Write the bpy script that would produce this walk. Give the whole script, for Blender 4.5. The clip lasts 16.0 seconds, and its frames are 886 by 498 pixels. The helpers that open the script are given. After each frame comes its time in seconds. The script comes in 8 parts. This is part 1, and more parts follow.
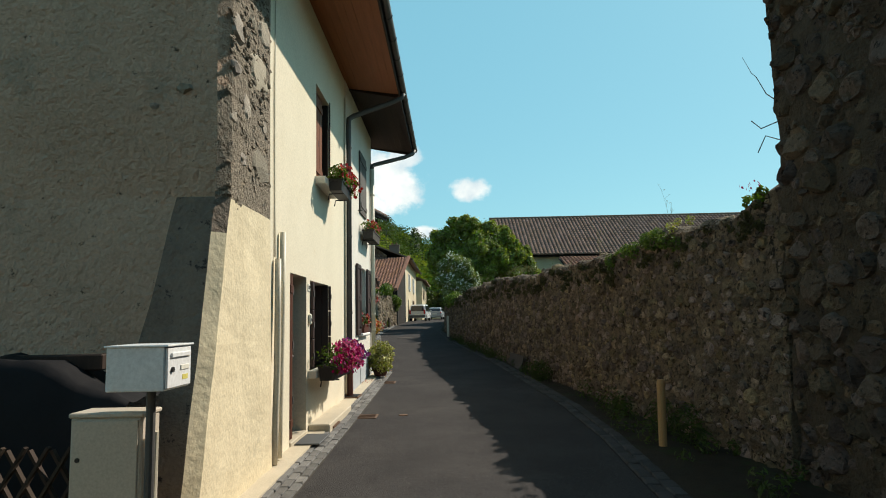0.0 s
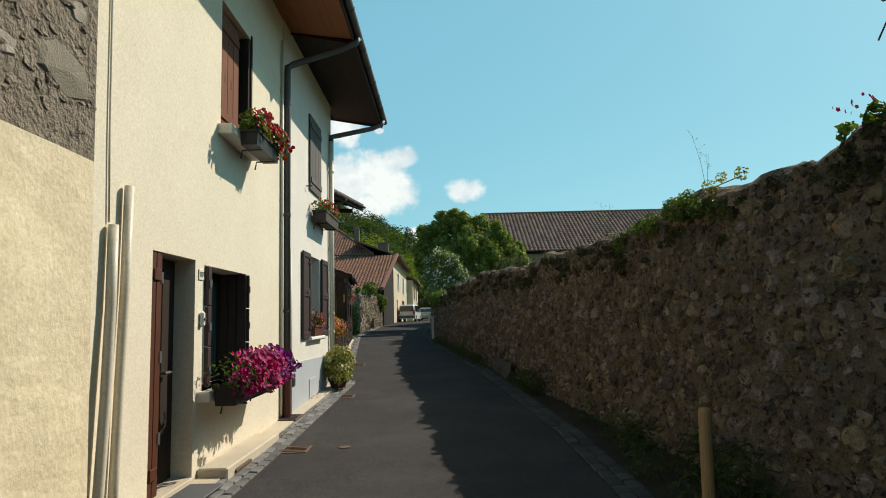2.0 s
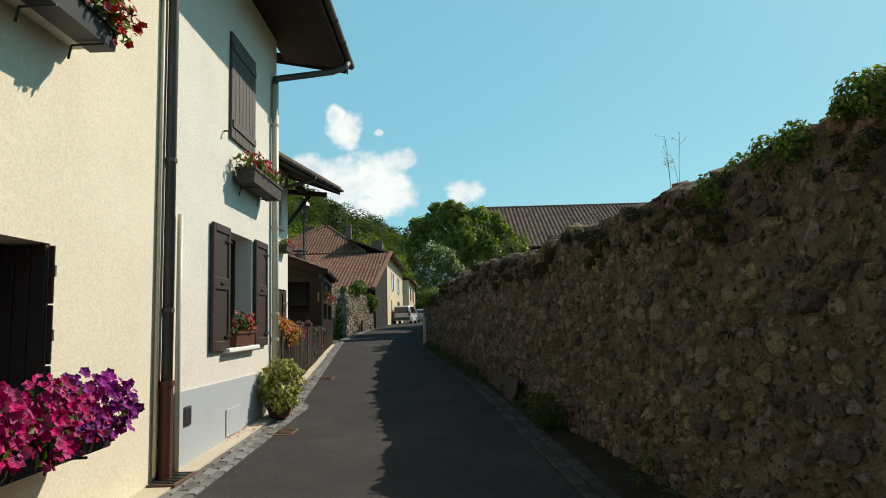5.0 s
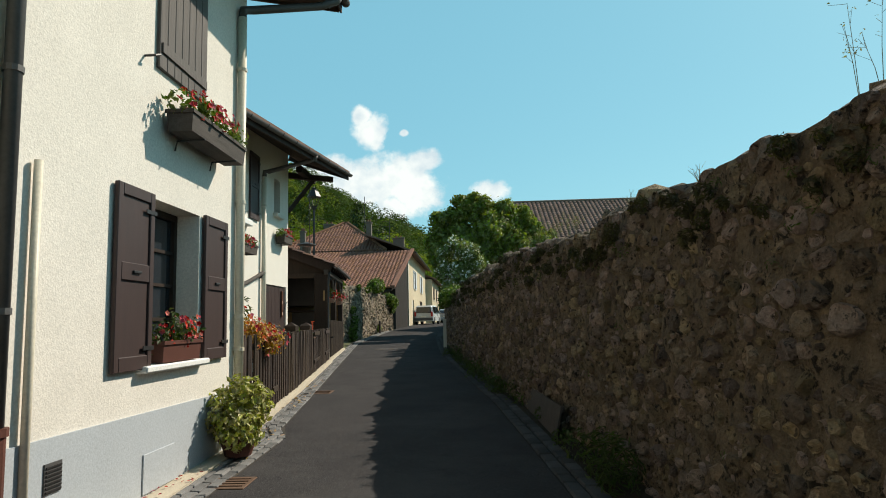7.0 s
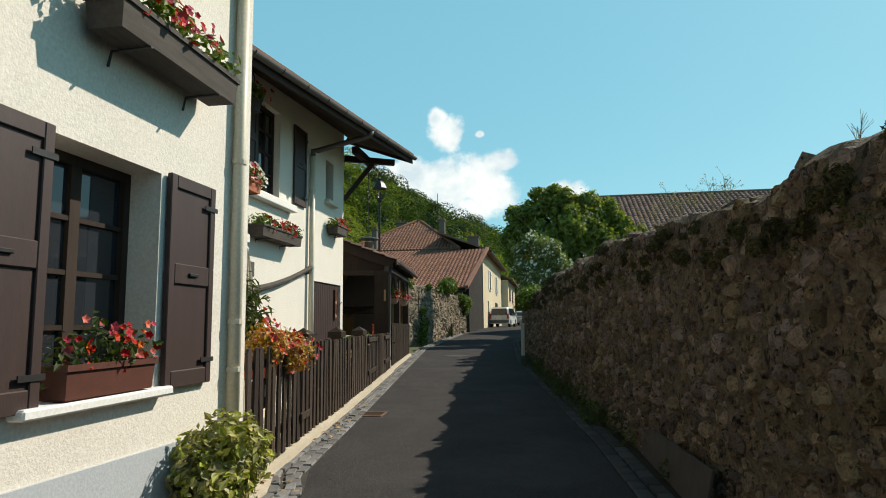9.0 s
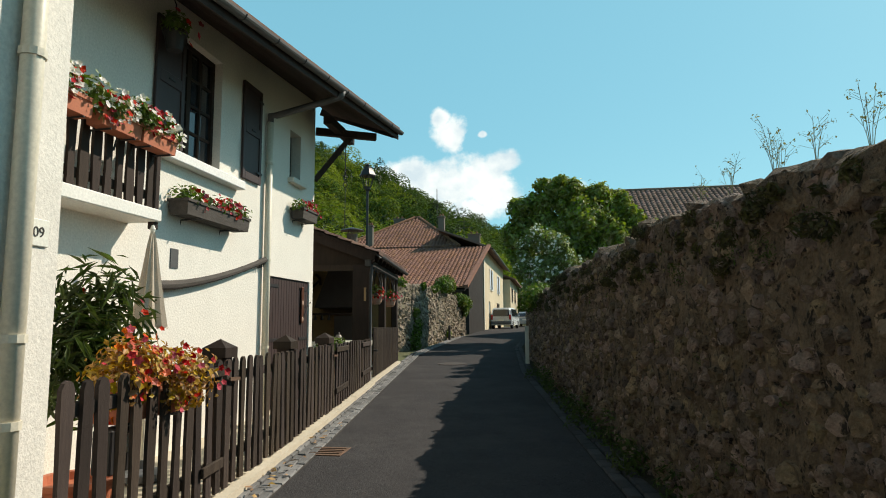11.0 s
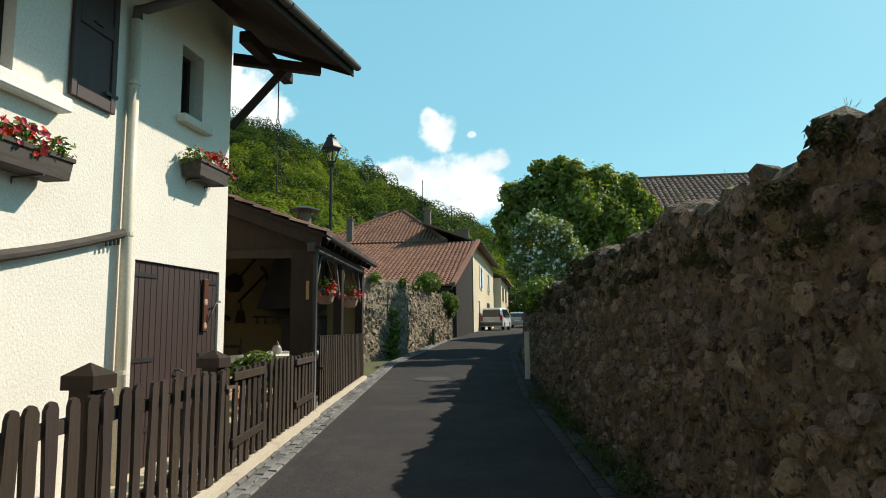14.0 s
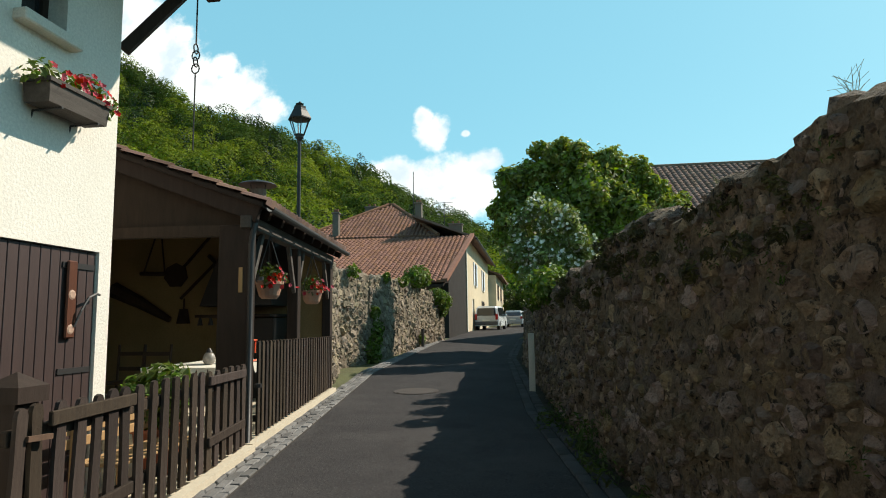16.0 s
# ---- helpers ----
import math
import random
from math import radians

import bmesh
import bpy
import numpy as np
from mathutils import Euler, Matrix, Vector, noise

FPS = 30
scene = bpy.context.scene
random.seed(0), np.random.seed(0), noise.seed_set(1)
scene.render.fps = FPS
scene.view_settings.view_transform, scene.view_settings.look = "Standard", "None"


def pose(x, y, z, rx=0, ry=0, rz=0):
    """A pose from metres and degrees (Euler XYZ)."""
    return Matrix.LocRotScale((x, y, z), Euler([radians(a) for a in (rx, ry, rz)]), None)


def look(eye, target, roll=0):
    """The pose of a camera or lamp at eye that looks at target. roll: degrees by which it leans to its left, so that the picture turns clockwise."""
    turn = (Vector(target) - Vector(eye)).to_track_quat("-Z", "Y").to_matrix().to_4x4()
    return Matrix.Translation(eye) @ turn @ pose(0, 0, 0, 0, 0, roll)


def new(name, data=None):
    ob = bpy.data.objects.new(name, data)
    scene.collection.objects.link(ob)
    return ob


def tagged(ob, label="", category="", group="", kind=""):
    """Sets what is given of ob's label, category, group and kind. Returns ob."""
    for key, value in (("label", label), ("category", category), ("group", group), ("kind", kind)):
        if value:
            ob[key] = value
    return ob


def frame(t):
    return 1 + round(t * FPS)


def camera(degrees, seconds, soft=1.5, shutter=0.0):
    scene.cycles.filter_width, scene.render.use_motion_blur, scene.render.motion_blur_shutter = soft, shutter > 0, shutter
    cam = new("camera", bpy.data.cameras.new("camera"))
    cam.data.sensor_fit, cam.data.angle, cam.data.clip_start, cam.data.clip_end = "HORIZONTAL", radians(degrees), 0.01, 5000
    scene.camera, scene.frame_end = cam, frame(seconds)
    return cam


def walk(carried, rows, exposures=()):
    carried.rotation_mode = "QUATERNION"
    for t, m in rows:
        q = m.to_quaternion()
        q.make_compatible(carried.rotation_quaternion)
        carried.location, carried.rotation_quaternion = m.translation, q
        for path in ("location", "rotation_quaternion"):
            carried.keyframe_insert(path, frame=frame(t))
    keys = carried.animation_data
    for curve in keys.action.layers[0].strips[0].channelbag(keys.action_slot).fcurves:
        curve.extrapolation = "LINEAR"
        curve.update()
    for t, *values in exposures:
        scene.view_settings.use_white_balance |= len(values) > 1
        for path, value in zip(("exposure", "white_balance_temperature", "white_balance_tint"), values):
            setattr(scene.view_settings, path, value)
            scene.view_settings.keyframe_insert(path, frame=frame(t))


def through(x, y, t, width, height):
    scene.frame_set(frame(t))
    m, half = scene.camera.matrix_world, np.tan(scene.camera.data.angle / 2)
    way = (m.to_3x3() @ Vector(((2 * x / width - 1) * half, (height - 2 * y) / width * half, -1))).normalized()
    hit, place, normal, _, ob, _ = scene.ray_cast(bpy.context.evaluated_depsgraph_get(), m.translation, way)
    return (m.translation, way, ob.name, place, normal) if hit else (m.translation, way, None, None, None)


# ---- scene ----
cam = camera(70.0, 16.0, soft=1.0)
PATH = [
    (0, (0.157, -0.505, 1.757), (0.144, 1.483, 1.974), -1.2),
    (0.5, (0.323, 0.171, 1.754), (0.314, 2.159, 1.972), -1.4),
    (1, (0.409, 0.838, 1.755), (0.404, 2.827, 1.972), -1.3),
    (1.5, (0.571, 1.487, 1.739), (0.57, 3.475, 1.957), -1.4),
    (2, (0.637, 2.135, 1.725), (0.639, 4.123, 1.944), -1.4),
    (2.5, (0.726, 2.769, 1.726), (0.734, 4.757, 1.946), -1.4),
    (3, (0.821, 3.369, 1.739), (0.832, 5.357, 1.961), -1.5),
    (3.5, (0.874, 3.978, 1.767), (0.887, 5.966, 1.989), -1.3),
    (4, (0.939, 4.616, 1.74), (0.952, 6.603, 1.962), -1.4),
    (4.2, (0.907, 4.815, 1.724), (0.924, 6.803, 1.947), -1.6),
    (6.3, (1.035, 7.373, 1.754), (0.992, 9.36, 1.979), -1.5),
    (6.5, (1.054, 7.627, 1.791), (1.003, 9.614, 2.016), -1.5),
    (7, (1.009, 8.25, 1.78), (0.932, 10.235, 2.006), -1.4),
    (7.5, (0.998, 8.849, 1.805), (0.896, 10.834, 2.031), -1.4),
    (8, (0.945, 9.451, 1.832), (0.741, 11.427, 2.061), -1.4),
    (8.2, (0.894, 9.712, 1.836), (0.639, 11.682, 2.065), -1.5),
    (10.3, (0.811, 12.391, 1.919), (0.478, 14.348, 2.16), -0.3),
    (10.5, (0.782, 12.637, 1.915), (0.453, 14.595, 2.151), -0.4),
    (11, (0.707, 13.228, 1.957), (0.385, 15.188, 2.191), -0.4),
    (11.5, (0.674, 13.862, 1.981), (0.36, 15.823, 2.215), -0.5),
    (12, (0.561, 14.462, 1.997), (0.254, 16.425, 2.23), -0.4),
    (12.5, (0.509, 15.081, 1.969), (0.21, 17.045, 2.204), -0.5),
    (13, (0.402, 15.717, 1.971), (0.105, 17.681, 2.206), -0.5),
    (13.5, (0.342, 16.333, 2.017), (0.051, 18.298, 2.25), -0.5),
    (14, (0.358, 16.983, 2.057), (0.069, 18.948, 2.291), -0.6),
    (14.5, (0.317, 17.61, 2.048), (0.032, 19.575, 2.282), -0.6),
    (15, (0.311, 18.288, 2.043), (0.032, 20.255, 2.274), -0.7),
    (15.5, (0.204, 18.912, 2.039), (-0.07, 20.88, 2.269), -0.8),
    (16, (0.136, 19.545, 2.073), (-0.135, 21.513, 2.304), -0.8),
]
# the camera opens up a little towards the end of the walk
EXPOSURES = [(0, 0.18), (1.5, 0.11), (3.5, 0.08), (7, 0.15), (10.5, 0.20), (13, 0.27), (16, 0.40)]
walk(cam, [(t, look(eye, target, roll)) for t, eye, target, roll in PATH], EXPOSURES)

# ---- world, sun ----
SUN_DIR = Vector((0.88, 0.80, 1.0)).normalized()      # towards the sun
sun_el = math.asin(SUN_DIR.z)
sun_az = math.atan2(SUN_DIR.x, SUN_DIR.y)
world = bpy.data.worlds.new("world")
scene.world = world
world.use_nodes = True
wn, wl = world.node_tree.nodes, world.node_tree.links
wn.clear()
w_out = wn.new("ShaderNodeOutputWorld")
w_bg = wn.new("ShaderNodeBackground")
w_sky = wn.new("ShaderNodeTexSky")
w_sky.sky_type = "NISHITA"
w_sky.sun_disc = False
w_sky.sun_elevation = sun_el
w_sky.sun_rotation = sun_az
w_sky.air_density = 1.0
w_sky.dust_density = 0.4
w_sky.ozone_density = 1.0
w_bg.inputs["Strength"].default_value = 0.112
w_tint = wn.new("ShaderNodeMix")
w_tint.data_type, w_tint.blend_type = "RGBA", "MULTIPLY"
w_tint.inputs[0].default_value = 1.0
w_tint.inputs[7].default_value = (0.92, 1.06, 0.84, 1)
wl.new(w_sky.outputs[0], w_tint.inputs[6])
# haze evens out the blue low in the sky and thins out overhead
w_even = wn.new("ShaderNodeMix")
w_even.data_type = "RGBA"
w_even.inputs[7].default_value = (1.95, 5.2, 6.6, 1)
wl.new(w_tint.outputs[2], w_even.inputs[6])
w_dir = wn.new("ShaderNodeTexCoord")
w_sep = wn.new("ShaderNodeSeparateXYZ")
wl.new(w_dir.outputs["Generated"], w_sep.inputs[0])
w_fade = wn.new("ShaderNodeMapRange")
w_fade.interpolation_type = "SMOOTHSTEP"
w_fade.inputs[1].default_value, w_fade.inputs[2].default_value = 0.42, 0.95
w_fade.inputs[3].default_value, w_fade.inputs[4].default_value = 0.65, 0.05
wl.new(w_sep.outputs[2], w_fade.inputs[0])
wl.new(w_fade.outputs[0], w_even.inputs[0])


def cloud_mask(prev, blobs):
    """Cumulus: soft ellipses in the sky, broken up by noise. prev: the colour so far."""
    geo = wn.new("ShaderNodeTexCoord")
    sep = wn.new("ShaderNodeSeparateXYZ")
    wl.new(geo.outputs["Generated"], sep.inputs[0])

    def m(op, a, b=None, c=None):
        n = wn.new("ShaderNodeMath")
        n.operation = op
        for i, v in enumerate((a, b, c)):
            if v is None:
                continue
            if isinstance(v, (int, float)):
                n.inputs[i].default_value = v
            else:
                wl.new(v, n.inputs[i])
        return n.outputs[0]

    az = m("DIVIDE", sep.outputs[0], m("MAXIMUM", sep.outputs[1], 0.01))
    el = m("DIVIDE", sep.outputs[2], m("MAXIMUM", sep.outputs[1], 0.01))
    comb = wn.new("ShaderNodeCombineXYZ")
    wl.new(az, comb.inputs[0])
    wl.new(el, comb.inputs[1])
    big = wn.new("ShaderNodeTexNoise")
    big.inputs["Scale"].default_value = 30
    big.inputs["Detail"].default_value = 9
    big.inputs["Roughness"].default_value = 0.62
    wl.new(comb.outputs[0], big.inputs["Vector"])
    total = None
    for cx, cy, rx, ry in blobs:
        d = m("SQRT", m("ADD", m("POWER", m("DIVIDE", m("SUBTRACT", az, cx), rx), 2.0), m("POWER", m("DIVIDE", m("SUBTRACT", el, cy), ry), 2.0)))
        v = m("SUBTRACT", 1.07, d)
        total = v if total is None else m("MAXIMUM", total, v)
    dens = m("ADD", total, m("MULTIPLY", m("SUBTRACT", big.outputs[0], 0.5), 1.25))
    ramp = wn.new("ShaderNodeMapRange")
    ramp.inputs["From Min"].default_value = 0.0
    ramp.inputs["From Max"].default_value = 0.52
    ramp.interpolation_type = "SMOOTHSTEP"
    wl.new(dens, ramp.inputs["Value"])
    front = m("GREATER_THAN", sep.outputs[1], 0.1)
    fac = m("MULTIPLY", ramp.outputs[0], front)
    shade = wn.new("ShaderNodeTexNoise")
    shade.inputs["Scale"].default_value = 17
    shade.inputs["Detail"].default_value = 6
    wl.new(comb.outputs[0], shade.inputs["Vector"])
    cr = wn.new("ShaderNodeValToRGB")
    cr.color_ramp.elements[0].position, cr.color_ramp.elements[0].color = 0.36, (5.4, 6.4, 6.8, 1)
    cr.color_ramp.elements[1].position, cr.color_ramp.elements[1].color = 0.54, (7.9, 8.3, 8.0, 1)
    wl.new(shade.outputs[0], cr.inputs[0])
    mix = wn.new("ShaderNodeMix")
    mix.data_type = "RGBA"
    wl.new(fac, mix.inputs[0])
    wl.new(prev, mix.inputs[6])
    wl.new(cr.outputs[0], mix.inputs[7])
    return mix.outputs[2]


# cumulus over the valley: (sideways, up) as slopes from straight ahead, and half sizes
CLOUDS = [(-0.165, 0.222, 0.085, 0.050), (-0.105, 0.232, 0.066, 0.046), (-0.082, 0.205, 0.050, 0.042), (-0.215, 0.242, 0.062, 0.034), (-0.258, 0.236, 0.05, 0.026),
          (-0.152, 0.312, 0.032, 0.036), (-0.165, 0.335, 0.020, 0.022), (-0.122, 0.180, 0.045, 0.030), (-0.070, 0.258, 0.036, 0.024),
          (0.040, 0.205, 0.034, 0.021), (-0.098, 0.306, 0.009, 0.007), (-0.66, 0.49, 0.10, 0.075), (-0.59, 0.425, 0.09, 0.06), (-0.50, 0.40, 0.075, 0.052),
          (-0.445, 0.362, 0.05, 0.034), (-0.52, 0.45, 0.035, 0.028), (-0.72, 0.56, 0.09, 0.06), (-0.60, 0.515, 0.03, 0.022), (-0.036, 0.137, 0.026, 0.012)]
wl.new(cloud_mask(w_even.outputs[2], CLOUDS), w_bg.inputs["Color"])
wl.new(w_bg.outputs[0], w_out.inputs[0])

sun = new("sun", bpy.data.lights.new("sun", "SUN"))
sun.data.energy, sun.data.angle, sun.data.color = 5.0, radians(0.55), (1.0, 0.90, 0.75)
sun.matrix_world = look(SUN_DIR * 100, (0, 0, 0))


# ---- materials ----
MATS = {}


def material(name, base, dark=None, rough=0.8, scale=3.0, fine=60.0, bump=0.2, dist=0.01, metal=0.0, vary=0.0, island=False,
             stains_shade=None, spec=0.3, bump_scale=None, through=0.0, sheen=0.0, stretch=None):
    """A surface of two colours mixed by broad and fine noise, with relief. vary: brightness spread from piece to piece."""
    if name in MATS:
        return MATS[name]
    m = bpy.data.materials.new(name)
    m.use_nodes = True
    nt = m.node_tree
    n, l = nt.nodes, nt.links
    b = n["Principled BSDF"]
    dark = dark or tuple(c * 0.72 for c in base)
    tc = n.new("ShaderNodeTexCoord")
    vec = tc.outputs["Object"]
    if stretch:
        mp = n.new("ShaderNodeMapping")
        mp.inputs["Scale"].default_value = stretch
        l.new(vec, mp.inputs["Vector"])
        vec = mp.outputs[0]

    def noise_node(s, detail=6, rgh=0.6):
        t = n.new("ShaderNodeTexNoise")
        t.inputs["Scale"].default_value, t.inputs["Detail"].default_value, t.inputs["Roughness"].default_value = s, detail, rgh
        l.new(vec, t.inputs["Vector"])
        return t.outputs[0]

    def rng(v, a, z, lo=0.0, hi=1.0):
        r = n.new("ShaderNodeMapRange")
        r.inputs[1].default_value, r.inputs[2].default_value, r.inputs[3].default_value, r.inputs[4].default_value = a, z, lo, hi
        l.new(v, r.inputs[0])
        return r.outputs[0]

    def mix(f, a, c, mode="MIX"):
        x = n.new("ShaderNodeMix")
        x.data_type, x.blend_type = "RGBA", mode
        for i, v in ((0, f), (6, a), (7, c)):
            if isinstance(v, (int, float)):
                x.inputs[i].default_value = v
            elif isinstance(v, tuple):
                x.inputs[i].default_value = (*v, 1)
            else:
                l.new(v, x.inputs[i])
        return x.outputs[2]

    coarse, small = noise_node(scale), noise_node(fine, 4, 0.65)
    col = mix(rng(coarse, 0.35, 0.68), dark, base)
    col = mix(0.35, col, mix(rng(small, 0.3, 0.7), tuple(c * 0.6 for c in base), tuple(min(1, c * 1.25) for c in base)))
    for sc, lo, hi, tint in stains_shade or ():
        col = mix(rng(noise_node(sc, 8, 0.7), lo, hi), col, tint)
    if vary:
        if island:
            g = n.new("ShaderNodeNewGeometry")
            rnd = g.outputs["Random Per Island"]
        else:
            o = n.new("ShaderNodeObjectInfo")
            rnd = o.outputs["Random"]
        hsv = n.new("ShaderNodeHueSaturation")
        l.new(col, hsv.inputs["Color"])
        l.new(rng(rnd, 0, 1, 1 - vary, 1 + vary), hsv.inputs["Value"])
        r2 = n.new("ShaderNodeMath")
        r2.operation = "FRACT"
        r3 = n.new("ShaderNodeMath")
        r3.operation = "MULTIPLY"
        r3.inputs[1].default_value = 7.31
        l.new(rnd, r3.inputs[0])
        l.new(r3.outputs[0], r2.inputs[0])
        l.new(rng(r2.outputs[0], 0, 1, 0.5 - vary * 0.06, 0.5 + vary * 0.04), hsv.inputs["Hue"])
        l.new(rng(r2.outputs[0], 0, 1, 1 - vary * 0.6, 1 + vary * 0.4), hsv.inputs["Saturation"])
        col = hsv.outputs[0]
    l.new(col, b.inputs["Base Color"])
    l.new(rng(small, 0.2, 0.8, max(0.05, rough - 0.08), min(1, rough + 0.08)), b.inputs["Roughness"])
    b.inputs["Metallic"].default_value = metal
    b.inputs["Specular IOR Level"].default_value = spec
    if bump:
        bp = n.new("ShaderNodeBump")
        bp.inputs["Strength"].default_value, bp.inputs["Distance"].default_value = bump, dist
        l.new(noise_node(bump_scale, 5, 0.6) if bump_scale else small, bp.inputs["Height"])
        l.new(bp.outputs[0], b.inputs["Normal"])
    if through:
        tr = n.new("ShaderNodeBsdfTranslucent")
        ad = n.new("ShaderNodeMixShader")
        ad.inputs[0].default_value = through
        l.new(mix(1.0, col, (1.25, 1.35, 0.5), "MULTIPLY"), tr.inputs["Color"])
        l.new(b.outputs[0], ad.inputs[1])
        l.new(tr.outputs[0], ad.inputs[2])
        l.new(ad.outputs[0], n["Material Output"].inputs[0])
    MATS[name] = m
    return m


def glass_pane(name, tint, rough=0.03):
    m = bpy.data.materials.new(name)
    m.use_nodes = True
    b = m.node_tree.nodes["Principled BSDF"]
    b.inputs["Base Color"].default_value = (*tint, 1)
    b.inputs["Roughness"].default_value = rough
    b.inputs["Specular IOR Level"].default_value = 0.7
    return m


CREAM = material("cream_render", (0.77, 0.695, 0.55), (0.70, 0.63, 0.49), 0.92, 1.2, 45, 0.4, 0.010, stains_shade=[(0.9, 0.60, 0.80, (0.66, 0.56, 0.40)), (2.5, 0.66, 0.76, (0.60, 0.51, 0.36)), (7.0, 0.68, 0.75, (0.56, 0.47, 0.33))], bump_scale=7, spec=0.15)
CREAM_ROUGH = material("cream_rough_render", (0.74, 0.64, 0.45), (0.58, 0.49, 0.33), 0.95, 3.0, 30, 0.7, 0.015, stains_shade=[(1.6, 0.62, 0.74, (0.42, 0.36, 0.25))], bump_scale=14)
GABLE = material("gable_render", (0.53, 0.365, 0.26), (0.42, 0.29, 0.205), 0.95, 1.6, 35, 1.0, 0.10, stains_shade=[(1.1, 0.58, 0.70, (0.30, 0.24, 0.18)), (9, 0.62, 0.68, (0.08, 0.06, 0.042))], bump_scale=13)
CEMENT = material("dark_cement_patch", (0.22, 0.175, 0.135), (0.13, 0.105, 0.085), 0.95, 3.0, 35, 1.0, 0.05, stains_shade=[(10, 0.60, 0.66, (0.035, 0.03, 0.027))], bump_scale=14)
BARE = material("bare_grey_brown_mortar", (0.30, 0.25, 0.19), (0.17, 0.14, 0.105), 0.97, 7.0, 40, 1.0, 0.09, stains_shade=[(9, 0.58, 0.65, (0.06, 0.05, 0.04)), (2.0, 0.6, 0.72, (0.40, 0.32, 0.22))], bump_scale=18)
WHITE_REND = material("white_roughcast", (0.75, 0.705, 0.635), (0.67, 0.63, 0.565), 0.95, 2.0, 40, 0.45, 0.010, bump_scale=60, stains_shade=[(1.0, 0.64, 0.8, (0.60, 0.57, 0.50))], spec=0.15)
WHITE_REND_C = material("white_thrown_render", (0.77, 0.725, 0.65), (0.70, 0.66, 0.59), 0.95, 2.0, 40, 0.42, 0.016, bump_scale=34, stains_shade=[(1.3, 0.64, 0.8, (0.64, 0.60, 0.52))], spec=0.15)
PLINTH = material("grey_blue_plinth_paint", (0.44, 0.47, 0.50), (0.40, 0.43, 0.46), 0.8, 2.0, 50, 0.3, 0.006, stains_shade=[(2.2, 0.64, 0.8, (0.36, 0.37, 0.37))])
# the finest dark spots paint in the shade of small cavities
STONE = material("rubble_stone", (0.285, 0.210, 0.148), (0.115, 0.088, 0.064), 0.95, 13.0, 70, 1.0, 0.06, vary=0.46, bump_scale=30, island=True, stains_shade=[(5, 0.56, 0.70, (0.12, 0.10, 0.082)), (1.6, 0.62, 0.74, (0.30, 0.19, 0.09)), (15, 0.55, 0.62, (0.035, 0.028, 0.023))], spec=0.15)
STONE_ONE = material("rubble_stone_single", (0.285, 0.210, 0.148), (0.115, 0.088, 0.064), 0.95, 13.0, 70, 1.0, 0.06, vary=0.46, bump_scale=30, stains_shade=[(5, 0.56, 0.70, (0.12, 0.10, 0.082)), (1.6, 0.62, 0.74, (0.30, 0.19, 0.09)), (15, 0.55, 0.62, (0.035, 0.028, 0.023))], spec=0.15)
# darker copies of the rubble materials: the tall gable's shade is put into colour
SHADED_STONE = material("shaded_gable_stone", (0.135, 0.098, 0.070), (0.065, 0.050, 0.038), 0.96, 9.0, 60, 1.0, 0.05, vary=0.45, bump_scale=24, island=True, stains_shade=[(3, 0.56, 0.70, (0.060, 0.050, 0.043)), (1.2, 0.66, 0.78, (0.26, 0.14, 0.055)), (13, 0.55, 0.62, (0.025, 0.021, 0.018))], spec=0.15)
SHADED_STONE_ONE = material("shaded_gable_stone_single", (0.135, 0.098, 0.070), (0.065, 0.050, 0.038), 0.96, 9.0, 60, 1.0, 0.05, vary=0.45, bump_scale=24, stains_shade=[(3, 0.56, 0.70, (0.060, 0.050, 0.043)), (1.2, 0.66, 0.78, (0.26, 0.14, 0.055)), (13, 0.55, 0.62, (0.025, 0.021, 0.018))], spec=0.15)
SHADED_MORTAR = material("shaded_gable_mortar", (0.095, 0.070, 0.048), (0.045, 0.035, 0.026), 0.98, 5.0, 40, 1.0, 0.07, bump_scale=20, stains_shade=[(1.0, 0.62, 0.74, (0.19, 0.105, 0.045))], spec=0.15)
QUOIN = material("grey_quoin_stone", (0.38, 0.33, 0.26), (0.26, 0.23, 0.19), 0.92, 7.0, 60, 0.8, 0.015, vary=0.35)
# last entry: cavity shade painted as near-black spots; the others are stains
MORTAR = material("lime_mortar", (0.215, 0.158, 0.106), (0.078, 0.060, 0.043), 0.98, 7.5, 45, 1.0, 0.08, bump_scale=22, stains_shade=[(1.3, 0.56, 0.68, (0.10, 0.082, 0.064)), (3.5, 0.6, 0.72, (0.30, 0.215, 0.13)), (11.0, 0.54, 0.60, (0.030, 0.025, 0.020))], spec=0.15)
GREY_STONE = material("grey_garden_stone", (0.30, 0.245, 0.175), (0.165, 0.135, 0.10), 0.95, 6.0, 40, 0.8, 0.02, vary=0.25, island=True, stains_shade=[(0.9, 0.55, 0.68, (0.10, 0.085, 0.065))], spec=0.15)
GREY_MORTAR = material("grey_garden_mortar", (0.25, 0.20, 0.145), (0.13, 0.105, 0.08), 0.95, 3.0, 30, 0.9, 0.03, bump_scale=14, spec=0.15)
ASPHALT = material("asphalt", (0.069, 0.065, 0.065), (0.047, 0.045, 0.046), 0.95, 1.2, 60, 0.9, 0.012, stains_shade=[(60, 0.58, 0.66, (0.14, 0.132, 0.128)), (40, 0.58, 0.64, (0.022, 0.021, 0.021)), (0.45, 0.52, 0.70, (0.082, 0.077, 0.075)), (1.1, 0.64, 0.74, (0.038, 0.036, 0.036))], spec=0.03, bump_scale=110)
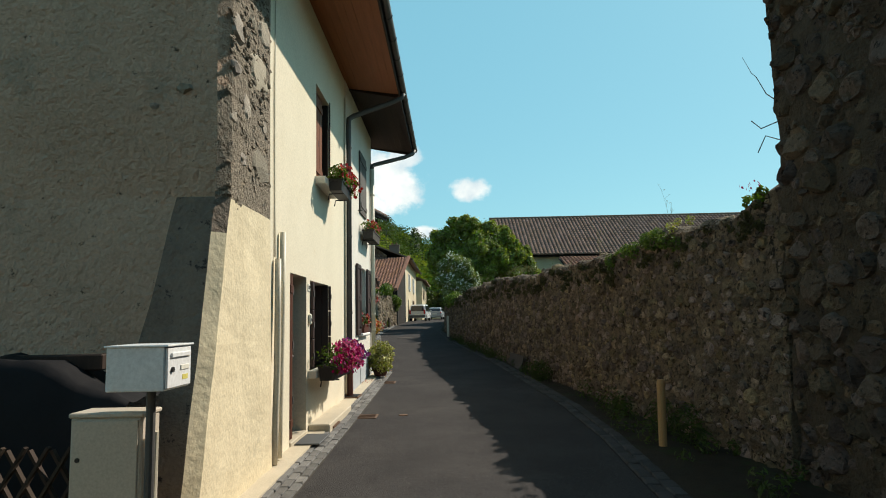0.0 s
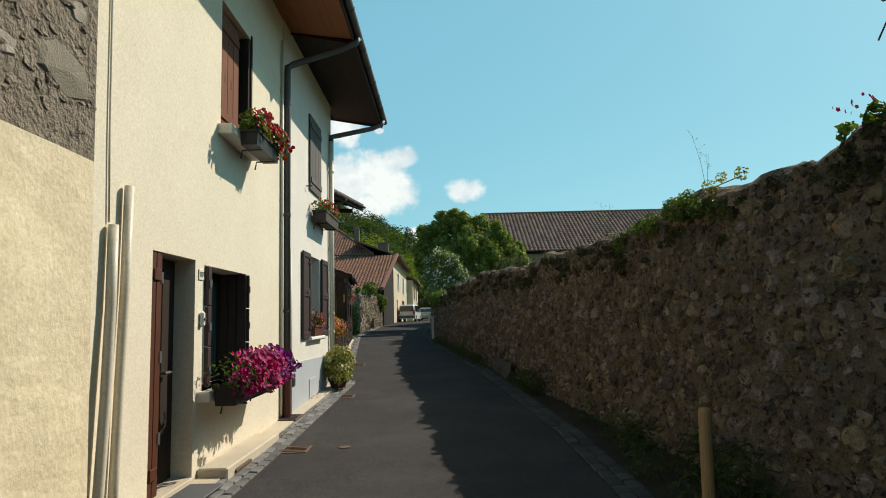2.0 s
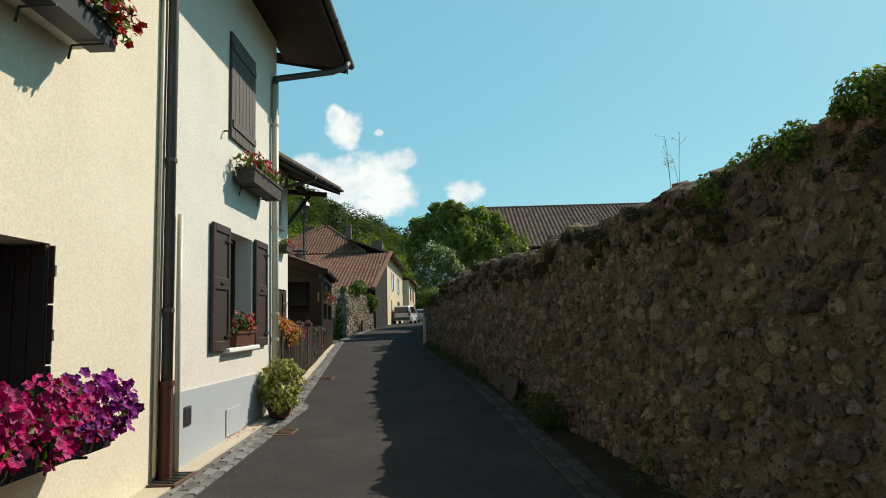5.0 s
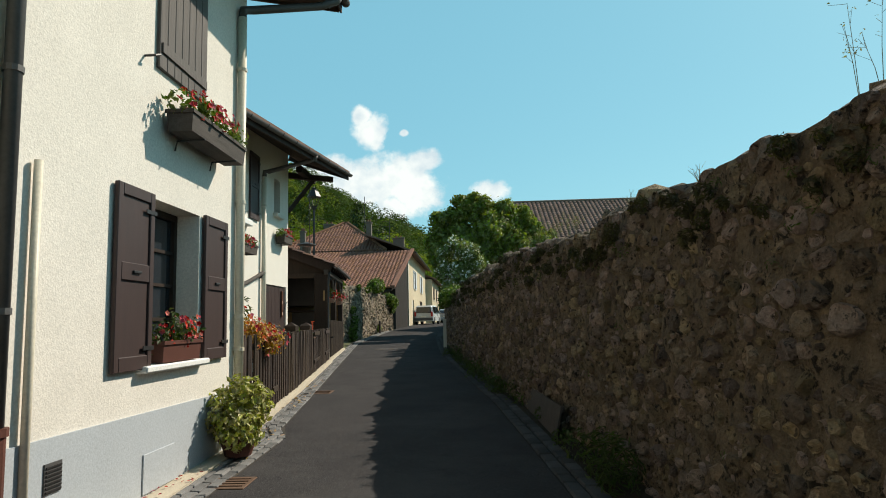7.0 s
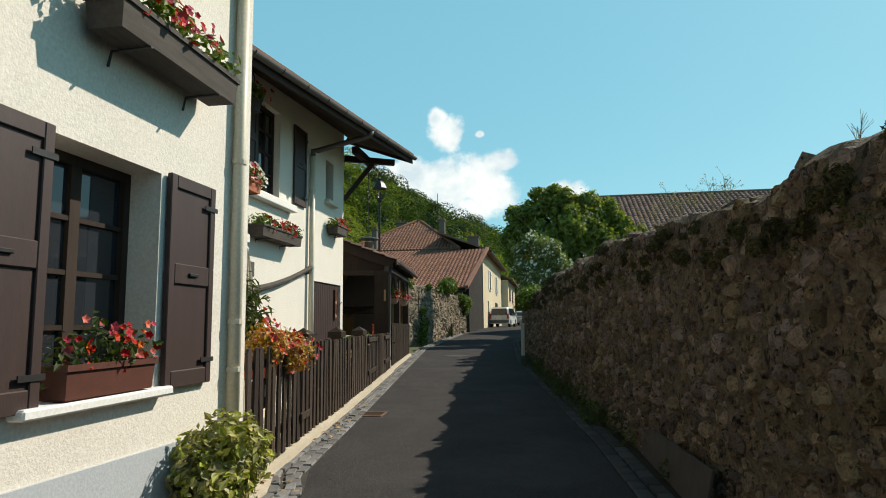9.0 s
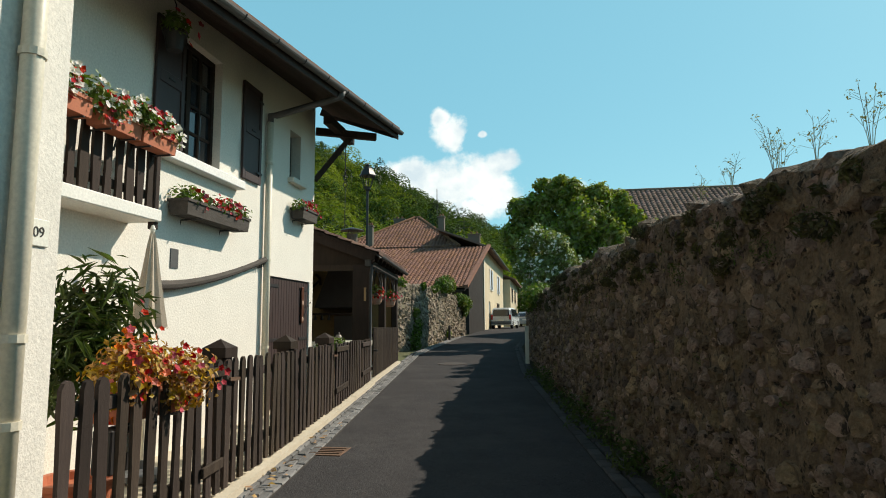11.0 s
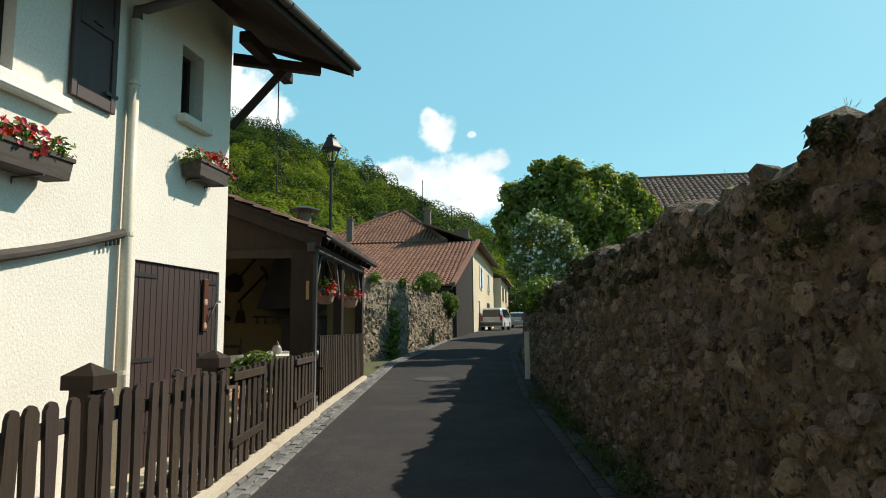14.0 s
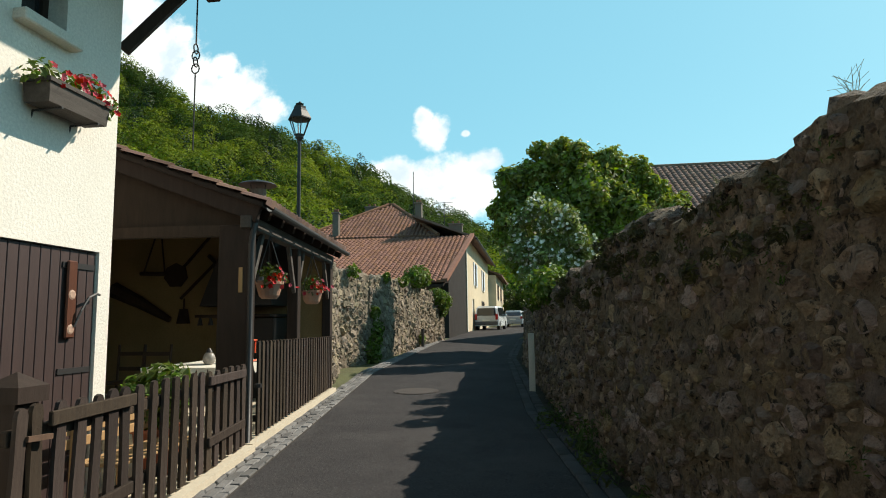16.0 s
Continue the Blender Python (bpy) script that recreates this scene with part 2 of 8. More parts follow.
PAVING = material("poured_concrete", (0.56, 0.49, 0.38), (0.47, 0.41, 0.31), 0.92, 2.0, 60, 0.4, 0.008, stains_shade=[(1.6, 0.6, 0.74, (0.34, 0.30, 0.23))])
SETT = material("grey_gutter_sett", (0.20, 0.195, 0.19), (0.13, 0.127, 0.125), 0.9, 5.0, 70, 0.5, 0.008, vary=0.3, spec=0.15)
SETT_J = material("grey_gutter_setts", (0.19, 0.185, 0.18), (0.125, 0.12, 0.118), 0.9, 5.0, 70, 0.5, 0.008, vary=0.3, island=True, spec=0.15)
# darker setts and joint for the right gutter: wall shade put into colour
SETT_SHADE = material("shaded_stone_setts", (0.070, 0.068, 0.068), (0.045, 0.044, 0.044), 0.95, 5.0, 70, 0.6, 0.008, vary=0.25, island=True, spec=0.15)
JOINT_SHADE = material("shaded_gutter_joint", (0.040, 0.036, 0.033), (0.025, 0.023, 0.021), 0.97, 4.0, 60, 0.6, 0.01, spec=0.1)
JOINT = material("gutter_joint", (0.085, 0.076, 0.066), (0.05, 0.045, 0.04), 0.95, 4.0, 60, 0.6, 0.01, spec=0.1)
EARTH = material("verge_earth", (0.055, 0.043, 0.030), (0.028, 0.023, 0.017), 0.97, 3.0, 50, 0.9, 0.03, stains_shade=[(2.0, 0.55, 0.68, (0.04, 0.05, 0.02))], spec=0.1)
GROUND = material("meadow_ground", (0.11, 0.12, 0.05), (0.08, 0.075, 0.04), 0.97, 0.8, 12, 0.7, 0.05)
SOFFIT_A = material("orange_brown_soffit_board", (0.30, 0.105, 0.035), (0.22, 0.075, 0.025), 0.6, 2.0, 30, 0.25, 0.004, stretch=(12, 0.7, 12))
DARK_WOOD = material("dark_stained_wood", (0.046, 0.031, 0.023), (0.025, 0.018, 0.014), 0.7, 3.0, 40, 0.45, 0.004, vary=0.2, stretch=(6, 6, 0.9), spec=0.15)
FENCE_WOOD = material("weathered_brown_picket", (0.062, 0.045, 0.034), (0.028, 0.021, 0.017), 0.85, 3.0, 40, 0.7, 0.006, vary=0.35, stretch=(9, 9, 0.7), spec=0.15, stains_shade=[(4, 0.60, 0.72, (0.095, 0.078, 0.063))])
SHUTTER = material("brown_painted_shutter", (0.058, 0.036, 0.033), (0.043, 0.028, 0.026), 0.5, 2.0, 30, 0.15, 0.003, stretch=(6, 6, 0.8))
SHUTTER_GREY = material("weathered_grey_shutter", (0.13, 0.115, 0.105), (0.075, 0.064, 0.06), 0.75, 3.0, 30, 0.5, 0.005, stretch=(9, 9, 0.6))
BOX_WOOD = material("old_planter_wood", (0.085, 0.072, 0.062), (0.042, 0.035, 0.03), 0.82, 3.0, 30, 0.6, 0.006, stretch=(7, 0.8, 7))
RED_WOOD = material("red_brown_varnished_wood", (0.105, 0.036, 0.018), (0.060, 0.021, 0.012), 0.55, 2.0, 30, 0.25, 0.003, stretch=(8, 8, 0.7), spec=0.2)
ORANGE_WOOD = material("sunned_red_wood", (0.20, 0.072, 0.032), (0.13, 0.046, 0.021), 0.65, 2.0, 30, 0.3, 0.003, stretch=(9, 9, 0.6), spec=0.15)
PALE_SILL = material("pale_stone_sill", (0.70, 0.66, 0.58), (0.60, 0.56, 0.48), 0.85, 3.0, 60, 0.3, 0.005)
PALE_PIPE = material("cream_painted_zinc_pipe", (0.66, 0.60, 0.48), (0.58, 0.53, 0.42), 0.45, 2.0, 40, 0.08, 0.002, stains_shade=[(2.5, 0.66, 0.8, (0.42, 0.36, 0.27))])
ZINC = material("zinc_gutter", (0.115, 0.112, 0.11), (0.075, 0.073, 0.072), 0.6, 2.0, 40, 0.08, 0.002, metal=0.3, spec=0.25)
DARK_METAL = material("dark_painted_metal", (0.035, 0.033, 0.033), (0.022, 0.021, 0.021), 0.45, 4.0, 60, 0.1, 0.002)
BROWN_METAL = material("red_brown_cast_pipe", (0.12, 0.045, 0.032), (0.08, 0.03, 0.022), 0.55, 4.0, 60, 0.15, 0.003)
WHITE_METAL = material("white_lacquered_steel", (0.78, 0.79, 0.80), (0.72, 0.73, 0.74), 0.35, 2.0, 40, 0.03, 0.001)
BEIGE_PLASTIC = material("beige_grp_cabinet", (0.52, 0.45, 0.37), (0.47, 0.41, 0.33), 0.6, 2.0, 60, 0.08, 0.002)
TARP = material("black_tarpaulin", (0.014, 0.014, 0.016), (0.009, 0.009, 0.011), 0.7, 3.0, 30, 0.4, 0.02, bump_scale=5, spec=0.12)
TILE = material("red_clay_tile", (0.255, 0.130, 0.088), (0.175, 0.092, 0.066), 0.9, 2.2, 30, 0.4, 0.01, vary=0.17, island=True, stains_shade=[(0.7, 0.62, 0.77, (0.145, 0.088, 0.068))], spec=0.08)
TILE_DARK = material("weathered_brown_tile", (0.235, 0.150, 0.118), (0.135, 0.088, 0.072), 0.92, 1.6, 30, 0.5, 0.01, vary=0.22, island=True, stains_shade=[(0.6, 0.58, 0.72, (0.12, 0.085, 0.07))], spec=0.06)
FAR_WALL = material("ochre_house_render", (0.62, 0.52, 0.36), (0.52, 0.43, 0.30), 0.92, 1.5, 20, 0.3, 0.01, stains_shade=[(0.8, 0.58, 0.72, (0.44, 0.37, 0.26))])
GREY_REND = material("grey_gable_render", (0.16, 0.135, 0.11), (0.11, 0.095, 0.078), 0.95, 1.5, 20, 0.4, 0.02)
DARK_REND = material("near_black_render", (0.040, 0.036, 0.034), (0.024, 0.022, 0.021), 0.97, 1.5, 20, 0.4, 0.02, spec=0.1)
CAST_IRON = material("worn_cast_iron", (0.075, 0.062, 0.054), (0.045, 0.038, 0.034), 0.8, 6.0, 60, 0.5, 0.006, spec=0.2)
PALE_SHUT = material("pale_blue_grey_shutter", (0.66, 0.70, 0.74), (0.58, 0.62, 0.66), 0.6, 2.0, 30, 0.1, 0.003)
TERRACOTTA = material("terracotta_plastic", (0.46, 0.15, 0.075), (0.38, 0.12, 0.06), 0.6, 3.0, 50, 0.15, 0.003)
BLACK_POT = material("black_plastic_pot", (0.03, 0.028, 0.028), (0.02, 0.019, 0.019), 0.5, 3.0, 50, 0.1, 0.002)
LEAF = material("bright_leaf", (0.125, 0.185, 0.030), (0.062, 0.108, 0.018), 0.55, 3.0, 30, 0, vary=0.4, island=True, through=0.3, spec=0.25)
LEAF_TREE = material("tree_leaf", (0.235, 0.275, 0.045), (0.115, 0.155, 0.026), 0.5, 1.3, 20, 0, vary=0.45, island=True, through=0.35, spec=0.4)
LEAF_DARK = material("dark_leaf", (0.065, 0.095, 0.020), (0.040, 0.062, 0.014), 0.6, 2.0, 30, 0, vary=0.4, island=True, through=0.25)
LEAF_PALE = material("shrub_leaf", (0.21, 0.255, 0.085), (0.12, 0.16, 0.05), 0.55, 2.0, 30, 0, vary=0.35, island=True, through=0.3)
LEAF_VARIEG = material("yellow_green_variegated_leaf", (0.42, 0.40, 0.10), (0.17, 0.21, 0.04), 0.5, 8.0, 40, 0, vary=0.5, island=True, through=0.25)
LEAF_COLEUS = material("red_yellow_leaf", (0.50, 0.34, 0.05), (0.30, 0.07, 0.03), 0.5, 5.0, 30, 0, vary=0.4, island=True, through=0.25)
HILL_LEAF = material("hill_wood_leaf", (0.215, 0.255, 0.030), (0.10, 0.145, 0.018), 0.9, 0.10, 0.5, 0, vary=0.22, island=True, through=0.3, spec=0.08)
HILL_SHADE = material("hill_shade_leaf", (0.075, 0.115, 0.022), (0.036, 0.066, 0.016), 0.9, 0.12, 0.5, 0, vary=0.22, island=True, through=0.25, spec=0.08)
BEHIND = material("brown_plaster", (0.42, 0.31, 0.21), (0.34, 0.25, 0.17), 0.95, 1.2, 20, 0.4, 0.02)
HILL_DARK = material("hill_conifer_leaf", (0.040, 0.068, 0.020), (0.026, 0.046, 0.015), 0.7, 0.05, 0.5, 0, vary=0.3, island=True)
MOSS = material("wall_top_moss", (0.095, 0.088, 0.028), (0.05, 0.046, 0.02), 0.98, 4.0, 40, 0.9, 0.03, vary=0.35, island=True)
DRY_GRASS = material("dry_stalk", (0.34, 0.30, 0.16), (0.22, 0.21, 0.09), 0.8, 3.0, 30, 0, vary=0.3, island=True, through=0.2)
BARK = material("bark", (0.13, 0.105, 0.08), (0.07, 0.055, 0.045), 0.95, 4.0, 25, 0.9, 0.03, stretch=(4, 4, 0.8))
RED_PETAL = material("red_geranium_petal", (0.50, 0.010, 0.012), (0.34, 0.006, 0.010), 0.6, 6.0, 40, 0, vary=0.3, island=True, through=0.12, spec=0.15)
MAGENTA_PETAL = material("magenta_petunia_petal", (0.46, 0.006, 0.14), (0.32, 0.004, 0.10), 0.6, 3.0, 40, 0, vary=0.3, island=True, through=0.12, spec=0.15)
PURPLE_PETAL = material("purple_petunia_petal", (0.27, 0.010, 0.25), (0.18, 0.006, 0.17), 0.6, 3.0, 40, 0, vary=0.3, island=True, through=0.12, spec=0.15)
WHITE_PETAL = material("white_petal", (0.80, 0.76, 0.74), (0.72, 0.66, 0.64), 0.5, 6.0, 40, 0, vary=0.1, island=True, through=0.2)
ORANGE_PETAL = material("orange_petal", (0.75, 0.16, 0.02), (0.6, 0.09, 0.02), 0.5, 6.0, 40, 0, vary=0.3, island=True, through=0.2)
CLOTH = material("beige_parasol_cloth", (0.55, 0.46, 0.36), (0.46, 0.38, 0.30), 0.9, 3.0, 60, 0.2, 0.003)
TABLE_CLOTH = material("white_table_cloth", (0.72, 0.70, 0.62), (0.66, 0.63, 0.55), 0.8, 3.0, 60, 0.1, 0.003)
GREY_CAST = material("grey_board", (0.11, 0.115, 0.12), (0.08, 0.085, 0.09), 0.6, 2.0, 40, 0.15, 0.003)
RUST = material("rusty_iron_cover", (0.17, 0.10, 0.065), (0.10, 0.065, 0.045), 0.75, 6.0, 60, 0.5, 0.006, metal=0.3)
POST_WOOD = material("new_round_post_wood", (0.42, 0.26, 0.12), (0.32, 0.19, 0.085), 0.75, 3.0, 40, 0.3, 0.004, stretch=(6, 6, 0.7))
YELLOW_WALL = material("ochre_shed_wall", (0.26, 0.195, 0.095), (0.19, 0.145, 0.07), 0.92, 1.5, 40, 0.4, 0.01)
DEAD_LEAF = material("fallen_leaf", (0.38, 0.24, 0.09), (0.24, 0.14, 0.06), 0.8, 5.0, 40, 0, vary=0.4, island=True)
PAPER = material("enamel_plate", (0.74, 0.72, 0.64), (0.70, 0.68, 0.60), 0.5, 3.0, 60, 0.02, 0.001)
INK = material("dark_print", (0.05, 0.045, 0.04), (0.04, 0.035, 0.03), 0.6, 3.0, 60, 0.0)
STICKER = material("yellow_sticker", (0.70, 0.62, 0.16), (0.62, 0.54, 0.14), 0.5, 4.0, 60, 0.0)
CAR_WHITE = material("silver_white_car_paint", (0.55, 0.56, 0.56), (0.52, 0.53, 0.53), 0.28, 1.0, 30, 0.0, spec=0.5)
CAR_GREY = material("silver_grey_car_paint", (0.34, 0.36, 0.38), (0.31, 0.33, 0.35), 0.28, 1.0, 30, 0.0, spec=0.5)
TYRE = material("black_tyre", (0.02, 0.02, 0.02), (0.015, 0.015, 0.015), 0.8, 3.0, 50, 0.1, 0.002)
TAIL_RED = material("red_tail_lens", (0.45, 0.02, 0.02), (0.35, 0.015, 0.015), 0.25, 3.0, 50, 0.0)
CAR_GLASS = glass_pane("car_glass", (0.02, 0.024, 0.028))
DARK_GLASS = glass_pane("dark_window_glass", (0.022, 0.026, 0.032), 0.04)
CURTAIN_GLASS = material("net_curtain", (0.085, 0.12, 0.125), (0.05, 0.07, 0.075), 0.5, 3.0, 60, 0.3, 0.004, stretch=(20, 20, 0.5))
LAMP_GLASS = glass_pane("clear_lamp_glass", (0.96, 0.97, 0.97), 0.02)
LAMP_GLASS.node_tree.nodes["Principled BSDF"].inputs["Transmission Weight"].default_value = 1.0
LAMP_GLASS.node_tree.nodes["Principled BSDF"].inputs["IOR"].default_value = 1.08


# ---- building helpers ----
GROUND_Y = [-80, -10, 0, 10, 16.4, 20.5, 26, 35, 43, 50, 60, 72, 110, 400]
GROUND_Z = [-1.2, -0.15, 0.03, 0.18, 0.36, 0.46, 0.65, 0.93, 1.15, 1.32, 1.47, 1.55, 1.9, 6.0]
rng = random.Random(7)


def gz(y):
    return float(np.interp(y, GROUND_Y, GROUND_Z))


def lin(y, ys, xs):
    return float(np.interp(y, ys, xs))


def mesh_object(name, me, material_, parent=None, label="", smooth=False):
    ob = new(name, me)
    if material_:
        me.materials.append(material_)
    if smooth:
        me.polygons.foreach_set("use_smooth", [True] * len(me.polygons))
    if parent:
        ob.parent = parent
    if label:
        ob["label"] = label
    return ob


def part(name, bm, material_, parent=None, label="", smooth=False):
    me = bpy.data.meshes.new(name)
    bm.normal_update()
    bm.to_mesh(me)
    bm.free()
    return mesh_object(name, me, material_, parent, label, smooth)


def pyd(name, verts, faces, material_, parent=None, label="", smooth=False):
    me = bpy.data.meshes.new(name)
    me.from_pydata([tuple(v) for v in verts], [], faces)
    me.update()
    return mesh_object(name, me, material_, parent, label, smooth)


def thing(name, label, category, at=(0, 0, 0), group="", kind=""):
    ob = new(name)
    ob.empty_display_size = 0.2
    ob.location = at
    bpy.context.view_layer.update()
    return tagged(ob, label, category, group, kind)


def B():
    return bmesh.new()


def box(bm, x0, x1, y0, y1, z0, z1, bevel=0.0):
    r = bmesh.ops.create_cube(bm, size=1.0)
    m = Matrix.Translation(((x0 + x1) / 2, (y0 + y1) / 2, (z0 + z1) / 2)) @ Matrix.Diagonal((abs(x1 - x0), abs(y1 - y0), abs(z1 - z0), 1))
    bmesh.ops.transform(bm, matrix=m, verts=r["verts"])
    if bevel:
        es = {e for v in r["verts"] for e in v.link_edges}
        bmesh.ops.bevel(bm, geom=list(es), offset=bevel, segments=1, affect="EDGES", profile=0.5)
    return bm


def boxed(*a, **k):
    return box(B(), *a, **k)


def bar(bm, p, q, w, h, up=(0, 0, 1), bevel=0.0):
    """A beam of width w and depth h from p to q."""
    p, q = Vector(p), Vector(q)
    d = q - p
    ln = d.length
    d.normalize()
    side = d.cross(Vector(up))
    if side.length < 1e-4:
        side = d.cross(Vector((1, 0, 0)))
    side.normalize()
    u = side.cross(d)
    r = bmesh.ops.create_cube(bm, size=1.0)
    m = Matrix((side, d, u)).transposed().to_4x4()
    bmesh.ops.transform(bm, matrix=Matrix.Translation((p + q) / 2) @ m @ Matrix.Diagonal((w, ln, h, 1)), verts=r["verts"])
    if bevel:
        es = {e for v in r["verts"] for e in v.link_edges}
        bmesh.ops.bevel(bm, geom=list(es), offset=bevel, segments=1, affect="EDGES", profile=0.5)
    return bm


def tube(bm, pts, radius, sides=10, cap=True):
    """A round pipe through the points; radius may be a list."""
    pts = [Vector(p) for p in pts]
    rs = radius if isinstance(radius, (list, tuple)) else [radius] * len(pts)
    rings = []
    prev = None
    for i, p in enumerate(pts):
        d = (pts[min(i + 1, len(pts) - 1)] - pts[max(i - 1, 0)]).normalized()
        a = prev if prev is not None and abs(prev.dot(d)) < 0.95 else (Vector((0, 0, 1)) if abs(d.z) < 0.9 else Vector((1, 0, 0)))
        a = (a - d * a.dot(d)).normalized()
        prev = a
        b = d.cross(a)
        rings.append([bm.verts.new(p + (a * math.cos(k * 2 * math.pi / sides) + b * math.sin(k * 2 * math.pi / sides)) * rs[i]) for k in range(sides)])
    for r, s in zip(rings, rings[1:]):
        for k in range(sides):
            bm.faces.new((r[k], r[(k + 1) % sides], s[(k + 1) % sides], s[k]))
    if cap:
        bm.faces.new(rings[0][::-1])
        bm.faces.new(rings[-1])
    return bm


def lathe(bm, profile, centre, sides=16):
    """Turn (radius, height) pairs round an upright axis."""
    c = Vector(centre)
    rings = [[bm.verts.new(c + Vector((r * math.cos(k * 2 * math.pi / sides), r * math.sin(k * 2 * math.pi / sides), z))) for k in range(sides)] for r, z in profile]
    for r, s in zip(rings, rings[1:]):
        for k in range(sides):
            bm.faces.new((r[k], r[(k + 1) % sides], s[(k + 1) % sides], s[k]))
    bm.faces.new(rings[0][::-1])
    bm.faces.new(rings[-1])
    return bm


def extrude_poly(bm, pts, vec):
    """A solid from a flat outline pushed along vec."""
    v = Vector(vec)
    a = [bm.verts.new(Vector(p)) for p in pts]
    b = [bm.verts.new(Vector(p) + v) for p in pts]
    n = len(pts)
    bm.faces.new(a[::-1])
    bm.faces.new(b)
    for i in range(n):
        bm.faces.new((a[i], a[(i + 1) % n], b[(i + 1) % n], b[i]))
    bmesh.ops.recalc_face_normals(bm, faces=bm.faces[:])
    return bm


def wall_holes(bm, x_out, thick, y0, y1, z0, z1, holes):
    """A wall facing +x whose openings (ya, yb, za, zb) go right through it."""
    ys = sorted({y0, y1, *[h[0] for h in holes], *[h[1] for h in holes]})
    zs = sorted({z0, z1, *[h[2] for h in holes], *[h[3] for h in holes]})
    def solid(i, j):
        if not (0 <= i < len(ys) - 1 and 0 <= j < len(zs) - 1):
            return False
        yc, zc = (ys[i] + ys[i + 1]) / 2, (zs[j] + zs[j + 1]) / 2
        return not any(h[0] < yc < h[1] and h[2] < zc < h[3] for h in holes)
    cache = {}
    def V(x, y, z):
        k = (round(x, 4), round(y, 4), round(z, 4))
        if k not in cache:
            cache[k] = bm.verts.new(k)
        return cache[k]
    xi = x_out - thick
    for i in range(len(ys) - 1):
        for j in range(len(zs) - 1):
            if not solid(i, j):
                continue
            a, b, c, d = ys[i], ys[i + 1], zs[j], zs[j + 1]
            bm.faces.new((V(x_out, a, c), V(x_out, b, c), V(x_out, b, d), V(x_out, a, d)))
            bm.faces.new((V(xi, a, c), V(xi, a, d), V(xi, b, d), V(xi, b, c)))
            if not solid(i - 1, j):
                bm.faces.new((V(x_out, a, c), V(x_out, a, d), V(xi, a, d), V(xi, a, c)))
            if not solid(i + 1, j):
                bm.faces.new((V(x_out, b, c), V(xi, b, c), V(xi, b, d), V(x_out, b, d)))
            if not solid(i, j - 1):
                bm.faces.new((V(x_out, a, c), V(xi, a, c), V(xi, b, c), V(x_out, b, c)))
            if not solid(i, j + 1):
                bm.faces.new((V(x_out, a, d), V(x_out, b, d), V(xi, b, d), V(xi, a, d)))
    return bm


def leaves(name, centres, radii, count, size, material_, parent=None, label="", seed=1, droop=0.2, shell=0.45, aspect=0.55, scatter=0.55, fuzz=0.0):
    """A cloud of small folded leaves filling ellipsoids, denser to the outside."""
    r = np.random.RandomState(seed)
    c = np.asarray(centres, float).reshape(-1, 3)
    rad = np.asarray(radii, float)
    rad = np.repeat(rad[:, None], 3, 1) if rad.ndim == 1 else rad.reshape(-1, 3)
    vol = rad.prod(1) ** (2 / 3)
    idx = r.choice(len(c), count, p=vol / vol.sum())
    d = r.normal(size=(count, 3))
    d /= np.linalg.norm(d, axis=1)[:, None]
    rr = (shell + (1 - shell) * r.rand(count)) ** 0.7
    p = c[idx] + d * rad[idx] * rr[:, None]
    if fuzz:
        p = p + r.normal(size=(count, 3)) * rad[idx] * fuzz
    nrm = d + r.normal(size=(count, 3)) * scatter + [0, 0, 0.5]
    nrm /= np.linalg.norm(nrm, axis=1)[:, None]
    t = np.cross(nrm, r.normal(size=(count, 3)))
    t /= np.linalg.norm(t, axis=1)[:, None]
    t[:, 2] -= droop
    b = np.cross(nrm, t)
    s = size * (0.6 + 0.8 * r.rand(count))[:, None]
    tip, mid, root = p + t * s, p + nrm * s * 0.12, p - t * s
    l, q = p + b * s * aspect, p - b * s * aspect
    v = np.stack([root, l, tip, q, ], 1).reshape(-1, 3)
    v[1::4] += (nrm * s * 0.22)
    v[3::4] += (nrm * s * 0.22)
    k = np.arange(count) * 4
    f = np.concatenate([np.stack([k, k + 1, k + 2], 1), np.stack([k, k + 2, k + 3], 1)])
    me = bpy.data.meshes.new(name)
    me.from_pydata(v.tolist(), [], f.tolist())
    me.update()
    return mesh_object(name, me, material_, parent, label)


def blossoms(name, points, size, material_, parent=None, label="", seed=1, petals=5, face=(1, -0.4, 0.5)):
    """Small open flowers: a ring of petals round a sunken middle."""
    r = random.Random(seed)
    vs, fs = [], []
    for p in points:
        n = (Vector(face) + Vector((r.gauss(0, 0.5), r.gauss(0, 0.5), r.gauss(0, 0.4)))).normalized()
        a = n.orthogonal().normalized()
        b = n.cross(a)
        s = size * r.uniform(0.7, 1.25)
        c0 = len(vs)
        p = Vector(p)
        vs.append(p - n * s * 0.25)
        m = petals * 2
        for k in range(m):
            ang = k * 2 * math.pi / m
            rad = s * (1.0 if k % 2 else 0.72)
            vs.append(p + (a * math.cos(ang) + b * math.sin(ang)) * rad + n * s * r.uniform(-0.05, 0.15))
        fs += [(c0, c0 + 1 + k, c0 + 1 + (k + 1) % m) for k in range(m)]
    return pyd(name, vs, fs, material_, parent, label)


def in_box(r, x0, x1, y0, y1, z0, z1, n):
    return [(r.uniform(x0, x1), r.uniform(y0, y1), r.uniform(z0, z1)) for _ in range(n)]


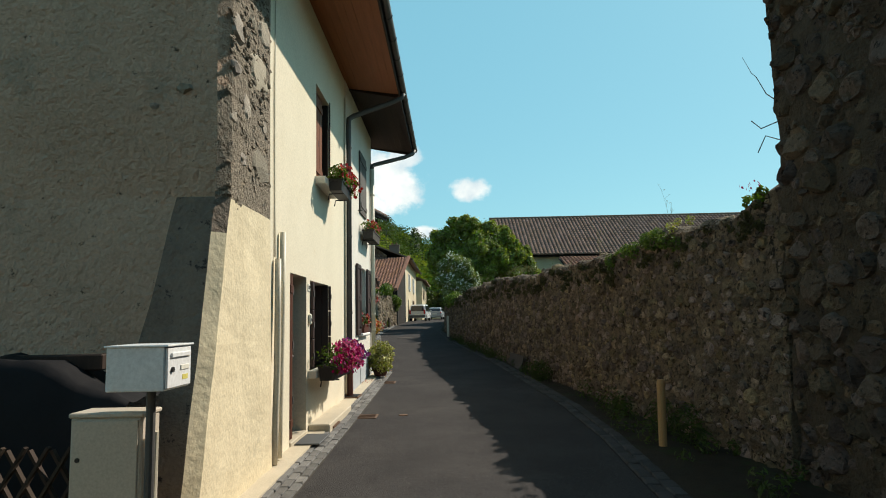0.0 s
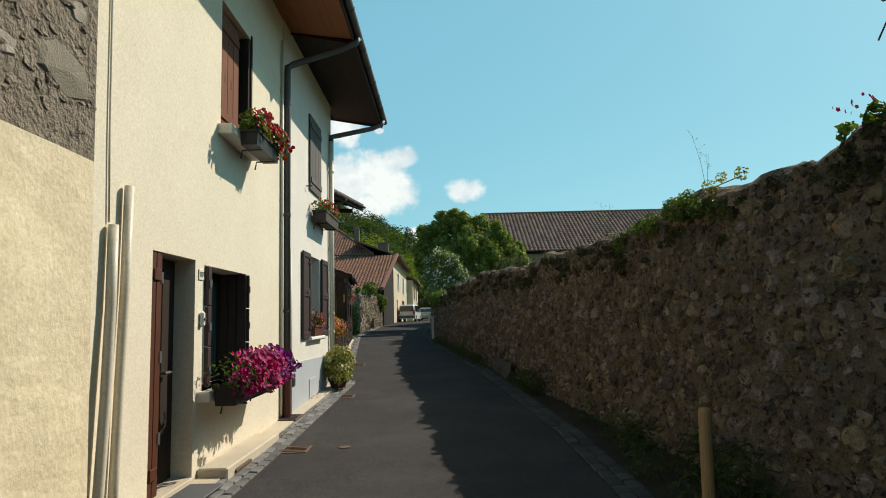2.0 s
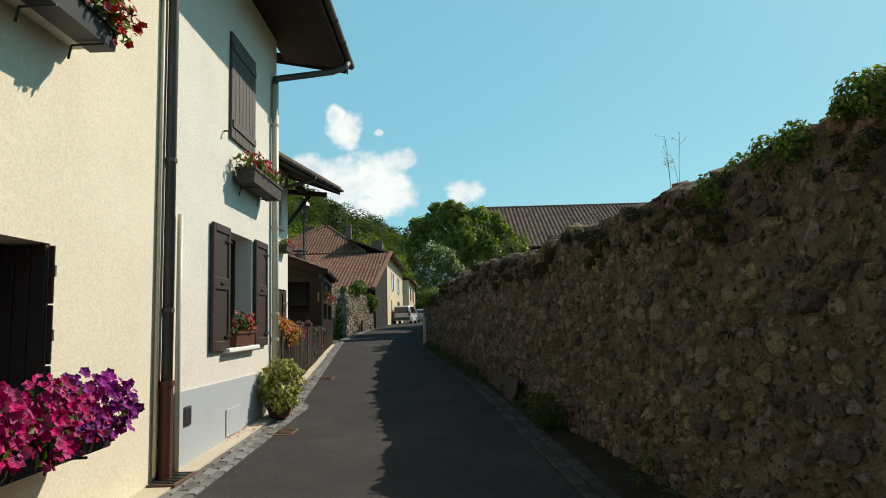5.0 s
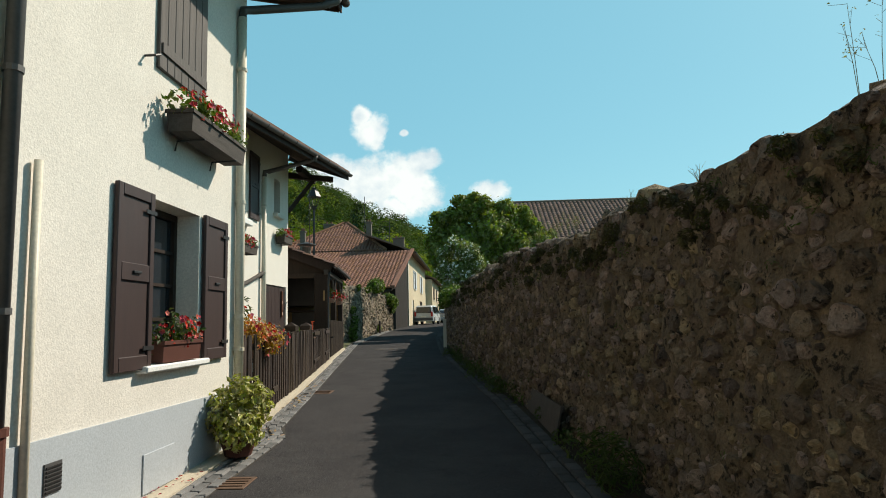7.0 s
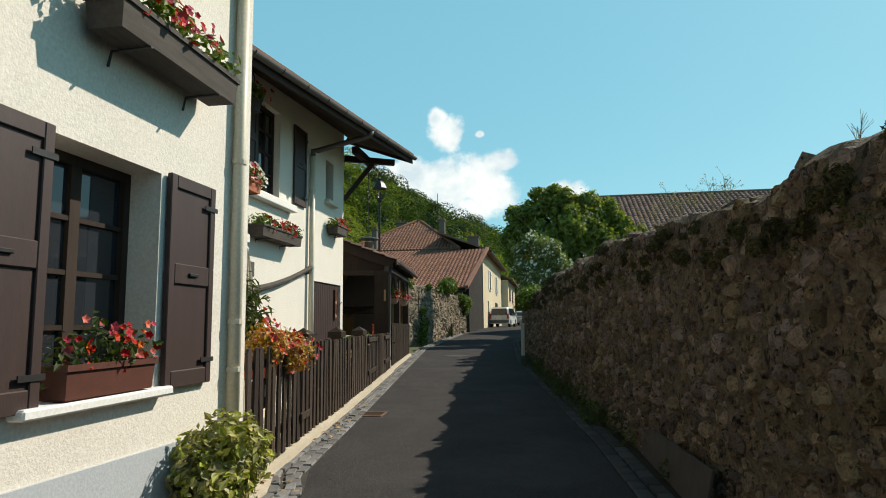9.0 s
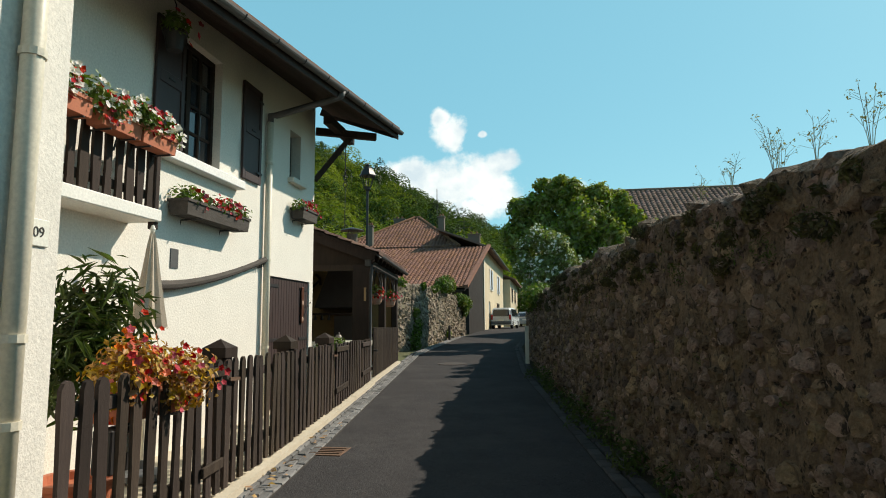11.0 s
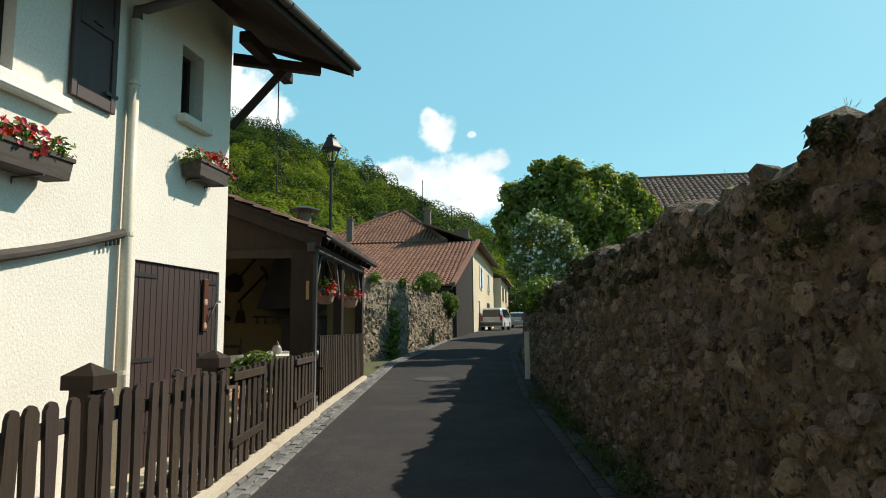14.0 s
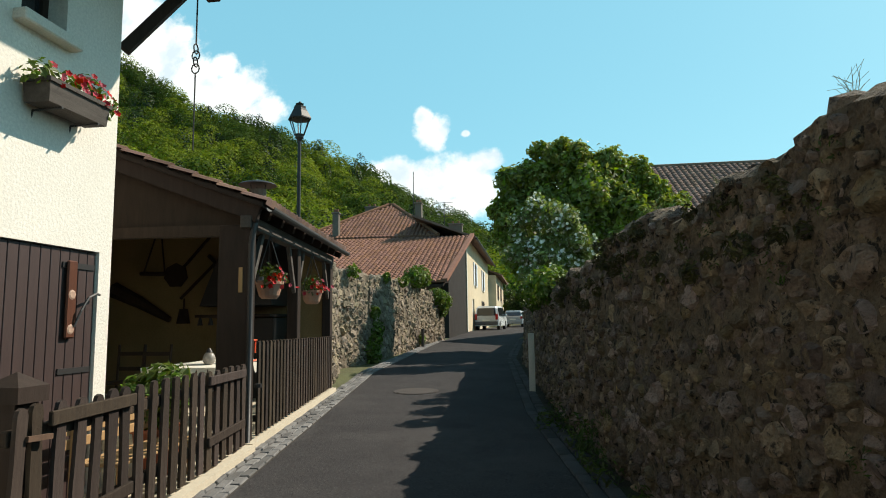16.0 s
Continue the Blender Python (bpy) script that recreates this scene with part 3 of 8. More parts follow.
def stone_shape(r, w, h, d, pts=8):
    """A rough stone face: irregular outline, domed and bevelled. In the y-z plane, standing out along x."""
    out, mid = [], []
    for k in range(pts):
        a = k * 2 * math.pi / pts + r.uniform(-0.2, 0.2)
        ca, sa = math.cos(a), math.sin(a)
        e = 1.0 / max(abs(ca) ** 2.2 + abs(sa) ** 2.2, 1e-3) ** (1 / 2.2)
        j = r.uniform(0.72, 1.10)
        out.append((0.0, ca * e * j * w / 2, sa * e * j * h / 2))
        q = r.uniform(0.60, 0.90)
        mid.append((d * r.uniform(0.45, 1.1), ca * e * j * w / 2 * q, sa * e * j * h / 2 * q))
    vs = out + mid + [(d * r.uniform(0.85, 1.15), 0, 0)]
    fs = []
    for k in range(pts):
        k2 = (k + 1) % pts
        fs += [(k, k2, pts + k2, pts + k), (pts + k, pts + k2, 2 * pts)]
    return vs, fs


def tile_roof(name, corner, along, up, width, depth, material_, parent=None, pitch=0.21, course=0.34, clip=None, label="", amp=0.035):
    """Rows of curved clay tiles as real ridges and steps. clip(u, v) tells whether a tile is there."""
    c, a, u = Vector(corner), Vector(along).normalized(), Vector(up).normalized()
    n = a.cross(u).normalized()
    if n.z < 0:
        n = -n
    vs, fs = [], []
    for j in range(int(depth / course) + 1):
        for i in range(int(width / pitch) + 1):
            s, t = i * pitch, j * course
            if s + pitch > width + 0.1 or t + course > depth + 0.2 or (clip and not clip(s + pitch / 2, t + course / 2)):
                continue
            k = len(vs)
            for tt, lift in ((t, 0.03), (t + course * 1.06, 0.0)):
                for q in range(5):
                    ph = q / 4
                    vs.append(c + a * (s + ph * pitch) + u * tt + n * (lift + amp * math.sin(ph * math.pi) ** 0.7 * 1.6))
            for q in range(4):
                fs.append((k + q, k + q + 1, k + 6 + q, k + 5 + q))
            k2 = len(vs)
            for q in range(5):
                vs.append(c + a * (s + q / 4 * pitch) + u * t + n * -0.02)
            for q in range(4):
                fs.append((k2 + q, k2 + q + 1, k + q + 1, k + q))
    ob = pyd(name, vs, fs, material_, None, label)
    if parent:
        ob.parent = parent
        ob.matrix_parent_inverse = parent.matrix_world.inverted()
    ob["kind"] = "stuff"
    return ob


# ---- ground, road, gutters ----
def strip(name, ys, left, right, lift, material_, kind="structure", thick=0.0, label="", category="", cross=4):
    """A sheet that follows the road's rise between two edges."""
    bm = B()
    rows = []
    for y in ys:
        a, b = left(y), right(y)
        rows.append([bm.verts.new((a + (b - a) * k / cross, y, gz(y) + lift)) for k in range(cross + 1)])
    for r, s in zip(rows, rows[1:]):
        for k in range(cross):
            bm.faces.new((r[k], r[k + 1], s[k + 1], s[k]))
    if thick:
        g = bmesh.ops.extrude_face_region(bm, geom=bm.faces[:])
        bmesh.ops.translate(bm, vec=(0, 0, -thick), verts=[v for v in g["geom"] if isinstance(v, bmesh.types.BMVert)])
        bmesh.ops.recalc_face_normals(bm, faces=bm.faces[:])
    return tagged(part(name, bm, material_), label, category, kind=kind)


def span(a, b, step):
    n = max(1, int(round((b - a) / step)))
    return [a + (b - a) * i / n for i in range(n + 1)]


L_Y = [-30, 16.35, 16.9, 34.5, 48, 60, 72, 90, 130]
L_X = [-1.30, -1.34, -1.57, -3.60, -3.80, -3.85, -3.9, -1.0, 12]
R_Y = [-30, 0, 5.4, 8, 10.6, 13.8, 18.9, 25.1, 29.1, 38, 48.8, 62, 72, 90, 130]
R_X = [2.2, 2.0, 2.0, 2.12, 2.10, 1.83, 1.38, 0.56, 0.02, -0.62, -0.5, 0.6, 2.5, 7, 22]
road_l = lambda y: lin(y, L_Y, L_X)
road_r = lambda y: lin(y, R_Y, R_X)

bm = B()
gx = [-900, -300, -120, -60, -30, -12, -5, 0, 5, 12, 30, 60, 120, 300, 900]
gys = [-900, -300, -80, -10, 0, 10, 16.4, 20.5, 26, 35, 43, 50, 60, 72, 110, 160, 400, 900]
rows = [[bm.verts.new((x, y, gz(y) - 0.05)) for x in gx] for y in gys]
for r_, s_ in zip(rows, rows[1:]):
    for k in range(len(gx) - 1):
        bm.faces.new((r_[k], r_[k + 1], s_[k + 1], s_[k]))
tagged(part("ground", bm, GROUND), "grass and earth ground", "ground", kind="structure")
tagged(strip("road", span(-30, 130, 0.8), road_l, road_r, 0.0, ASPHALT, cross=6), "dark worn asphalt village lane", "road")
# concrete footway along the first houses
strip("pavement_1", span(-30, 17.0, 0.8), lambda y: -1.95, lambda y: road_l(y) - (0.28 if y < 16.5 else 0.3), 0.055, PAVING, thick=0.12, label="pale poured concrete footway along the houses", category="pavement")
strip("verge_1", span(-30, 60, 0.7), lambda y: road_r(y) + 0.26, lambda y: 8 - 0.13 * y, 0.02, EARTH, label="weedy earth verge at the foot of the wall", category="verge")
strip("yard_1", span(16.2, 31.4, 0.8), lambda y: -9.0, lambda y: -1.7 - 0.118 * (y - 16.2) - 0.5, -0.01, PAVING, label="pale concrete front yard", category="yard")

# gutters of grey setts on both sides
def sett_mesh(i):
    r = random.Random(40 + i)
    bm_ = B()
    box(bm_, -0.068, 0.068, -0.125, 0.125, -0.05, 0.0, bevel=0.012)
    for v in bm_.verts:
        v.co += Vector((r.uniform(-0.006, 0.006), r.uniform(-0.008, 0.008), r.uniform(-0.005, 0.005)))
    me = bpy.data.meshes.new("sett")
    bm_.to_mesh(me)
    bm_.free()
    return me


SETTS = [sett_mesh(i) for i in range(6)]


def gutter(name, side, y0, y1, one_by_one, label, mat_=SETT_J, joint=JOINT):
    edge = road_l if side < 0 else road_r
    bed = strip(name, span(y0, y1, 0.7), (lambda y: edge(y) - 0.34) if side < 0 else (lambda y: edge(y) - 0.01), (lambda y: edge(y) + 0.01) if side < 0 else (lambda y: edge(y) + 0.30), 0.004, joint, label=label, category="gutter")
    r = random.Random(5 + int(y0))
    vs, fs = [], []
    y = y0 + 0.13
    while y < y1 - 0.1:
        sl = math.atan2(edge(y + 0.1) - edge(y - 0.1), 0.2)
        tilt = math.atan2(gz(y + 0.5) - gz(y - 0.5), 1.0)
        for k in ((0, 1, 2) if side < 0 else (0, 1)):
            off = (0.058 + 0.107 * k if side < 0 else 0.075 + 0.147 * k) * side
            m = Matrix.Translation((edge(y) + off, y + (0.12 if k == 1 else 0), gz(y) + 0.022 + 0.008 * k + r.uniform(-0.004, 0.004))) @ pose(0, 0, 0, math.degrees(tilt) + r.uniform(-1.5, 1.5), r.uniform(-2, 2), -math.degrees(sl)) @ Matrix.Diagonal((0.72 if side < 0 else 1, r.uniform(0.94, 1.0), 1, 1))
            me = r.choice(SETTS)
            if one_by_one and one_by_one[0] <= y <= one_by_one[1]:
                if not me.materials:
                    me.materials.append(SETT)
                o = new("sett", me)
                o.parent = bed
                o.matrix_basis = m
            else:
                b0 = len(vs)
                vs += [m @ v.co for v in me.vertices]
                fs += [[b0 + i for i in p.vertices] for p in me.polygons]
        y += 0.262
    o = pyd("setts", vs, fs, mat_, bed)
    o["kind"] = "stuff"
    return bed


# ---- right-hand rubble wall ----
W0, W1 = Vector((3.62, 6.0, 0)), Vector((0.47, 29.4, 0))
WALL_DIR = (W1 - W0).normalized()
WALL_N = Vector((-WALL_DIR.y, WALL_DIR.x, 0))      # faces the lane
WALL_LEN = (W1 - W0).length
TOP_Y = [0, 6, 7, 8.5, 10, 11.5, 12.6, 14, 15.5, 17, 18, 19, 20, 21, 22.2, 23, 23.5, 24.2, 25.6, 27, 28.3, 29.4, 40]
TOP_Z = [3.0, 2.98, 2.86, 2.87, 2.80, 2.72, 2.77, 2.77, 2.74, 2.76, 2.85, 2.88, 2.85, 2.85, 2.87, 2.83, 2.88, 2.80, 2.88, 2.72, 2.60, 2.5, 2.5]


def wall_top(y):
    return lin(y, TOP_Y, TOP_Z) + 0.04 * math.sin(y * 2.3) + 0.03 * math.sin(y * 5.1 + 1)


def rough_wall(name, p0, p1, top, thick, material_, label, category="wall", step=0.14, bulge=0.05, rows_=18, seed=3):
    """A long wall with an uneven face and top, solid to its back."""
    r = random.Random(seed)
    d = (p1 - p0)
    ln = d.length
    d.normalize()
    n = Vector((-d.y, d.x, 0))
    bm_ = B()
    cols = []
    for s in span(0, ln, step):
        p = p0 + d * s
        y = p.y
        zb, zt = gz(y) - 0.15, top(y)
        front = []
        for k in range(rows_ + 1):
            z = zb + (zt - zb) * k / rows_
            o = bulge * noise.noise(Vector((s * 0.9, z * 1.3, seed))) + bulge * 0.5 * noise.noise(Vector((s * 3, z * 3, seed + 9))) + 0.035 * noise.noise(Vector((s * 8, z * 8, seed + 4)))
            front.append(bm_.verts.new(p + n * (o + 0.06 * (1 - k / rows_)) + Vector((0, 0, z))))
        crown = [bm_.verts.new(p - n * thick * q + Vector((0, 0, zt + h + r.uniform(-0.02, 0.02)))) for q, h in ((0.2, 0.07), (0.55, 0.10), (0.9, 0.05))]
        back = [bm_.verts.new(p - n * thick + Vector((0, 0, z))) for z in (zt - 0.05, zb)]
        cols.append(front + crown + back)
    for a, b in zip(cols, cols[1:]):
        for k in range(len(a) - 1):
            bm_.faces.new((a[k], b[k], b[k + 1], a[k + 1]))
    bm_.faces.new(cols[0])
    bm_.faces.new(cols[-1][::-1])
    bmesh.ops.recalc_face_normals(bm_, faces=bm_.faces[:])
    o = tagged(part(name, bm_, material_, smooth=False), label, category, kind="structure")
    return o


wall_right = rough_wall("wall_right", W0, W1, wall_top, 0.5, MORTAR, "old rubble stone boundary wall with mossy top")
wall_far_right = rough_wall("wall_right_far", Vector((0.50, 29.3, 0)), Vector((-0.05, 36.5, 0)), lambda y: 2.55 + 0.03 * math.sin(y * 3), 0.4, MORTAR, "lower rendered stone wall beyond the rubble wall", seed=8, bulge=0.03)
wall_far_right2 = rough_wall("wall_right_end", Vector((-0.05, 36.4, 0)), Vector((0.9, 58, 0)), lambda y: 2.6 + 0.012 * (y - 36), 0.4, MORTAR, "stone garden wall along the far lane", seed=18, bulge=0.03, step=0.8)
tower = rough_wall("wall_tower", Vector((4.05, -14.0, 0)), Vector((3.63, 5.92, 0)), lambda y: 7.4, 0.7, SHADED_MORTAR, "tall dark rubble stone gable end", seed=5, rows_=40, bulge=0.07)
# added unseen wall behind the walk: blocks open sky and bounces warm light
tagged(part("wall_behind", boxed(-16.0, 3.3, -8.6, -8.0, -0.6, 6.5), BEHIND), "added unseen wall behind the walk, screening off sky", "wall", kind="structure")

# ---- the first two houses on the left: one long front with two finishes ----
FX = -1.86
house_a = thing("house", "cream rendered village house with a deep brown eave", "house", (-4.5, 9, 0.2))
HOLES_A = [(7.56, 8.50, 0.22, 2.376), (8.74, 10.16, 1.05, 2.345), (9.16, 10.25, 3.98, 5.50)]


def child(ob, parent):
    ob.parent = parent
    ob.matrix_parent_inverse = parent.matrix_world.inverted()
    return ob


def cpart(name, bm_, mat_, parent, label="", smooth=False):
    """A part given in world coordinates."""
    return child(part(name, bm_, mat_, None, label, smooth), parent)


cpart("wall", wall_holes(B(), FX, 0.4, 6.56, 11.93, 0.0, 6.7, HOLES_A), CREAM, house_a)
# old rough corner with a battered foot
bm = B()
ring = []
for z, yc, xo in ((-0.1, 4.30, 0.07), (0.9, 4.55, 0.055), (1.9, 4.86, 0.04), (2.9, 5.14, 0.025), (4.5, 5.16, 0.01), (6.9, 5.16, 0.0)):
    ring.append([(FX + xo, 6.555, z), (FX + xo, 6.1, z), (FX + xo, 5.6, z), (FX + xo, yc + 0.12, z), (FX + xo - 0.10, yc, z), (FX - 0.42 - 0.10 * max(0, 2.9 - z), yc - 0.01, z), (FX - 1.0, yc - 0.02, z), (FX - 2.5, yc - 0.04, z), (-9.0, yc - 0.05, z), (-9.0, 6.555, z)])
# finer courses for an uneven face
fine = []
for a, b in zip(ring, ring[1:]):
    n_ = 6
    for k in range(n_):
        f_ = k / n_
        fine.append([tuple(p[i] + (q[i] - p[i]) * f_ for i in range(3)) for p, q in zip(a, b)])
fine.append(ring[-1])
vr = [[bm.verts.new(Vector(p) + Vector((0.03, -0.03, 0)) * noise.noise(Vector(p) * 1.7) * (0 if i in (0, 9) else 1)) for i, p in enumerate(q)] for q in fine]
for a, b in zip(vr, vr[1:]):
    for k in range(9):
        bm.faces.new((a[k], b[k], b[k + 1], a[k + 1]))
bm.faces.new(vr[-1])
bmesh.ops.recalc_face_normals(bm, faces=bm.faces[:])
corner = cpart("gable", bm, CREAM_ROUGH, house_a, "rough weathered render with grey patches")
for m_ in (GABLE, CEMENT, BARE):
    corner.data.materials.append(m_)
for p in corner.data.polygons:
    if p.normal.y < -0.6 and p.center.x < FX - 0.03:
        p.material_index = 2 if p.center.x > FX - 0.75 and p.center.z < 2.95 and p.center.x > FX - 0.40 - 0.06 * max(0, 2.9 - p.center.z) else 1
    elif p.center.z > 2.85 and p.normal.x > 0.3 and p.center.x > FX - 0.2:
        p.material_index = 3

HOLES_B = [(13.79, 14.83, 1.46, 2.96), (13.80, 14.86, 4.20, 5.66)]
house_b = thing("house", "narrow white roughcast house with a grey-blue plinth", "house", (-4.5, 14, 0.3))
cpart("wall", wall_holes(B(), FX + 0.015, 0.4, 11.93, 16.18, 0.0, 6.7, HOLES_B), WHITE_REND, house_b)
cpart("side_wall", boxed(-9.0, FX - 0.385, 15.80, 16.18, 0.0, 6.7), WHITE_REND, house_b)
bm = B()
extrude_poly(bm, [(FX + 0.015, 12.05, 0.2), (FX + 0.015, 16.19, 0.2), (FX + 0.015, 16.19, 1.02), (FX + 0.015, 12.05, 1.07)], (0.022, 0, 0))
cpart("plinth", bm, PLINTH, house_b, "grey-blue painted plinth")


def eave_roof(house, y0, y1, xw, xe0, xe1, z_wall, z_edge, soffit_mat, rise=0.42, back=-9.0, thick=0.14, gutter_mat=ZINC, dz0=0.0):
    """Roof over one front, its edge running from xe0 to xe1: boarded underside, fascia, sheathing and a half-round gutter."""
    n = 8
    for i in range(n):
        f0, f1 = i / n, (i + 1) / n - 0.003
        q = []
        for f, y in ((f0, y0), (f1, y0), (f1, y1), (f0, y1)):
            xe = xe0 if y == y0 else xe1
            q.append((xw - 0.05 + (xe - xw + 0.05) * f, y, z_wall + (z_edge - z_wall) * f + (dz0 if y == y0 else 0)))
        cpart("soffit_board", extrude_poly(B(), q, (0, 0, 0.022)), soffit_mat, house)
    cpart("fascia", bar(B(), (xe0 + 0.012, y0, z_edge + 0.01 + dz0), (xe1 + 0.012, y1, z_edge + 0.01), 0.028, 0.20), DARK_WOOD, house)
    cpart("barge_board", bar(B(), (xe1, y1 - 0.015, z_edge + 0.02), (xw - 0.3, y1 - 0.015, z_wall + 0.12), 0.03, 0.20), DARK_WOOD, house)
    zr = z_edge + 0.11
    top0 = [(xe0 + 0.05, y0 - 0.02, zr + dz0), (xe1 + 0.05, y1 + 0.02, zr), (back, y1 + 0.02, zr + rise * (xe1 - back)), (back, y0 - 0.02, zr + dz0 + rise * (xe1 - back))]
    cpart("roof", extrude_poly(B(), top0, (0, 0, thick * 0.45)), TILE_DARK, house, "dark weathered tile roof")
    bm_ = B()
    prof = [(0.085 + 0.065 * math.cos(a), 0.06 + 0.065 * math.sin(a)) for a in np.linspace(math.pi, 2 * math.pi, 9)]
    prof += [(0.085 + 0.058 * math.cos(a), 0.06 + 0.058 * math.sin(a)) for a in np.linspace(2 * math.pi, math.pi, 9)]
    extrude_poly(bm_, [(xe0 + x, y0, z_edge + z + dz0) for x, z in prof], (xe1 - xe0, y1 - y0, -dz0))
    g = cpart("gutter", bm_, gutter_mat, house, "half-round zinc gutter")
    for k in range(int((y1 - y0) / 0.8)):
        f = (k + 0.5) * 0.8 / (y1 - y0)
        x = xe0 + (xe1 - xe0) * f
        cpart("gutter_hook", tube(B(), [(x + 0.085 + 0.07 * math.cos(a), y0 + (y1 - y0) * f, z_edge + dz0 * (1 - f) + 0.06 + 0.07 * math.sin(a)) for a in np.linspace(math.pi, 2 * math.pi, 7)], 0.008, 5), DARK_METAL, g)


eave_roof(house_a, 4.6, 12.42, FX, -0.78, -0.78, 6.62, 6.46, SOFFIT_A)
eave_roof(house_b, 12.46, 17.15, FX, -0.78, -0.78, 6.62, 6.46, DARK_WOOD)

# ---- third house, set back ----
CX = -3.85
house_c = thing("house", "white rendered house with dark shutters and balcony", "house", (-6.5, 21, 0.4))
HOLES_C = [(20.42, 21.40, 4.10, 5.72), (23.86, 24.36, 4.62, 5.50), (23.12, 24.93, 0.45, 2.77)]
bm = wall_holes(B(), CX, 0.4, 15.9, 25.10, 0.2, 7.0, HOLES_C)
for v in bm.verts:
    if v.co.z > 6.9:
        v.co.z = 5.80 + 0.075 * (v.co.y - 16.25)      # under the sloping eave
cpart("wall", bm, WHITE_REND_C, house_c)
cpart("side_wall", boxed(-10.0, CX - 0.4, 24.70, 25.10, 0.2, 6.5), WHITE_REND_C, house_c)
eave_roof(house_c, 16.25, 26.25, CX, -3.10, -2.42, 6.55, 6.02, DARK_WOOD, rise=0.40, back=-10, dz0=-0.75)

# ---- garden wall, left beyond the shed ----
def gw_top(y):
    return lin(y, [31, 34, 37, 41, 44, 47, 49.5], [3.20, 3.42, 3.45, 3.50, 3.40, 3.25, 3.1]) + 0.05 * math.sin(y * 2.1)


# ---- far things: garden wall, houses, trees, hill ----
GW_PTS = [Vector((-3.75, 31.2, 0)), Vector((-4.95, 35.8, 0)), Vector((-4.55, 37.5, 0)), Vector((-4.28, 42, 0)), Vector((-3.90, 48.5, 0))]
gwalls = []
for i, (a, b) in enumerate(zip(GW_PTS, GW_PTS[1:])):
    # reversed so that the face looks to the lane
    gwalls.append(rough_wall("wall_garden_%d" % (i + 1), b, a, gw_top, 0.45, GREY_MORTAR, "grey rubble garden wall with ivy on top", seed=21 + i, bulge=0.06))


def pane_window(house, x, y0, y1, z0, z1, facing=1, shutters=None, leaf=0.42, glass=DARK_GLASS, frame=DARK_WOOD):
    """A flat-fronted window in a wall that looks along +x, with open shutters."""
    bm_ = B()
    for q in ((y0, y0 + 0.07, z0, z1), (y1 - 0.07, y1, z0, z1), (y0, y1, z0, z0 + 0.07), (y0, y1, z1 - 0.07, z1), ((y0 + y1) / 2 - 0.04, (y0 + y1) / 2 + 0.04, z0, z1)):
        box(bm_, x - 0.10, x - 0.05, *q)
    w = cpart("window", bm_, frame, house)
    pane = cpart("pane", boxed(x - 0.085, x - 0.075, y0 + 0.05, y1 - 0.05, z0 + 0.05, z1 - 0.05), glass, w)
    cpart("sill", boxed(x - 0.1, x + 0.09, y0 - 0.08, y1 + 0.08, z0 - 0.08, z0), PALE_SILL, house)
    if shutters:
        for ya, yb in ((y0 - leaf, y0 - 0.02), (y1 + 0.02, y1 + leaf)):
            bm_ = B()
            box(bm_, x + 0.01, x + 0.045, ya, yb, z0, z1, bevel=0.006)
            for zz in (z0 + 0.22, z1 - 0.22):
                box(bm_, x + 0.045, x + 0.065, ya + 0.03, yb - 0.03, zz - 0.05, zz + 0.05)
            cpart("shutter", bm_, shutters, house)


# house with the big red roof at the bend
DX = -3.92
house_d = thing("house", "ochre stone house with red tile hip roof and pale shutters", "house", (-9, 66, 1.5))
D_HOLES = [(65.7, 67.0, 4.7, 6.4), (73.2, 74.6, 4.7, 6.4), (63.8, 65.2, 1.55, 3.7), (72.6, 73.8, 2.4, 3.8)]
cpart("wall", wall_holes(B(), DX, 0.45, 60.0, 80.5, 1.2, 7.6, D_HOLES), FAR_WALL, house_d)
cpart("quoin", boxed(DX, DX + 0.02, 60.0, 60.35, 1.4, 7.0), PALE_SILL, house_d, "pale stone corner blocks")
for ya, yb, za, zb in D_HOLES[:2]:
    pane_window(house_d, DX, ya, yb, za, zb, shutters=PALE_SHUT, leaf=0.9)
pane_window(house_d, DX, *D_HOLES[3], shutters=SHUTTER, leaf=0.7)
bm = B()
for k in range(4):
    box(bm, DX - 0.14, DX - 0.09, 63.8 + k * 0.35 + 0.005, 63.8 + (k + 1) * 0.35 - 0.005, 1.5, 3.7, bevel=0.008)
cpart("door", bm, PALE_SHUT, house_d)
LOW_UP = Vector((0, 9.5, 3.55)).normalized()
tile_roof("roof_tiles", (-17.2, 50.5, 4.08), (1, 0, 0), LOW_UP, 13.9, 10.1, TILE, house_d, clip=lambda u, v: u < 13.1 + 0.05 * v, pitch=0.27, course=0.40, amp=0.055)
tile_roof("roof_tiles", (-15.5, 60.1, 7.72), (1, 0, 0), Vector((0, 6.4, 3.35)), 9.9, 7.3, TILE, house_d, clip=lambda u, v: 0.72 * v < u < 9.75 - 0.64 * v, pitch=0.27, course=0.40, amp=0.055)
bm = B()
bm.faces.new([bm.verts.new(p) for p in ((-17.2, 50.55, 3.96), (-4.15, 50.55, 3.96), (-3.62, 60.1, 7.52), (-17.2, 60.1, 7.52))])
g_ = bmesh.ops.extrude_face_region(bm, geom=bm.faces[:])
bmesh.ops.translate(bm, vec=(0, 0, -0.12), verts=[v for v in g_["geom"] if isinstance(v, bmesh.types.BMVert)])
bmesh.ops.recalc_face_normals(bm, faces=bm.faces[:])
cpart("roof_deck", bm, DARK_WOOD, house_d)
bm = B()
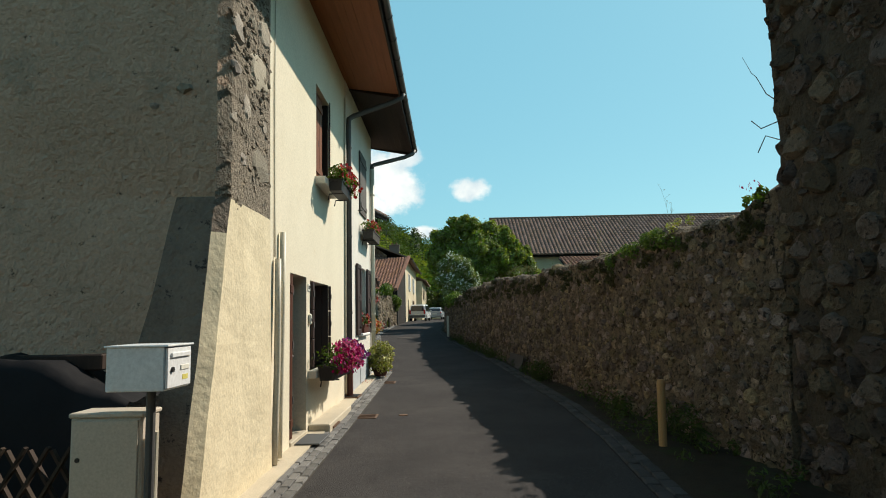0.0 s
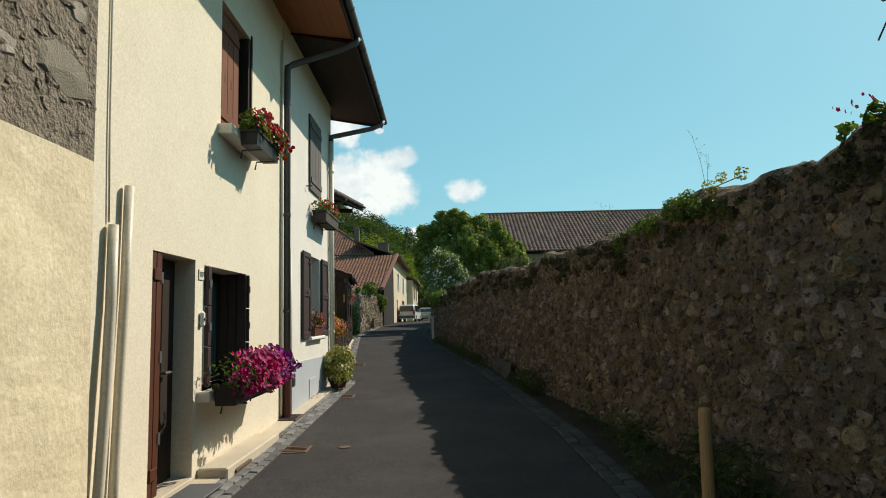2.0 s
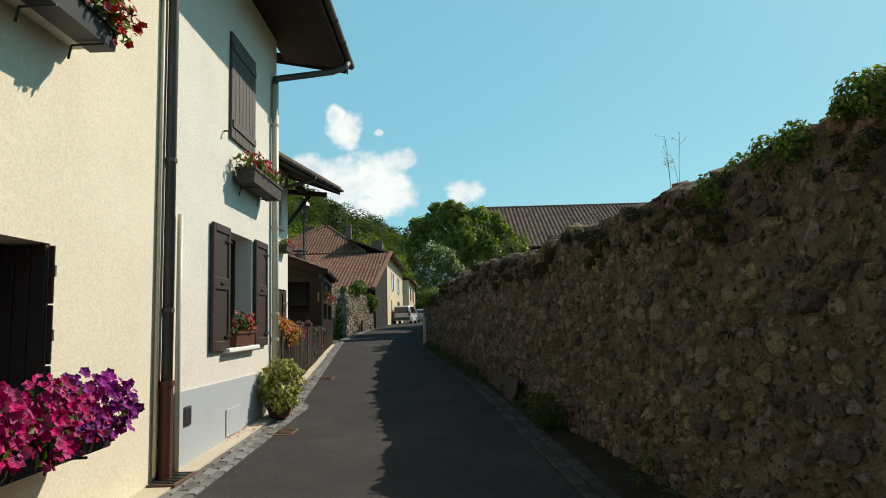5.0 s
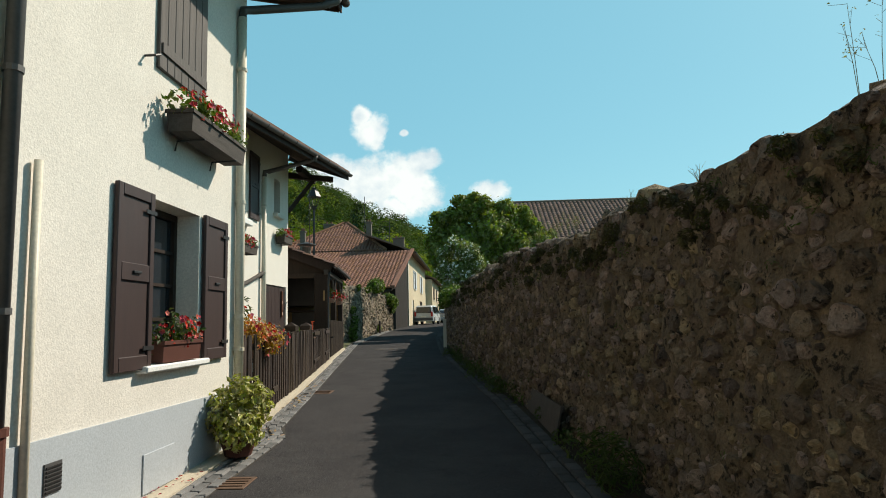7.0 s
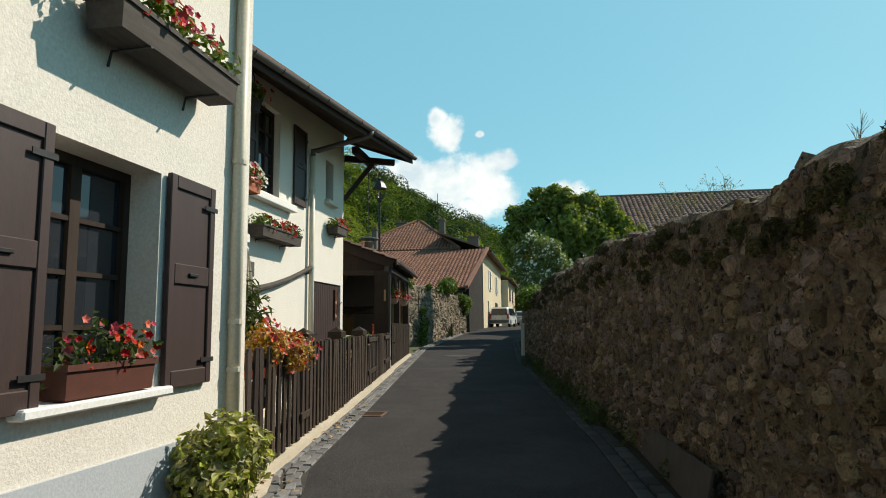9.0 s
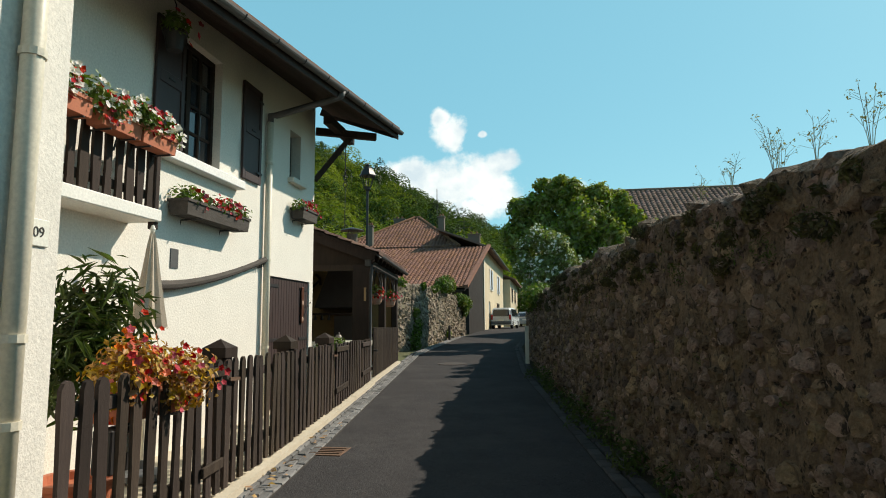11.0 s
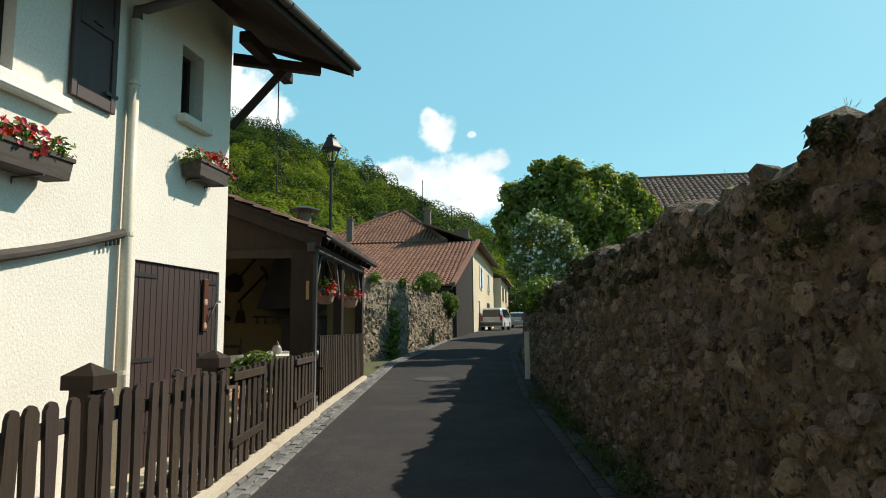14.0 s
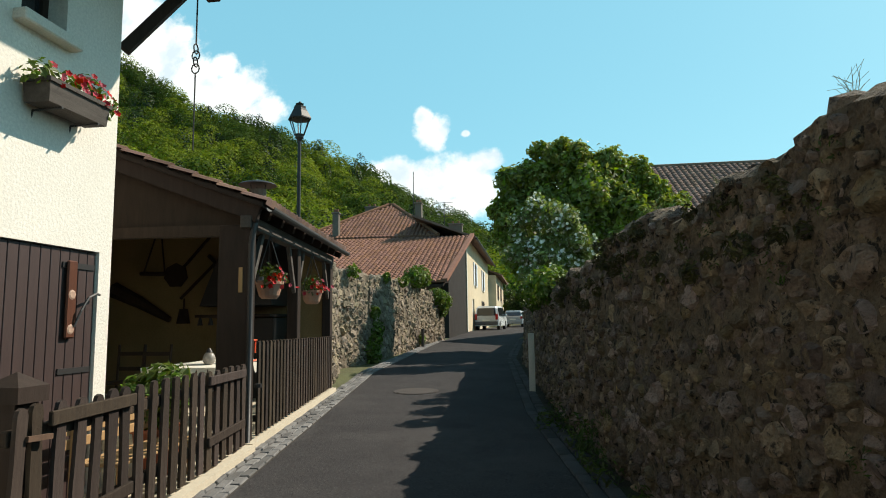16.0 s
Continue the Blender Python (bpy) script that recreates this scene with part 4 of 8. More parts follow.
q_ = [bm.verts.new(p) for p in ((-15.5, 60.15, 7.60), (-5.7, 60.15, 7.60), (-5.7, 76, 7.60), (-15.5, 76, 7.60))]
t_ = [bm.verts.new(p) for p in ((-10.5, 66.6, 11.0), (-10.0, 66.6, 11.0))]
bm.faces.new((q_[0], q_[1], t_[1], t_[0]))
bm.faces.new((q_[1], q_[2], t_[1]))
bm.faces.new((q_[2], q_[3], t_[0], t_[1]))
bm.faces.new((q_[3], q_[0], t_[0]))
bm.faces.new(q_[::-1])
cpart("roof", bm, TILE, house_d, "hipped red tile roof")
cpart("step_wall", boxed(-15.3, -5.9, 60.2, 60.4, 7.3, 7.59), GREY_REND, house_d)
cpart("hip_tiles", tube(B(), [(-5.75, 60.1, 7.80), (-10.1, 66.5, 11.12), (-10.5, 66.5, 11.14), (-15.4, 60.1, 7.80)], 0.13, 8), TILE, house_d, "row of ridge tiles")
cpart("verge", bar(B(), (-4.05, 50.45, 4.15), (-3.52, 60.1, 7.72), 0.26, 0.18), TILE, house_d, "row of red verge tiles")
cpart("roof", extrude_poly(B(), [(-3.30, 60.0, 7.45), (-3.30, 81, 7.45), (-7.5, 81, 9.05), (-7.5, 60.0, 9.05)], (0, 0, 0.14)), TILE_DARK, house_d)
cpart("gutter", tube(B(), [(-3.25, 60.0, 7.46), (-3.25, 81, 7.46)], 0.08, 8), DARK_METAL, house_d)
cpart("outhouse_wall", boxed(-17, -4.4, 51.3, 51.7, 1.2, 4.0), GREY_REND, house_d)
cpart("gable_wall", extrude_poly(B(), [(-3.98, 51.3, 1.2), (-3.98, 60.0, 1.2), (-3.98, 60.0, 7.3), (-3.98, 51.3, 4.05)], (-0.4, 0, 0)), DARK_REND, house_d, "dark grey stone wall under the verge")


def chimney(house, x, y, z0, z1, w=0.6, d=0.45, mat_=GREY_REND):
    bm_ = B()
    box(bm_, x - w / 2, x + w / 2, y - d / 2, y + d / 2, z0, z1, bevel=0.02)
    box(bm_, x - w / 2 - 0.06, x + w / 2 + 0.06, y - d / 2 - 0.06, y + d / 2 + 0.06, z1 - 0.12, z1, bevel=0.02)
    ch = cpart("chimney", bm_, mat_, house, "weathered chimney stack")
    for k in (-1, 1):
        cpart("chimney_pot", boxed(x + k * w * 0.22 - 0.08, x + k * w * 0.22 + 0.08, y - 0.08, y + 0.08, z1, z1 + 0.22, bevel=0.02), TILE, ch)


chimney(house_d, -12.8, 60.6, 7.6, 9.6, 0.42, 0.42)
chimney(house_d, -12.2, 68.0, 9.6, 11.3, 1.0, 0.5)
chimney(house_d, -7.9, 65.0, 8.6, 10.9, 0.5, 0.5)
chimney(house_d, -5.8, 70.5, 8.0, 10.1, 1.1, 0.6)


def aerial(name, x, y, z0, z1, bars, label):
    a = thing(name, label, "aerial", (x, y, z0))
    cpart("mast", tube(B(), [(x, y, z0 - 0.2), (x, y, z1)], 0.03, 6), DARK_METAL, a)
    for z, w in bars:
        cpart("crossbar", tube(B(), [(x - w, y, z), (x + w, y, z + 0.03)], 0.02, 5), DARK_METAL, a)


aerial("aerial", -8.3, 65.1, 9.3, 13.3, [], "thin tall mast on the red roof")
aerial("aerial", -6.4, 68.0, 8.3, 11.5, [(11.4, 0.7), (10.9, 0.5), (10.3, 0.75)], "television aerial on the red roof")

house_e = thing("house", "ochre terraced house beyond the red-roofed one", "house", (-6, 88, 1.5))
cpart("wall", wall_holes(B(), -3.2, 0.4, 81.2, 97, 1.2, 6.6, [(84, 85.2, 4.3, 5.8), (90, 91.2, 4.3, 5.8), (84, 85.2, 2.0, 3.6)]), FAR_WALL, house_e)
cpart("end_wall", boxed(-9, -3.6, 81.2, 81.6, 1.2, 6.6), FAR_WALL, house_e)
for ya, za, zb in ((84, 4.3, 5.8), (90, 4.3, 5.8), (84, 2.0, 3.6)):
    pane_window(house_e, -3.2, ya, ya + 1.2, za, zb, shutters=SHUTTER, leaf=0.6)
cpart("roof", extrude_poly(B(), [(-2.6, 81.0, 6.5), (-2.6, 97.3, 6.5), (-8, 97.3, 8.5), (-8, 81.0, 8.5)], (0, 0, 0.16)), TILE_DARK, house_e)

# barn with a long brown tile roof behind the right-hand wall
barn = thing("barn", "long barn with weathered brown tile roof", "barn", (16, 52, 1.4))
cpart("wall", boxed(4.5, 34, 48.6, 49.1, 1.2, 6.5), FAR_WALL, barn)
cpart("side_wall", boxed(4.5, 5.0, 48.6, 60, 1.2, 6.5), FAR_WALL, barn)
tile_roof("roof_tiles", (4.0, 47.9, 6.45), (1, 0, 0.0), Vector((0, 6.6, 3.85)), 30.5, 7.6, TILE_DARK, barn, pitch=0.30, course=0.42, amp=0.055)
cpart("roof_core", extrude_poly(B(), [(4.0, 48.0, 6.30), (4.0, 54.5, 10.1), (4.0, 61, 6.3)], (30.5, 0, 0)), DARK_WOOD, barn)
cpart("ridge", tube(B(), [(3.9, 54.45, 10.3), (34.6, 54.45, 10.3)], 0.14, 8), TILE_DARK, barn)
lean = thing("lean_to", "small lean-to with red tile roof", "outbuilding", (10.5, 44, 1.2))
cpart("wall", boxed(8.9, 16, 44.4, 44.8, 1.2, 5.0), FAR_WALL, lean)
tile_roof("roof_tiles", (8.6, 43.9, 5.05), (1, 0, 0), Vector((0, 3.6, 1.15)), 7.5, 3.7, TILE, lean, pitch=0.27, course=0.40, amp=0.05)
cpart("roof_deck", extrude_poly(B(), [(8.6, 43.95, 4.92), (16.1, 43.95, 4.92), (16.1, 47.5, 6.05), (8.6, 47.5, 6.05)], (0, 0, 0.06)), DARK_WOOD, lean)

# ---- trees ----
def limb_tree(name, base, height, crown, n_leaves, leaf_size, leaf_mat, label, seed, category="tree", trunk_r=0.22, shell=0.5):
    """Tapered trunk, limbs to each clump, and a crown of many leaves in uneven clumps."""
    r = random.Random(seed)
    t = thing(name, label, category, base)
    b = Vector(base)
    top = b + Vector((0, 0, height * 0.55))
    bm_ = B()
    tube(bm_, [b - Vector((0, 0, 0.3)), b + Vector((0.05, 0.02, height * 0.2)), b + Vector((-0.05, 0.06, height * 0.4)), top], [trunk_r, trunk_r * 0.8, trunk_r * 0.6, trunk_r * 0.35], 9)
    for c, rad in crown:
        c = Vector(c)
        s = b + Vector((0, 0, height * r.uniform(0.22, 0.45)))
        tube(bm_, [s, s.lerp(c, 0.5) + Vector((r.uniform(-0.2, 0.2), r.uniform(-0.2, 0.2), 0.2)), c], [trunk_r * 0.4, trunk_r * 0.25, trunk_r * 0.1], 6)
    cpart("trunk", bm_, BARK, t)
    cs, rs = [], []
    for c, rad in crown:
        for _ in range(26):
            d = Vector((r.gauss(0, 1), r.gauss(0, 1), r.gauss(0, 0.8))).normalized()
            cs.append(tuple(Vector(c) + d * rad * r.uniform(0.45, 1.0)))
            rs.append(rad * r.uniform(0.18, 0.33))
        cs.append(tuple(c))
        rs.append(rad * 0.62)
    ob = leaves("crown", cs, rs, n_leaves, leaf_size, leaf_mat, None, "", seed, shell=shell, fuzz=0.20)
    child(ob, t)
    return t, cs, rs


tree, tcs, trs = limb_tree("tree", (2.3, 43.0, 1.2), 8.0,
    [((1.1, 43, 7.9), 0.95), ((0.15, 42.7, 7.2), 1.0), ((2.2, 43.0, 7.6), 0.9), ((3.2, 43.1, 7.8), 0.95), ((4.1, 43.1, 7.1), 0.9), ((4.7, 43.2, 6.3), 0.95), ((2.5, 42.2, 6.4), 1.5), ((0.6, 42.4, 6.0), 1.25), ((-0.5, 42.4, 6.0), 0.8),
     ((-0.4, 42.5, 5.0), 0.85), ((4.2, 42.3, 5.3), 1.3), ((5.6, 43.4, 5.4), 0.9), ((2.0, 41.9, 4.8), 1.4), ((6.0, 43.4, 4.4), 1.0), ((0.3, 42.4, 4.1), 0.9)],
    62000, 0.105, LEAF_TREE, "broad leafy chestnut tree behind the wall", 11)
shrub, scs, srs = limb_tree("flowering_shrub", (1.0, 38.0, 1.0), 4.4,
    [((0.5, 38, 5.3), 0.55), ((0.0, 38.0, 4.9), 0.55), ((0.95, 38, 5.0), 0.6), ((1.4, 38, 4.4), 0.65), ((1.7, 38, 3.8), 0.55), ((0.0, 37.9, 4.1), 0.6), ((0.8, 37.7, 4.1), 0.7), ((0.5, 37.6, 3.4), 0.7), ((1.5, 37.7, 3.3), 0.6)],
    11000, 0.065, LEAF_PALE, "white-flowering shrub leaning over the wall", 12, "shrub", 0.10)
r_ = random.Random(3)
child(blossoms("blossom", [tuple(Vector(scs[i]) + Vector((r_.gauss(0, 1), r_.gauss(0, 1) - 0.5, r_.gauss(0, 1))).normalized() * srs[i]) for i in [r_.randrange(len(scs)) for _ in range(950)]], 0.055, WHITE_PETAL, None, "white blossom", 5, face=(0, -1, 0.4)), shrub)
hedge = thing("ivy_bush", "yellow-green bush on top of the wall end", "shrub", (0.25, 30.5, 2.5))
child(leaves("foliage", [(0.35, 29.8, 2.62), (0.5, 30.8, 2.7), (0.2, 31.6, 2.6), (0.6, 32.5, 2.7)], [0.30, 0.38, 0.34, 0.4], 2400, 0.05, LEAF, None, "", 31), hedge)
hedge2 = thing("hedge", "dark hedge behind the far wall", "hedge", (1.4, 45, 1.3))
child(leaves("foliage", [(1.9 + 0.25 * i, 46 + 1.5 * i, 2.9 + 0.15 * (i % 3)) for i in range(12)], [0.95] * 12, 9000, 0.10, LEAF_DARK, None, "", 33), hedge2)
for k_, (x_, y_, z_, s_) in enumerate(((4, 86, 4.0, 3.0), (9, 84, 4.5, 3.2), (0.5, 95, 4.0, 3.0), (-4, 100, 4.0, 3.5))):
    limb_tree("tree", (x_, y_, 1.6), 6.5, [((x_, y_, z_ + 1.3), s_ * 0.7), ((x_ - 1.4, y_, z_), s_ * 0.6), ((x_ + 1.5, y_, z_), s_ * 0.6)], 4000, 0.22, LEAF_DARK, "leafy tree at the end of the lane", 50 + k_)

# ---- wooded hill ----
RIDGE_X = [-420, -300, -200, -162, -143, -118, -90, -71, -49, -28, -13, -7, 0, 20, 60]
RIDGE_Z = [225, 170, 126, 107, 91, 80.5, 71, 59, 48.5, 36.5, 29, 24, 18, 11, 5]


def hill_z(x, y):
    f = min(1.0, max(0.0, (y - 105) / 145.0))
    return gz(y) * 0.0 + 1.8 + (lin(x, RIDGE_X, RIDGE_Z) - 1.8) * (f ** 0.85) + 2.0 * noise.noise(Vector((x * 0.02, y * 0.02, 3)))


bm = B()
hx, hy = list(np.linspace(-420, 60, 49)), list(np.linspace(100, 262, 18)) + [330]
hv = [[bm.verts.new((x, y, hill_z(x, y) if y < 300 else -2)) for x in hx] for y in hy]
for a, b in zip(hv, hv[1:]):
    for k in range(len(hx) - 1):
        bm.faces.new((a[k], a[k + 1], b[k + 1], b[k]))
hill = tagged(part("backdrop_hill", bm, HILL_DARK, smooth=True), "steep wooded hillside", "hill", kind="structure")
r_ = random.Random(17)
wood = {"light": ([], []), "deep": ([], []), "conifer": ([], [])}
for _ in range(2100):
    x = r_.uniform(-215, 25)
    y = 108 + 148 * r_.random() ** 0.75
    if x / y < -0.86:
        continue
    h = r_.uniform(2.2, 3.4) if r_.random() < 0.5 else r_.uniform(3.2, 5.2)
    z = hill_z(x, y) + h * r_.uniform(0.3, 0.9)
    # ridge shade painted in: higher crowns more often take the darker leaf
    up = (y - 108) / 148 + 0.9 * noise.noise(Vector((x * 0.022, y * 0.022, 6))) + 0.003 * (x + 60)
    if r_.random() < 0.07:
        kind_ = "conifer"
    else:
        kind_ = "deep" if r_.gauss(up, 0.22) > 0.62 else "light"
    wood[kind_][0].append((x, y, z + (1.2 if kind_ == "conifer" else 0)))
    wood[kind_][1].append((h * 0.5, h * 0.5, h * 1.35) if kind_ == "conifer" else (h, h, h * r_.uniform(0.85, 1.15)))
for k_, (kind_, n_, mat_, label_) in enumerate((("light", 300000, HILL_LEAF, "bright green broadleaf wood on the hillside"), ("deep", 240000, HILL_SHADE, "deep green broadleaf wood with the ridge's shade in its colour"), ("conifer", 30000, HILL_DARK, "dark conifers among the hillside wood"))):
    o = leaves("hill_wood", wood[kind_][0], wood[kind_][1], n_, 0.31, mat_, None, "", 71 + k_, shell=0.85, scatter=0.2, fuzz=0.04, aspect=0.8)
    tagged(o, label_, "woods", kind="stuff")
bm = B()
far = [(-120, 95), (-60, 60), (-20, 74), (10, 52), (60, 60), (140, 30), (260, 20), (420, 8)]
vt = [bm.verts.new((x * 4, 900, z)) for x, z in far]
vb = [bm.verts.new((x * 4, 800, -10)) for x, z in far]
for k in range(len(far) - 1):
    bm.faces.new((vb[k], vb[k + 1], vt[k + 1], vt[k]))
# the blue of distant air is put into the ridge's colour
FAR_HILL = material("far_haze_hill", (0.16, 0.24, 0.27), (0.12, 0.19, 0.20), 1.0, 0.01, 0.1, 0)
tagged(part("backdrop_far_hill", bm, FAR_HILL), "far wooded ridge coloured with blue haze", "hill", kind="structure")


# ---- fronts: doors, windows, shutters, pipes ----
def shutter_leaf(parent, x, y0, y1, z0, z1, mat_, name="shutter", panels=2, thick=0.04, label=""):
    """A panelled leaf standing flat against the wall, facing +x."""
    s = 0.075
    bm_ = B()
    box(bm_, x, x + thick * 0.55, y0 + s * 0.7, y1 - s * 0.7, z0 + s, z1 - s)
    leaf = cpart(name, bm_, mat_, parent, label)
    mids = [z0 + (z1 - z0) * 0.53] if panels == 2 else []
    for q in ((y0, y0 + s, z0, z1), (y1 - s, y1, z0, z1), (y0 + s, y1 - s, z0, z0 + s * 1.6), (y0 + s, y1 - s, z1 - s * 1.3, z1)):
        cpart("stile", boxed(x, x + thick, *q, bevel=0.006), mat_, leaf)
    for m_ in mids:
        cpart("rail", boxed(x, x + thick, y0 + s, y1 - s, m_ - s, m_ + s, bevel=0.006), mat_, leaf)
        cpart("catch", boxed(x + thick, x + thick + 0.018, (y0 + y1) / 2 - 0.06, (y0 + y1) / 2 + 0.06, m_ - 0.012, m_ + 0.012, bevel=0.004), DARK_METAL, leaf)
    for zz in (z0 + 0.18, z1 - 0.18):
        cpart("hinge", boxed(x + thick, x + thick + 0.008, y1 - 0.16, y1 + 0.02, zz - 0.018, zz + 0.018), DARK_METAL, leaf)
    return leaf


def board_leaf(parent, x, y0, y1, z0, z1, mat_, name="shutter", n=5, thick=0.035):
    leaf = cpart(name, boxed(x, x + 0.012, y0, y1, z0, z1), mat_, parent)
    w = (y1 - y0) / n
    for k in range(n):
        cpart("plank", boxed(x + 0.012, x + thick, y0 + k * w + 0.004, y0 + (k + 1) * w - 0.004, z0, z1, bevel=0.005), mat_, leaf)
    for zz in (z0 + 0.2, z1 - 0.2):
        cpart("batten", boxed(x + thick, x + thick + 0.018, y0 + 0.03, y1 - 0.03, zz - 0.05, zz + 0.05, bevel=0.004), mat_, leaf)
    return leaf


def casement(parent, x, y0, y1, z0, z1, frame_mat, cols, rows_, glass=DARK_GLASS, depth=0.30):
    """A window set back in its opening, with glazing bars and single panes."""
    xi = x - depth
    f = 0.065
    bm_ = B()
    for q in ((y0, y0 + f, z0, z1), (y1 - f, y1, z0, z1), (y0 + f, y1 - f, z0, z0 + f), (y0 + f, y1 - f, z1 - f, z1)):
        box(bm_, xi, xi + 0.06, *q)
    w = cpart("window", bm_, frame_mat, parent)
    cw, rh = (y1 - y0 - 2 * f) / cols, (z1 - z0 - 2 * f) / rows_
    for c in range(1, cols):
        t = 0.045 if c == cols // 2 or cols <= 2 else 0.018
        cpart("glazing_bar", boxed(xi, xi + 0.05, y0 + f + c * cw - t, y0 + f + c * cw + t, z0 + f, z1 - f), frame_mat, w)
    for r in range(1, rows_):
        cpart("glazing_bar", boxed(xi, xi + 0.046, y0 + f, y1 - f, z0 + f + r * rh - 0.016, z0 + f + r * rh + 0.016), frame_mat, w)
    for c in range(cols):
        for r in range(rows_):
            cpart("pane", boxed(xi + 0.014, xi + 0.02, y0 + f + c * cw, y0 + f + (c + 1) * cw, z0 + f + r * rh, z0 + f + (r + 1) * rh), glass, w)
    return w


def sill(parent, x, y0, y1, z, mat_=PALE_SILL, out=0.10, h=0.07, depth=0.3):
    return cpart("sill", boxed(x - depth, x + out, y0, y1, z - h, z, bevel=0.012), mat_, parent)


# house A: door with its open brown leaf, window with open shutters, upper window
door = cpart("door", boxed(FX - 0.25, FX - 0.20, 7.58, 8.48, 0.26, 2.36), DARK_WOOD, house_a, "dark glazed entrance door")
cpart("door_pane", boxed(FX - 0.20, FX - 0.192, 7.82, 8.10, 1.15, 2.22), DARK_GLASS, door)
cpart("kick_panel", boxed(FX - 0.20, FX - 0.18, 7.80, 8.12, 0.30, 1.02, bevel=0.008), ORANGE_WOOD, door, "orange-brown lower panel")
cpart("door_panel", boxed(FX - 0.20, FX - 0.185, 8.18, 8.44, 0.34, 2.28, bevel=0.007), DARK_WOOD, door)
cpart("door_handle", tube(B(), [(FX - 0.19, 8.15, 1.28), (FX - 0.13, 8.15, 1.28), (FX - 0.13, 8.27, 1.28)], 0.014, 8), ZINC, door)
cpart("doorstep", boxed(FX - 0.35, FX + 0.02, 7.58, 8.54, 0.15, 0.25, bevel=0.01), PAVING, house_a)
# brown boarded leaf folded back into the reveal
leaf = board_leaf(house_a, FX - 0.045, 7.565, 7.76, 0.27, 2.37, RED_WOOD, "door_shutter", 2)
cpart("folded_leaf", boxed(FX - 0.19, FX - 0.02, 7.765, 7.79, 0.27, 2.36), RED_WOOD, leaf)
for zz in (0.75, 1.45, 2.15):
    cpart("hinge", boxed(FX - 0.012, FX - 0.002, 7.745, 7.79, zz - 0.05, zz + 0.05), ZINC, leaf)
casement(house_a, FX, 8.74, 10.16, 1.05, 2.345, DARK_WOOD, 2, 1, CURTAIN_GLASS, 0.37)
sill(house_a, FX, 8.60, 10.28, 1.05, PALE_SILL, 0.13, 0.11)
for ya, yb in ((8.745, 8.85), (10.135, 10.158)):
    bm = B()
    for k in range(3):
        box(bm, FX + 0.004, FX + 0.045, ya + 0.002, yb - 0.002, 1.08 + k * 0.42, 1.08 + k * 0.42 + 0.41, bevel=0.006)
    sh = cpart("folded_shutter", bm, SHUTTER, house_a, "dark brown folding shutter")
    for zz in (1.25, 1.7, 2.15):
        cpart("hinge", boxed(FX + 0.045, FX + 0.055, ya + 0.02, yb - 0.02, zz - 0.04, zz + 0.04), ZINC, sh)
bm = B()
for k in range(3):
    box(bm, FX - 0.33 + k * 0.112, FX - 0.225 + k * 0.112, 10.11, 10.15, 1.06, 2.335, bevel=0.004)
cpart("folded_shutter", bm, SHUTTER, house_a)
casement(house_a, FX, 9.16, 10.25, 3.98, 5.50, DARK_WOOD, 2, 3, DARK_GLASS, 0.30)
sill(house_a, FX, 9.06, 10.34, 3.98, PALE_SILL, 0.17, 0.12)
up_leaf = board_leaf(house_a, FX - 0.11, 9.17, 10.0, 4.0, 5.49, ORANGE_WOOD, "closed_shutter", 4)
for ya, za in ((9.50, 4.62), (9.72, 4.62)):
    cpart("slot", boxed(FX - 0.078, FX - 0.072, ya - 0.012, ya + 0.012, za, za + 0.10), DARK_METAL, up_leaf)
bm = B()
for k in range(2):
    box(bm, FX - 0.24 + k * 0.115, FX - 0.13 + k * 0.115, 10.20, 10.245, 4.0, 5.49, bevel=0.004)
cpart("folded_shutter", bm, DARK_WOOD, house_a, "dark folding shutter in the reveal")
cpart("window_trim", boxed(FX - 0.01, FX + 0.012, 10.25, 10.30, 3.98, 5.56), DARK_WOOD, house_a)
# house B windows
casement(house_b, FX + 0.015, 13.79, 14.83, 1.46, 2.96, DARK_WOOD, 2, 4, DARK_GLASS, 0.30)
sill(house_b, FX + 0.015, 13.62, 14.93, 1.455, material("white_painted_sill", (0.80, 0.79, 0.76), (0.74, 0.73, 0.70), 0.7, 3, 50, 0.1, 0.003), 0.10, 0.06)
shutter_leaf(house_b, FX + 0.03, 13.17, 13.77, 1.43, 2.98, SHUTTER)
shutter_leaf(house_b, FX + 0.03, 14.88, 15.50, 1.43, 2.98, SHUTTER)
board_leaf(house_b, FX + 0.02, 13.80, 14.86, 4.20, 5.66, SHUTTER_GREY, "closed_shutter", 7)
cpart("shutter_hook", tube(B(), [(FX + 0.02, 13.60, 4.22), (FX + 0.12, 13.60, 4.22), (FX + 0.13, 13.66, 4.25)], 0.012, 6), DARK_METAL, house_b)
vent = cpart("vent", boxed(FX + 0.037, FX + 0.048, 12.44, 12.62, 0.70, 0.90), ZINC, house_b)
for k in range(7):
    cpart("slat", boxed(FX + 0.048, FX + 0.056, 12.45, 12.61, 0.712 + k * 0.026, 0.724 + k * 0.026), DARK_METAL, vent)
cpart("hatch", boxed(FX + 0.037, FX + 0.05, 13.72, 14.30, 0.36, 0.70, bevel=0.005), PLINTH, house_b, "grey-blue painted meter hatch")

